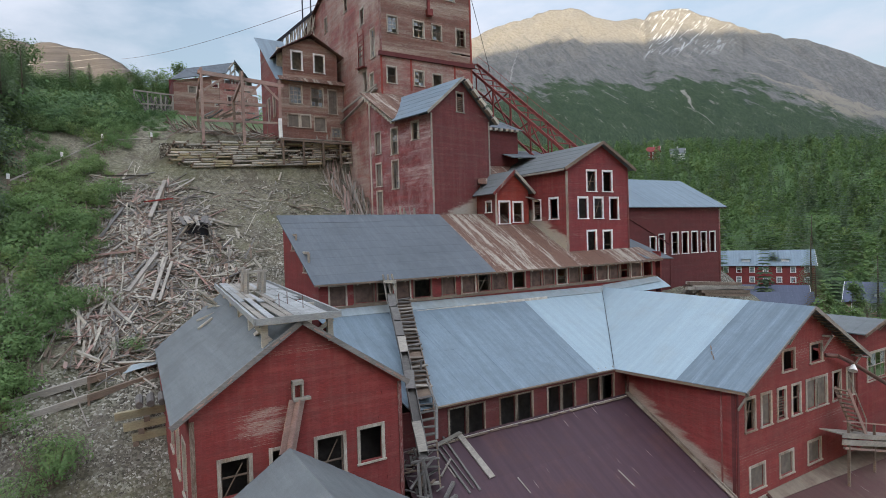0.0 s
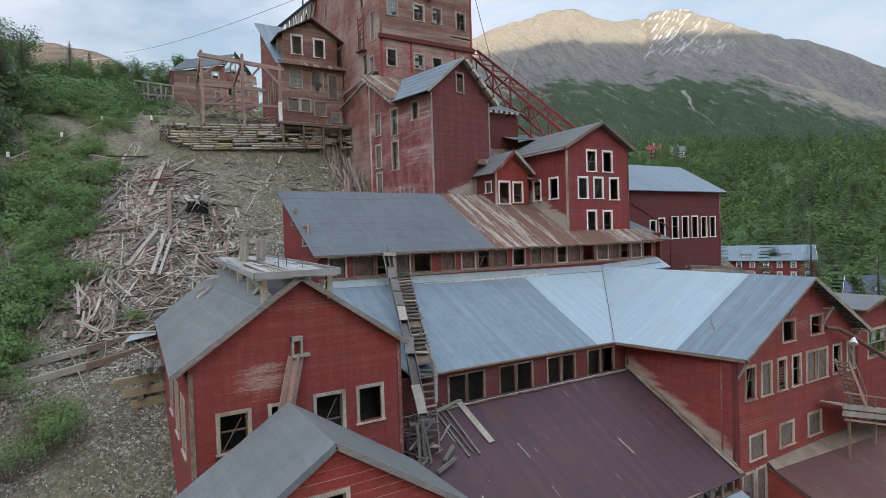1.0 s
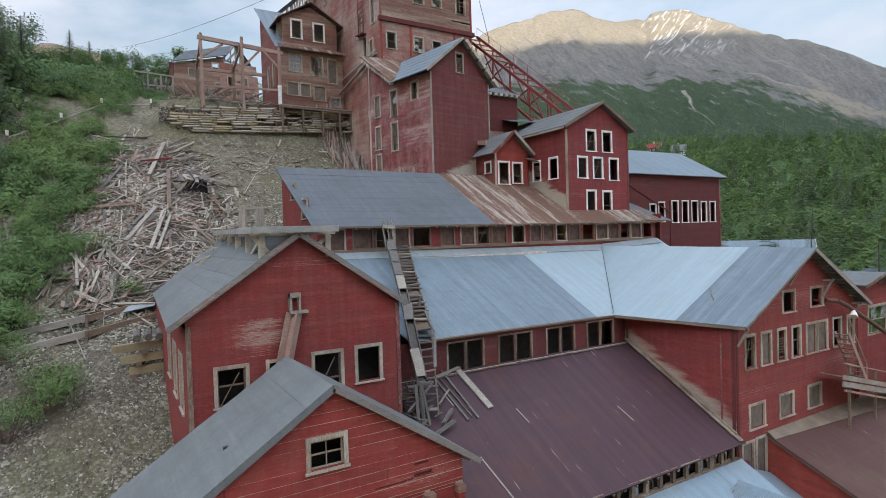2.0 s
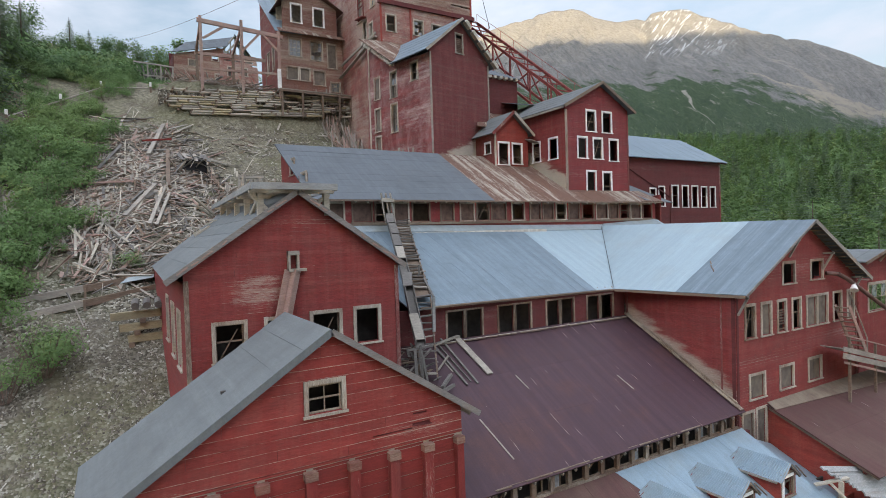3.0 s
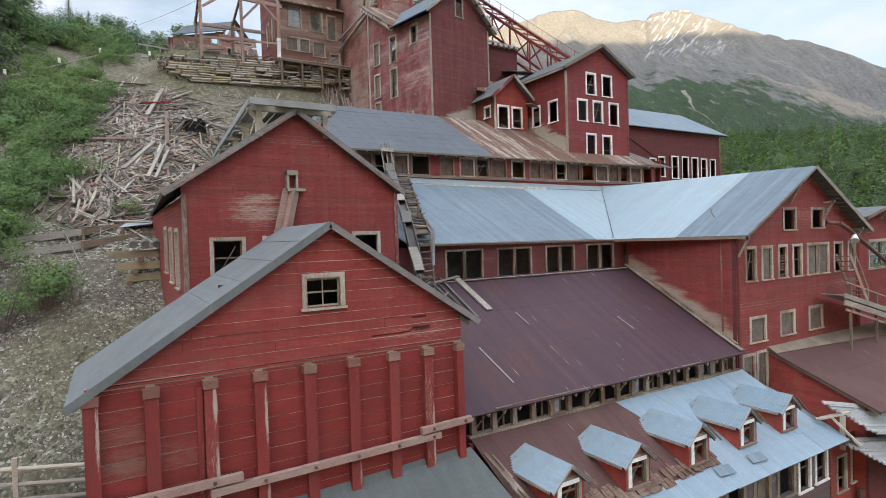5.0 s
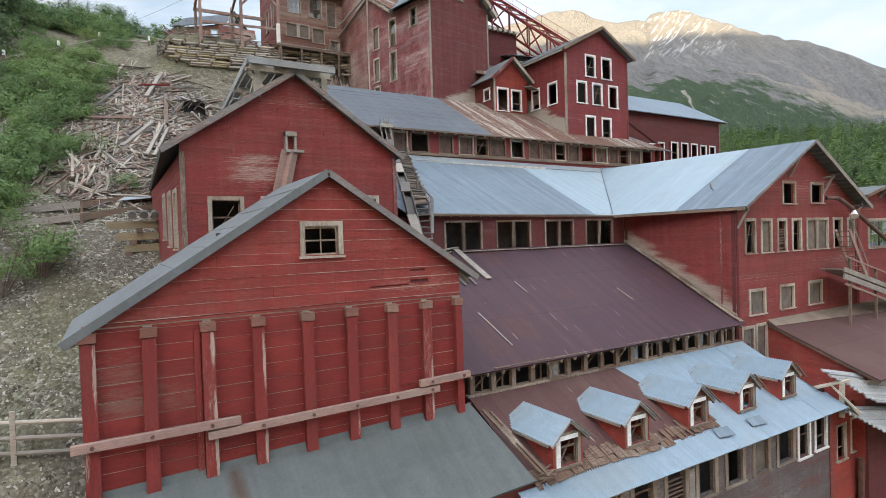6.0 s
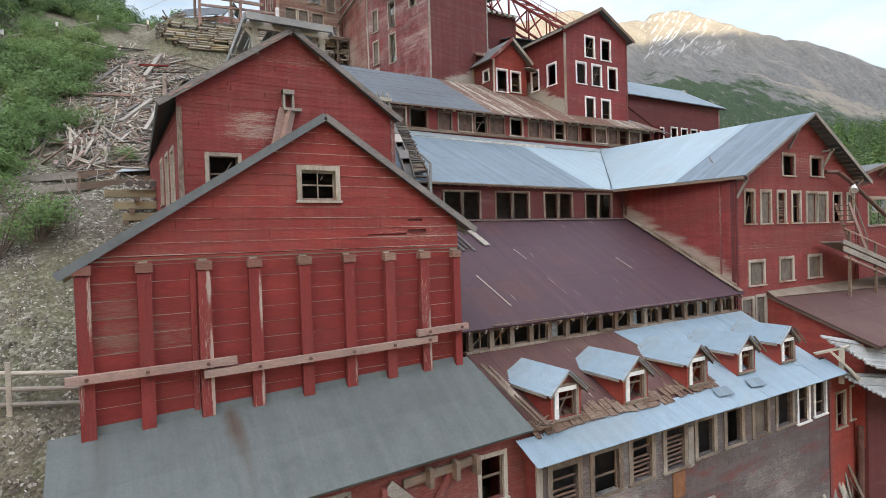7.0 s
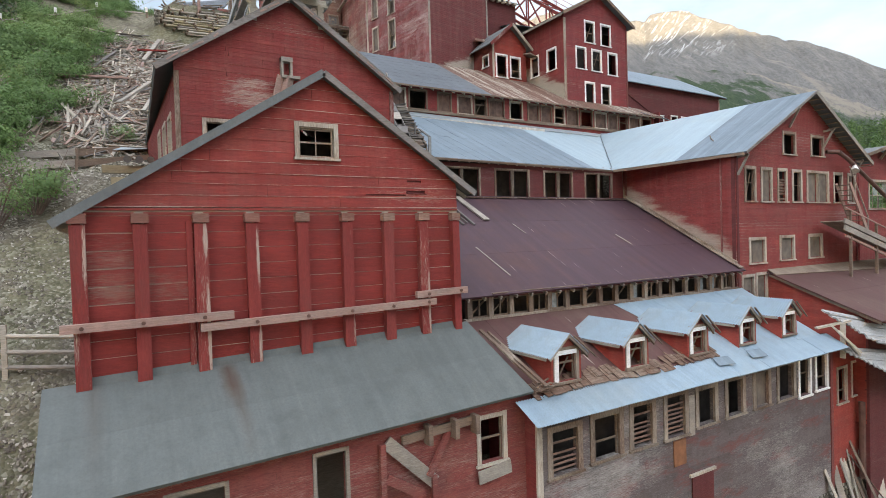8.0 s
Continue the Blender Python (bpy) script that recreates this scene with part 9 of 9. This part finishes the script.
k = Mat("broken_rock_and_wood_chips", 0.9, 0, 0.2)
M_CHIP = k.done(k.ramp(k.island(), [(0.0, (0.055, 0.045, 0.034)), (0.5, (0.115, 0.100, 0.077)), (0.85, (0.20, 0.18, 0.142)), (1.0, (0.36, 0.335, 0.285))]), k.noise(20, 3), 0.3, 0.01)
chips("rock_chips", 24000, (-7, 2.1, 15, 33), 0.046, 3, "pale flat rock chips covering the gravel")
chips("rock_chips", 15000, (-6, 20.5, 37, 54.2), 0.085, 4, "pale rock chips on the upper slope")


# ---- trees, bushes, woods ----
def quads_mesh(name, verts, faces, mat, label="", category="", kind="", parent=None):
    me = bpy.data.meshes.new(name)
    me.from_pydata(verts.tolist(), [], faces.tolist())
    me.materials.append(mat)
    ob = new(name, me)
    if parent is not None:
        ob.parent = parent
    return tagged(ob, label, category, kind=kind)


RNG = np.random.default_rng(11)


def leaves(n, centres, spread, size, flat=0.6):
    """n leaf clumps, one quad each, scattered round the centres, the blades turned outward and up."""
    c = centres[RNG.integers(0, len(centres), n)] + np.clip(RNG.normal(0, 1, (n, 3)), -1.7, 1.7) * spread
    core = centres.mean(axis=0) * np.array([1, 1, 0.7])
    out = c - core
    out /= np.linalg.norm(out, axis=1)[:, None] + 1e-6
    up = out + RNG.normal(0, 0.42, (n, 3)) + np.array([0, 0, 0.35])
    up /= np.linalg.norm(up, axis=1)[:, None]
    a = np.cross(up, RNG.normal(0, 1, (n, 3)))
    a /= np.linalg.norm(a, axis=1)[:, None]
    b = np.cross(up, a)
    s = size * RNG.uniform(0.6, 1.4, (n, 1))
    return np.stack([c - a * s, c - b * s * 0.55, c + a * s, c + b * s * 0.55], 1).reshape(-1, 3)


def poplar_template(h, n, size):
    k = 16
    cz = RNG.uniform(0.25, 1.0, k)
    r = 0.26 * h * np.sqrt(np.clip(1.05 - cz, 0.02, 1)) * RNG.uniform(0.3, 1.0, k)
    an = RNG.uniform(0, 2 * np.pi, k)
    cen = np.stack([r * np.cos(an), r * np.sin(an), cz * h], 1)
    return leaves(n, cen, h * 0.065, size)


def bush_template(w, h, n, size):
    k = 14
    an, rr = RNG.uniform(0, 2 * np.pi, k), w * 0.5 * np.sqrt(RNG.uniform(0, 1, k))
    cen = np.stack([rr * np.cos(an), rr * np.sin(an), h * (0.35 + 0.55 * RNG.uniform(0, 1, k) * (1 - (rr / w) ** 2))], 1)
    return leaves(n, cen, np.array([w * 0.11, w * 0.11, h * 0.13]), size, 0.8)


def spruce_template(h, tiers, spokes, wide=0.16):
    out = []
    for t in range(tiers):
        s = (t + RNG.uniform(-0.3, 0.3)) / tiers
        z = h * (0.06 + 0.94 * s)
        L = wide * h * (1 - s) ** 0.85 + 0.02 * h
        for j in range(spokes):
            an = 2 * np.pi * (j + RNG.uniform(-0.35, 0.35)) / spokes + t
            l = L * RNG.uniform(0.65, 1.15)
            d = np.array([np.cos(an), np.sin(an), 0])
            w = np.array([-np.sin(an), np.cos(an), 0]) * l * 0.30
            root = np.array([0, 0, z])
            tip = root + d * l + np.array([0, 0, -0.28 * l])
            mid = root + d * l * 0.55 + np.array([0, 0, -0.05 * l])
            out += [root, mid - w, tip, mid + w]
    out += [np.array([0, 0, h * 0.9]), np.array([0.012 * h, 0, h * 0.95]), np.array([0, 0, h * 1.04]), np.array([-0.012 * h, 0, h * 0.95])]
    return np.array(out)


def scatter(templates, spots, scales):
    vs = []
    for (x, y, z), s in zip(spots, scales):
        pick = RNG.integers(0, len(templates))
        t = templates[pick]
        an = RNG.uniform(0, 2 * np.pi)
        c, d = math.cos(an), math.sin(an)
        r = np.array([[c, -d, 0], [d, c, 0], [0, 0, 1]])
        vs.append((t @ r.T) * s + np.array([x, y, z]))
    v = np.concatenate(vs)
    return v, np.arange(len(v)).reshape(-1, 4)


def wood(name, templates, spots, scales, mat, label):
    v, f = scatter(templates, spots, scales)
    return quads_mesh(name, v, f, mat, label, "trees", "stuff")


# woods of the valley side
VH = radians(31)
pop_t = [poplar_template(9.0, 155, 0.50) for _ in range(7)]
spr_t = [spruce_template(14.0, 16, 8, 0.13) for _ in range(5)]
pops, sprs = [], []
while len(pops) < 2300:
    a = VH + radians(RNG.uniform(2, 58))
    r = 95 + 400 * RNG.uniform(0, 1) ** 0.8
    x, y = r * math.sin(a), r * math.cos(a)
    if x < 60 or (r < 205 and y < 108 - 0.06 * x and (r < 150 or a < radians(67)) and RNG.uniform() > 0.03):
        continue
    (pops if RNG.uniform() < 0.72 else sprs).append((x, y, ground_z(x, y) - 0.4))
tall = []
for _ in range(46):
    a, r = VH + radians(RNG.uniform(16, 44)), RNG.uniform(150, 330)
    x, y = r * math.sin(a), r * math.cos(a)
    tall.append((x, y, ground_z(x, y) - 0.5))
wood("spruce_wood", [spruce_template(17.0, 24, 9, 0.13) for _ in range(4)], tall, RNG.uniform(0.9, 1.35, len(tall)), M_SPRUCE, "tall dark spruces standing out of the wood")
wood("poplar_wood", pop_t, pops, RNG.uniform(0.65, 1.35, len(pops)), M_LEAF_FAR, "dense green poplar wood on the valley side")
wood("spruce_wood", spr_t, sprs, RNG.uniform(0.7, 1.35, len(sprs)), M_SPRUCE, "dark spruces scattered through the wood")

# the slope above and west of the mill: low growth on the brow, trees behind and to the west
def growth(x, y):
    """The height to which the growth reaches at a place on the upper slope."""
    west = smooth(6.3, 9.3, -x - 0.05 * (y - 60))
    thick = float(np.interp(y, (58, 64, 72, 85, 100, 115, 130, 150, 190), (0.9, 1.7, 2.4, 3.4, 4.6, 5.4, 6.2, 7.5, 9.5)))
    low = float(np.interp(y, (58, 104, 108, 116, 130, 150, 190), (0.5, 0.9, 4.5, 7.5, 8.5, 9.5, 11)))
    brow = thick + (low - thick) * smooth(0.024, 0.044, x / y)
    return brow + west * max(0.0, 4.6 - brow)


pops, sizes, sprs = [], [], []
while len(pops) < 430:
    y = RNG.uniform(70, 180)
    x = y * RNG.uniform(-0.32, 0.14) + RNG.normal(0, 3) if RNG.uniform() < 0.75 else RNG.uniform(-70, 34)
    if 0.042 * y < x < 25 and y < 112:
        continue
    if RNG.uniform() < 0.10 and y > 110:
        sprs.append((x, y, ground_z(x, y) - 0.4))
        continue
    pops.append((x, y, ground_z(x, y) - 0.4))
    sizes.append(growth(x, y) / 6.2 * (0.5 + 0.75 * RNG.uniform()))
up_t = [poplar_template(6.0, 440, 0.155) for _ in range(7)]
wood("poplar_wood", up_t, pops, sizes, M_LEAF, "young poplars crowding the upper slope")
wood("spruce_wood", [spruce_template(9.0, 16, 8) for _ in range(4)], sprs, [growth(q[0], q[1]) / 9.0 * RNG.uniform(0.7, 1.15) for q in sprs], M_SPRUCE, "spruces on the upper slope")

# taller trees that close the skyline behind the brow
spots, scales = [], []
for i in range(64):
    y = RNG.uniform(80, 100)
    x = y * RNG.uniform(-0.12, 0.030)
    spots.append((x, y, ground_z(x, y) - 0.4))
    scales.append(RNG.uniform(3.8, 6.0 if x / y > -0.075 else 8.0) / 6.0 * (1.0 + 0.25 * smooth(-0.06, -0.12, x / y)))
for i in range(26):
    y = RNG.uniform(112, 122)
    x = RNG.uniform(0.5, 14.0)
    spots.append((x, y, ground_z(x, y) - 0.4))
    scales.append(RNG.uniform(5.0, 8.4) / 6.0)
wood("poplar_wood", [poplar_template(6.0, 820, 0.105) for _ in range(6)], spots, scales, M_LEAF_SHADE, "tall green poplars above the brow")

# alder thicket beside the slide and along the path, in clumps
bush_t = [bush_template(2.6, 1.7, 560, 0.085) for _ in range(8)]


def by_posts(x, y):
    """The strip in front of the marker posts, kept clear so the camera sees them."""
    return any(py - 2.2 < y < py + 0.3 and abs(x - px) < 0.8 for px, py in ((-3.0, 55.6), (-6.2, 52.2)))


def thicket_edge(y):
    for top, e in ((37.2, -4.0), (42.0, -1.9), (43.3, -3.4), (48.0, -0.4), (49.5, -2.6), (54.3, 0.6), (57.2, -0.6), (58.0, -4.2)):
        if y < top:
            return e + 0.5 * math.sin(y * 2.1)
    return 2.6


spots, scales = [], []
while len(spots) < 400:
    y = RNG.uniform(33, 76)
    e = thicket_edge(y)
    x = e - abs(RNG.normal(0, 1)) * (3.2 if y < 56 else 6.0)
    if by_posts(x, y):
        continue
    spots.append((x, y, ground_z(x, y) - 0.15))
    scales.append(min(RNG.uniform(0.5, 1.1) * (0.62 if x > e - 0.8 else 1.0), growth(x, y) / 1.7 if y > 56 else (0.8 if y > 50 and x > -6 else 2.0)))
wood("alder_thicket", bush_t, spots, scales, M_LEAF, "green alder thicket on the slope")

# shrubs that cover the slope above the path
shrub_t = [bush_template(3.4, 2.6, 280, 0.175) for _ in range(8)]
spots, scales = [], []
while len(spots) < 720:
    y = 60.5 + 50 * RNG.uniform() ** 1.4
    x = y * RNG.uniform(-0.20, 0.10)
    if x > 0.17 * y or (y < 63 and x > 0.2):
        continue
    spots.append((x, y, ground_z(x, y) - 0.2))
    scales.append(min(RNG.uniform(0.7, 1.5), growth(x, y) / 2.5 * (0.45 + 0.9 * RNG.uniform() ** 1.3)))
wood("shrub_cover", shrub_t, spots, scales, M_LEAF_SHADE, "green shrubs covering the upper slope")
spots, scales = [], []
while len(spots) < 260:
    x, y = RNG.uniform(-24, -3.5), RNG.uniform(36, 62)
    if x > -5.2 + 1.6 * math.sin(y * 0.3) or (55.2 < y < 58.5 and x > -6) or by_posts(x, y):
        continue
    spots.append((x, y, ground_z(x, y) - 0.3))
    scales.append(RNG.uniform(0.4, 0.8))
wood("shrub_cover", shrub_t, spots, scales, M_LEAF, "green shrubs beside the slide")

for i, (x, y, s, n) in enumerate(((0.75, 35.9, 0.62, 900), (-2.6, 29.6, 1.25, 1500), (4.4, 60.6, 0.55, 800), (-3.9, 28.6, 0.95, 1000), (-1.0, 39.5, 1.0, 900), (-3.3, 42.2, 1.05, 900), (-4.6, 31.9, 1.1, 1000), (0.2, 57.4, 0.7, 600))):
    v = bush_template(2.4, 1.8, int(n * 1.5), 0.055) * s
    B = thing("bush", x, y, ground_z(x, y) - 0.05, "low green bush growing on the gravel", "bush", "bushes on the gravel")
    quads_mesh("leaf_crown", v, np.arange(len(v)).reshape(-1, 4), M_LEAF, parent=B)
    bm = bmesh.new()
    rnd = random.Random(i)
    for j in range(34 if i in (1, 3) else 10):
        a, l = rnd.uniform(0, 6.28), rnd.uniform(0.6, 1.5) * s * (1.5 if i in (1, 3) else 1)
        rod(bm, (x + math.cos(a) * 0.2, y + math.sin(a) * 0.2, ground_z(x, y) - 0.1), (x + math.cos(a) * l * 0.7, y + math.sin(a) * l * 0.7, ground_z(x, y) + l), 0.018, 0.006, 4)
    part("stem", bm, M_TWIG, B)


def spruce(x, y, h, mat=None, label="dark spruce with drooping branches"):
    z = ground_z(x, y)
    S = thing("spruce", x, y, z, label, "tree", "spruces")
    bm = bmesh.new()
    rod(bm, (x, y, z - 0.3), (x, y, z + h), 0.022 * h, 0.004 * h, 7)
    part("trunk", bm, M_BARK, S)
    v = []
    tiers = 34
    for t in range(tiers):
        s = t / tiers
        zz, L = h * (0.02 + 0.97 * s), 0.235 * h * (1 - s) ** 0.85 + 0.12
        for j in range(11):
            an = 2 * math.pi * (j + RNG.uniform(-0.4, 0.4)) / 11 + t * 0.7
            l = L * RNG.uniform(0.6, 1.15)
            d, w = np.array([math.cos(an), math.sin(an), 0]), np.array([-math.sin(an), math.cos(an), 0])
            for q in np.linspace(0.2, 1.0, 6):
                p = np.array([0, 0, zz]) + d * l * q + np.array([0, 0, -0.30 * l * q * q])
                for sg in (-1, 1):
                    e = p + w * sg * l * 0.24 * (1.15 - q) + d * l * 0.12 + np.array([0, 0, -0.10 * l * RNG.uniform(0.3, 1.2)])
                    v += [p - d * l * 0.08, p + w * sg * 0.02, e, p + d * l * 0.12]
    v = np.array(v)
    quads_mesh("crown", v, np.arange(len(v)).reshape(-1, 4), mat or M_SPRUCE, parent=S)


for x, y, h in ((-7.0, 46.6, 7.4), (-8.2, 51.6, 7.6), (-7.9, 55.0, 9.2), (-7.4, 60.5, 8.5), (-10.8, 49.5, 7.5), (-9.4, 57.5, 9.5), (-6.6, 68.0, 7.0), (-3.6, 92, 8.0), (-10.5, 75, 10), (-1.4, 96, 7.0)):
    spruce(x, y, h)
for x, y, h, m in ((108, 51.0, 13, M_SPRUCE_DRY), (122, 47, 15, None), (100, 40, 10, None), (146, 70, 16, None), (176, 84, 20, None)):
    spruce(x, y, h, m, "tall drying brown spruce tree" if m else "dark spruce with drooping branches")


def poplar(x, y, h, n=2600, label="young poplar with fluttering leaves"):
    z = ground_z(x, y)
    P = thing("poplar", x, y, z, label, "tree", "poplars")
    rnd = random.Random(int(x * 7 + y))
    bm = bmesh.new()
    rod(bm, (x, y, z - 0.3), (x, y, z + h * 0.9), 0.012 * h, 0.003 * h, 6)
    lb = bmesh.new()
    tips = []
    for i in range(16):
        a, s = rnd.uniform(0, 6.28), rnd.uniform(0.2, 0.9)
        l = h * 0.24 * (1.1 - s)
        p = Vector((x, y, z + h * s))
        q = p + Vector((math.cos(a) * l, math.sin(a) * l, l * 1.3))
        rod(lb, p, q, 0.005 * h, 0.002 * h, 5)
        tips += [p.lerp(q, 0.6), q]
    part("trunk", bm, M_BARK, P)
    part("limb", lb, M_BARK, P)
    cen = np.array([[t.x - x, t.y - y, t.z - z] for t in tips])
    v = leaves(n, cen, 0.045 * h, 0.016 * h + 0.05)
    quads_mesh("crown", v, np.arange(len(v)).reshape(-1, 4), M_LEAF_FAR, parent=P)


for x, y, h in ((118, 74, 4.5), (128, 58, 6), (112, 47, 11), (118, 43, 10), (150, 99, 5), (104, 58, 4), (92, 36, 9), (88, 33, 8)):
    poplar(x, y, h)
for x, y, h in ((9.0, 118, 8.0), (13.4, 121, 10.5)):
    poplar(x, y, h, 1300)


# ---- houses across the valley floor ----
def cottage(x, y, z, heading, L, D, wall_h, roof_h, roof_mat, wall_mat, label, dormers=0, chimney=False):
    XF[0] = Matrix.Translation((x, y, 0)) @ Matrix.Rotation(heading, 4, "Z")
    H = thing("cottage", 0, 0, z, label, "house", "houses in the valley")
    W = Wall("y", -D / 2)
    top = z + wall_h
    n = max(3, int(L / 3.2))
    holes = []
    for i in range(n):
        u = -L / 2 + L * (i + 0.5) / n
        holes.append((u - 0.5, u + 0.5, z + wall_h - 2.2, z + wall_h - 0.8))
        if wall_h > 5:
            holes.append((u - 0.5, u + 0.5, z + wall_h - 5.0, z + wall_h - 3.6))
    bm = bmesh.new()
    siding(bm, W, z - 1, top, flat(-L / 2, L / 2), holes, 0.3, 0.2, 0.03, 6)
    part("wall", bm, wall_mat, H)
    windows_in(H, W, holes, ("glass",), M_WHITE, 0.2, cols=2, rows=1)
    for sg in (-1, 1):
        W2 = Wall("x", sg * L / 2, sg)
        h2 = [(-0.6, 0.6, top - 0.2, top + 1.2), (-2.6, -1.6, z + wall_h - 2.2, z + wall_h - 0.8), (1.6, 2.6, z + wall_h - 2.2, z + wall_h - 0.8)]
        bm = bmesh.new()
        siding(bm, W2, z - 1, top + roof_h, gable(-D / 2, D / 2, top, 0, top + roof_h), h2, 0.3, 0.2, 0.03, 6)
        part("gable_wall", bm, wall_mat, H)
        windows_in(H, W2, h2, ("glass",), M_WHITE, 0.2, cols=2, rows=1)
        for s2 in (-1, 1):
            barge(H, (sg * (L / 2 + 0.62), s2 * (D / 2 + 0.6), top - 0.45), (sg * (L / 2 + 0.62), 0, top + roof_h + 0.05), 0.4, 0.08, M_WHITE)
    plain_wall(H, Wall("y", D / 2, 1), -L / 2, L / 2, z - 1, top, wall_mat)
    for s2 in (-1, 1):
        bm = bmesh.new()
        pts = [(-L / 2 - 0.6, s2 * (D / 2 + 0.6), top - 0.35), (L / 2 + 0.6, s2 * (D / 2 + 0.6), top - 0.35), (L / 2 + 0.6, 0, top + roof_h + 0.2), (-L / 2 - 0.6, 0, top + roof_h + 0.2)]
        strips(bm, *(pts if s2 < 0 else [pts[1], pts[0], pts[3], pts[2]]), 1.2, True, 0.14, 0.015)
        part("roof", bm, roof_mat, H)
    for i in range(dormers):
        u = -L / 2 + L * (i + 0.7) / (dormers + 0.4)
        bm = bmesh.new()
        box(bm, u - 1.0, u + 1.0, -D / 2 + 0.8, -D / 2 + 3.4, top + 0.2, top + 1.5)
        d = part("dormer", bm, M_WHITE, H, "white boxed dormer")
        bm = bmesh.new()
        slab(bm, [(u - 1.3, -D / 2 + 0.5, top + 1.5), (u + 1.3, -D / 2 + 0.5, top + 1.5), (u + 1.3, 0, top + roof_h + 0.2), (u - 1.3, 0, top + roof_h + 0.2)], 0.1)
        part("dormer_roof", bm, roof_mat, d)
        window(H, Wall("y", -D / 2 + 0.79), u - 0.6, u + 0.6, top + 0.45, top + 1.25, "glass", M_WHITE, 0.12, i, 2, 1)
    if chimney:
        bm = bmesh.new()
        box(bm, -0.4, 0.4, -0.4, 0.4, top + roof_h - 0.6, top + roof_h + 1.4)
        part("chimney", bm, M_CHIM, H)
    XF[0] = Matrix.Identity(4)


M_RED_FAR = plain("barn_red_siding", (0.17, 0.030, 0.028), 0.8, 0, 0.15, 1.0)
M_DARKBLUE = roofing("dark_blue_metal_roof", (0.055, 0.065, 0.10), (0.075, 0.085, 0.125), (0.05, 0.058, 0.085), 0.5)
HEAD = radians(-58)
cottage(161.0, 89.5, 12.4, HEAD, 23, 9.5, 6.4, 3.6, M_ROOF_BLUE, M_RED_FAR, "long red bunkhouse with pale metal roof and white trim", 2)
cottage(124, 66.5, 8.2, HEAD + 0.12, 14, 7.0, 3.6, 3.2, M_DARKBLUE, M_RED_FAR, "red cottage with dark blue roof and white gable trim")
cottage(136, 75.0, 9.6, HEAD, 16, 7.5, 2.6, 3.0, M_DARKBLUE, M_RED_FAR, "low red house with dark blue roof")
cottage(143, 50.0, 8.2, HEAD - 0.25, 20, 9, 5.0, 3.4, M_DARKBLUE, M_BROWN, "weathered brown house with dark blue roof", 2)
cottage(100, 27.0, 8.0, HEAD, 10, 7, 3.2, 2.6, M_ROOF_BLUE, M_BROWN, "small brown house among poplars")
cottage(326, 256, ground_z(326, 256) - 0.5, HEAD, 8, 6, 5.5, 3.2, M_RED_FAR, M_RED_FAR, "red house high on the wooded slope", 0, True)
cottage(334, 243, ground_z(334, 243) - 1.2, HEAD, 9, 6, 5.0, 3.4, M_ROOF_GREY, M_WHITE, "white house high on the wooded slope", 0, True)
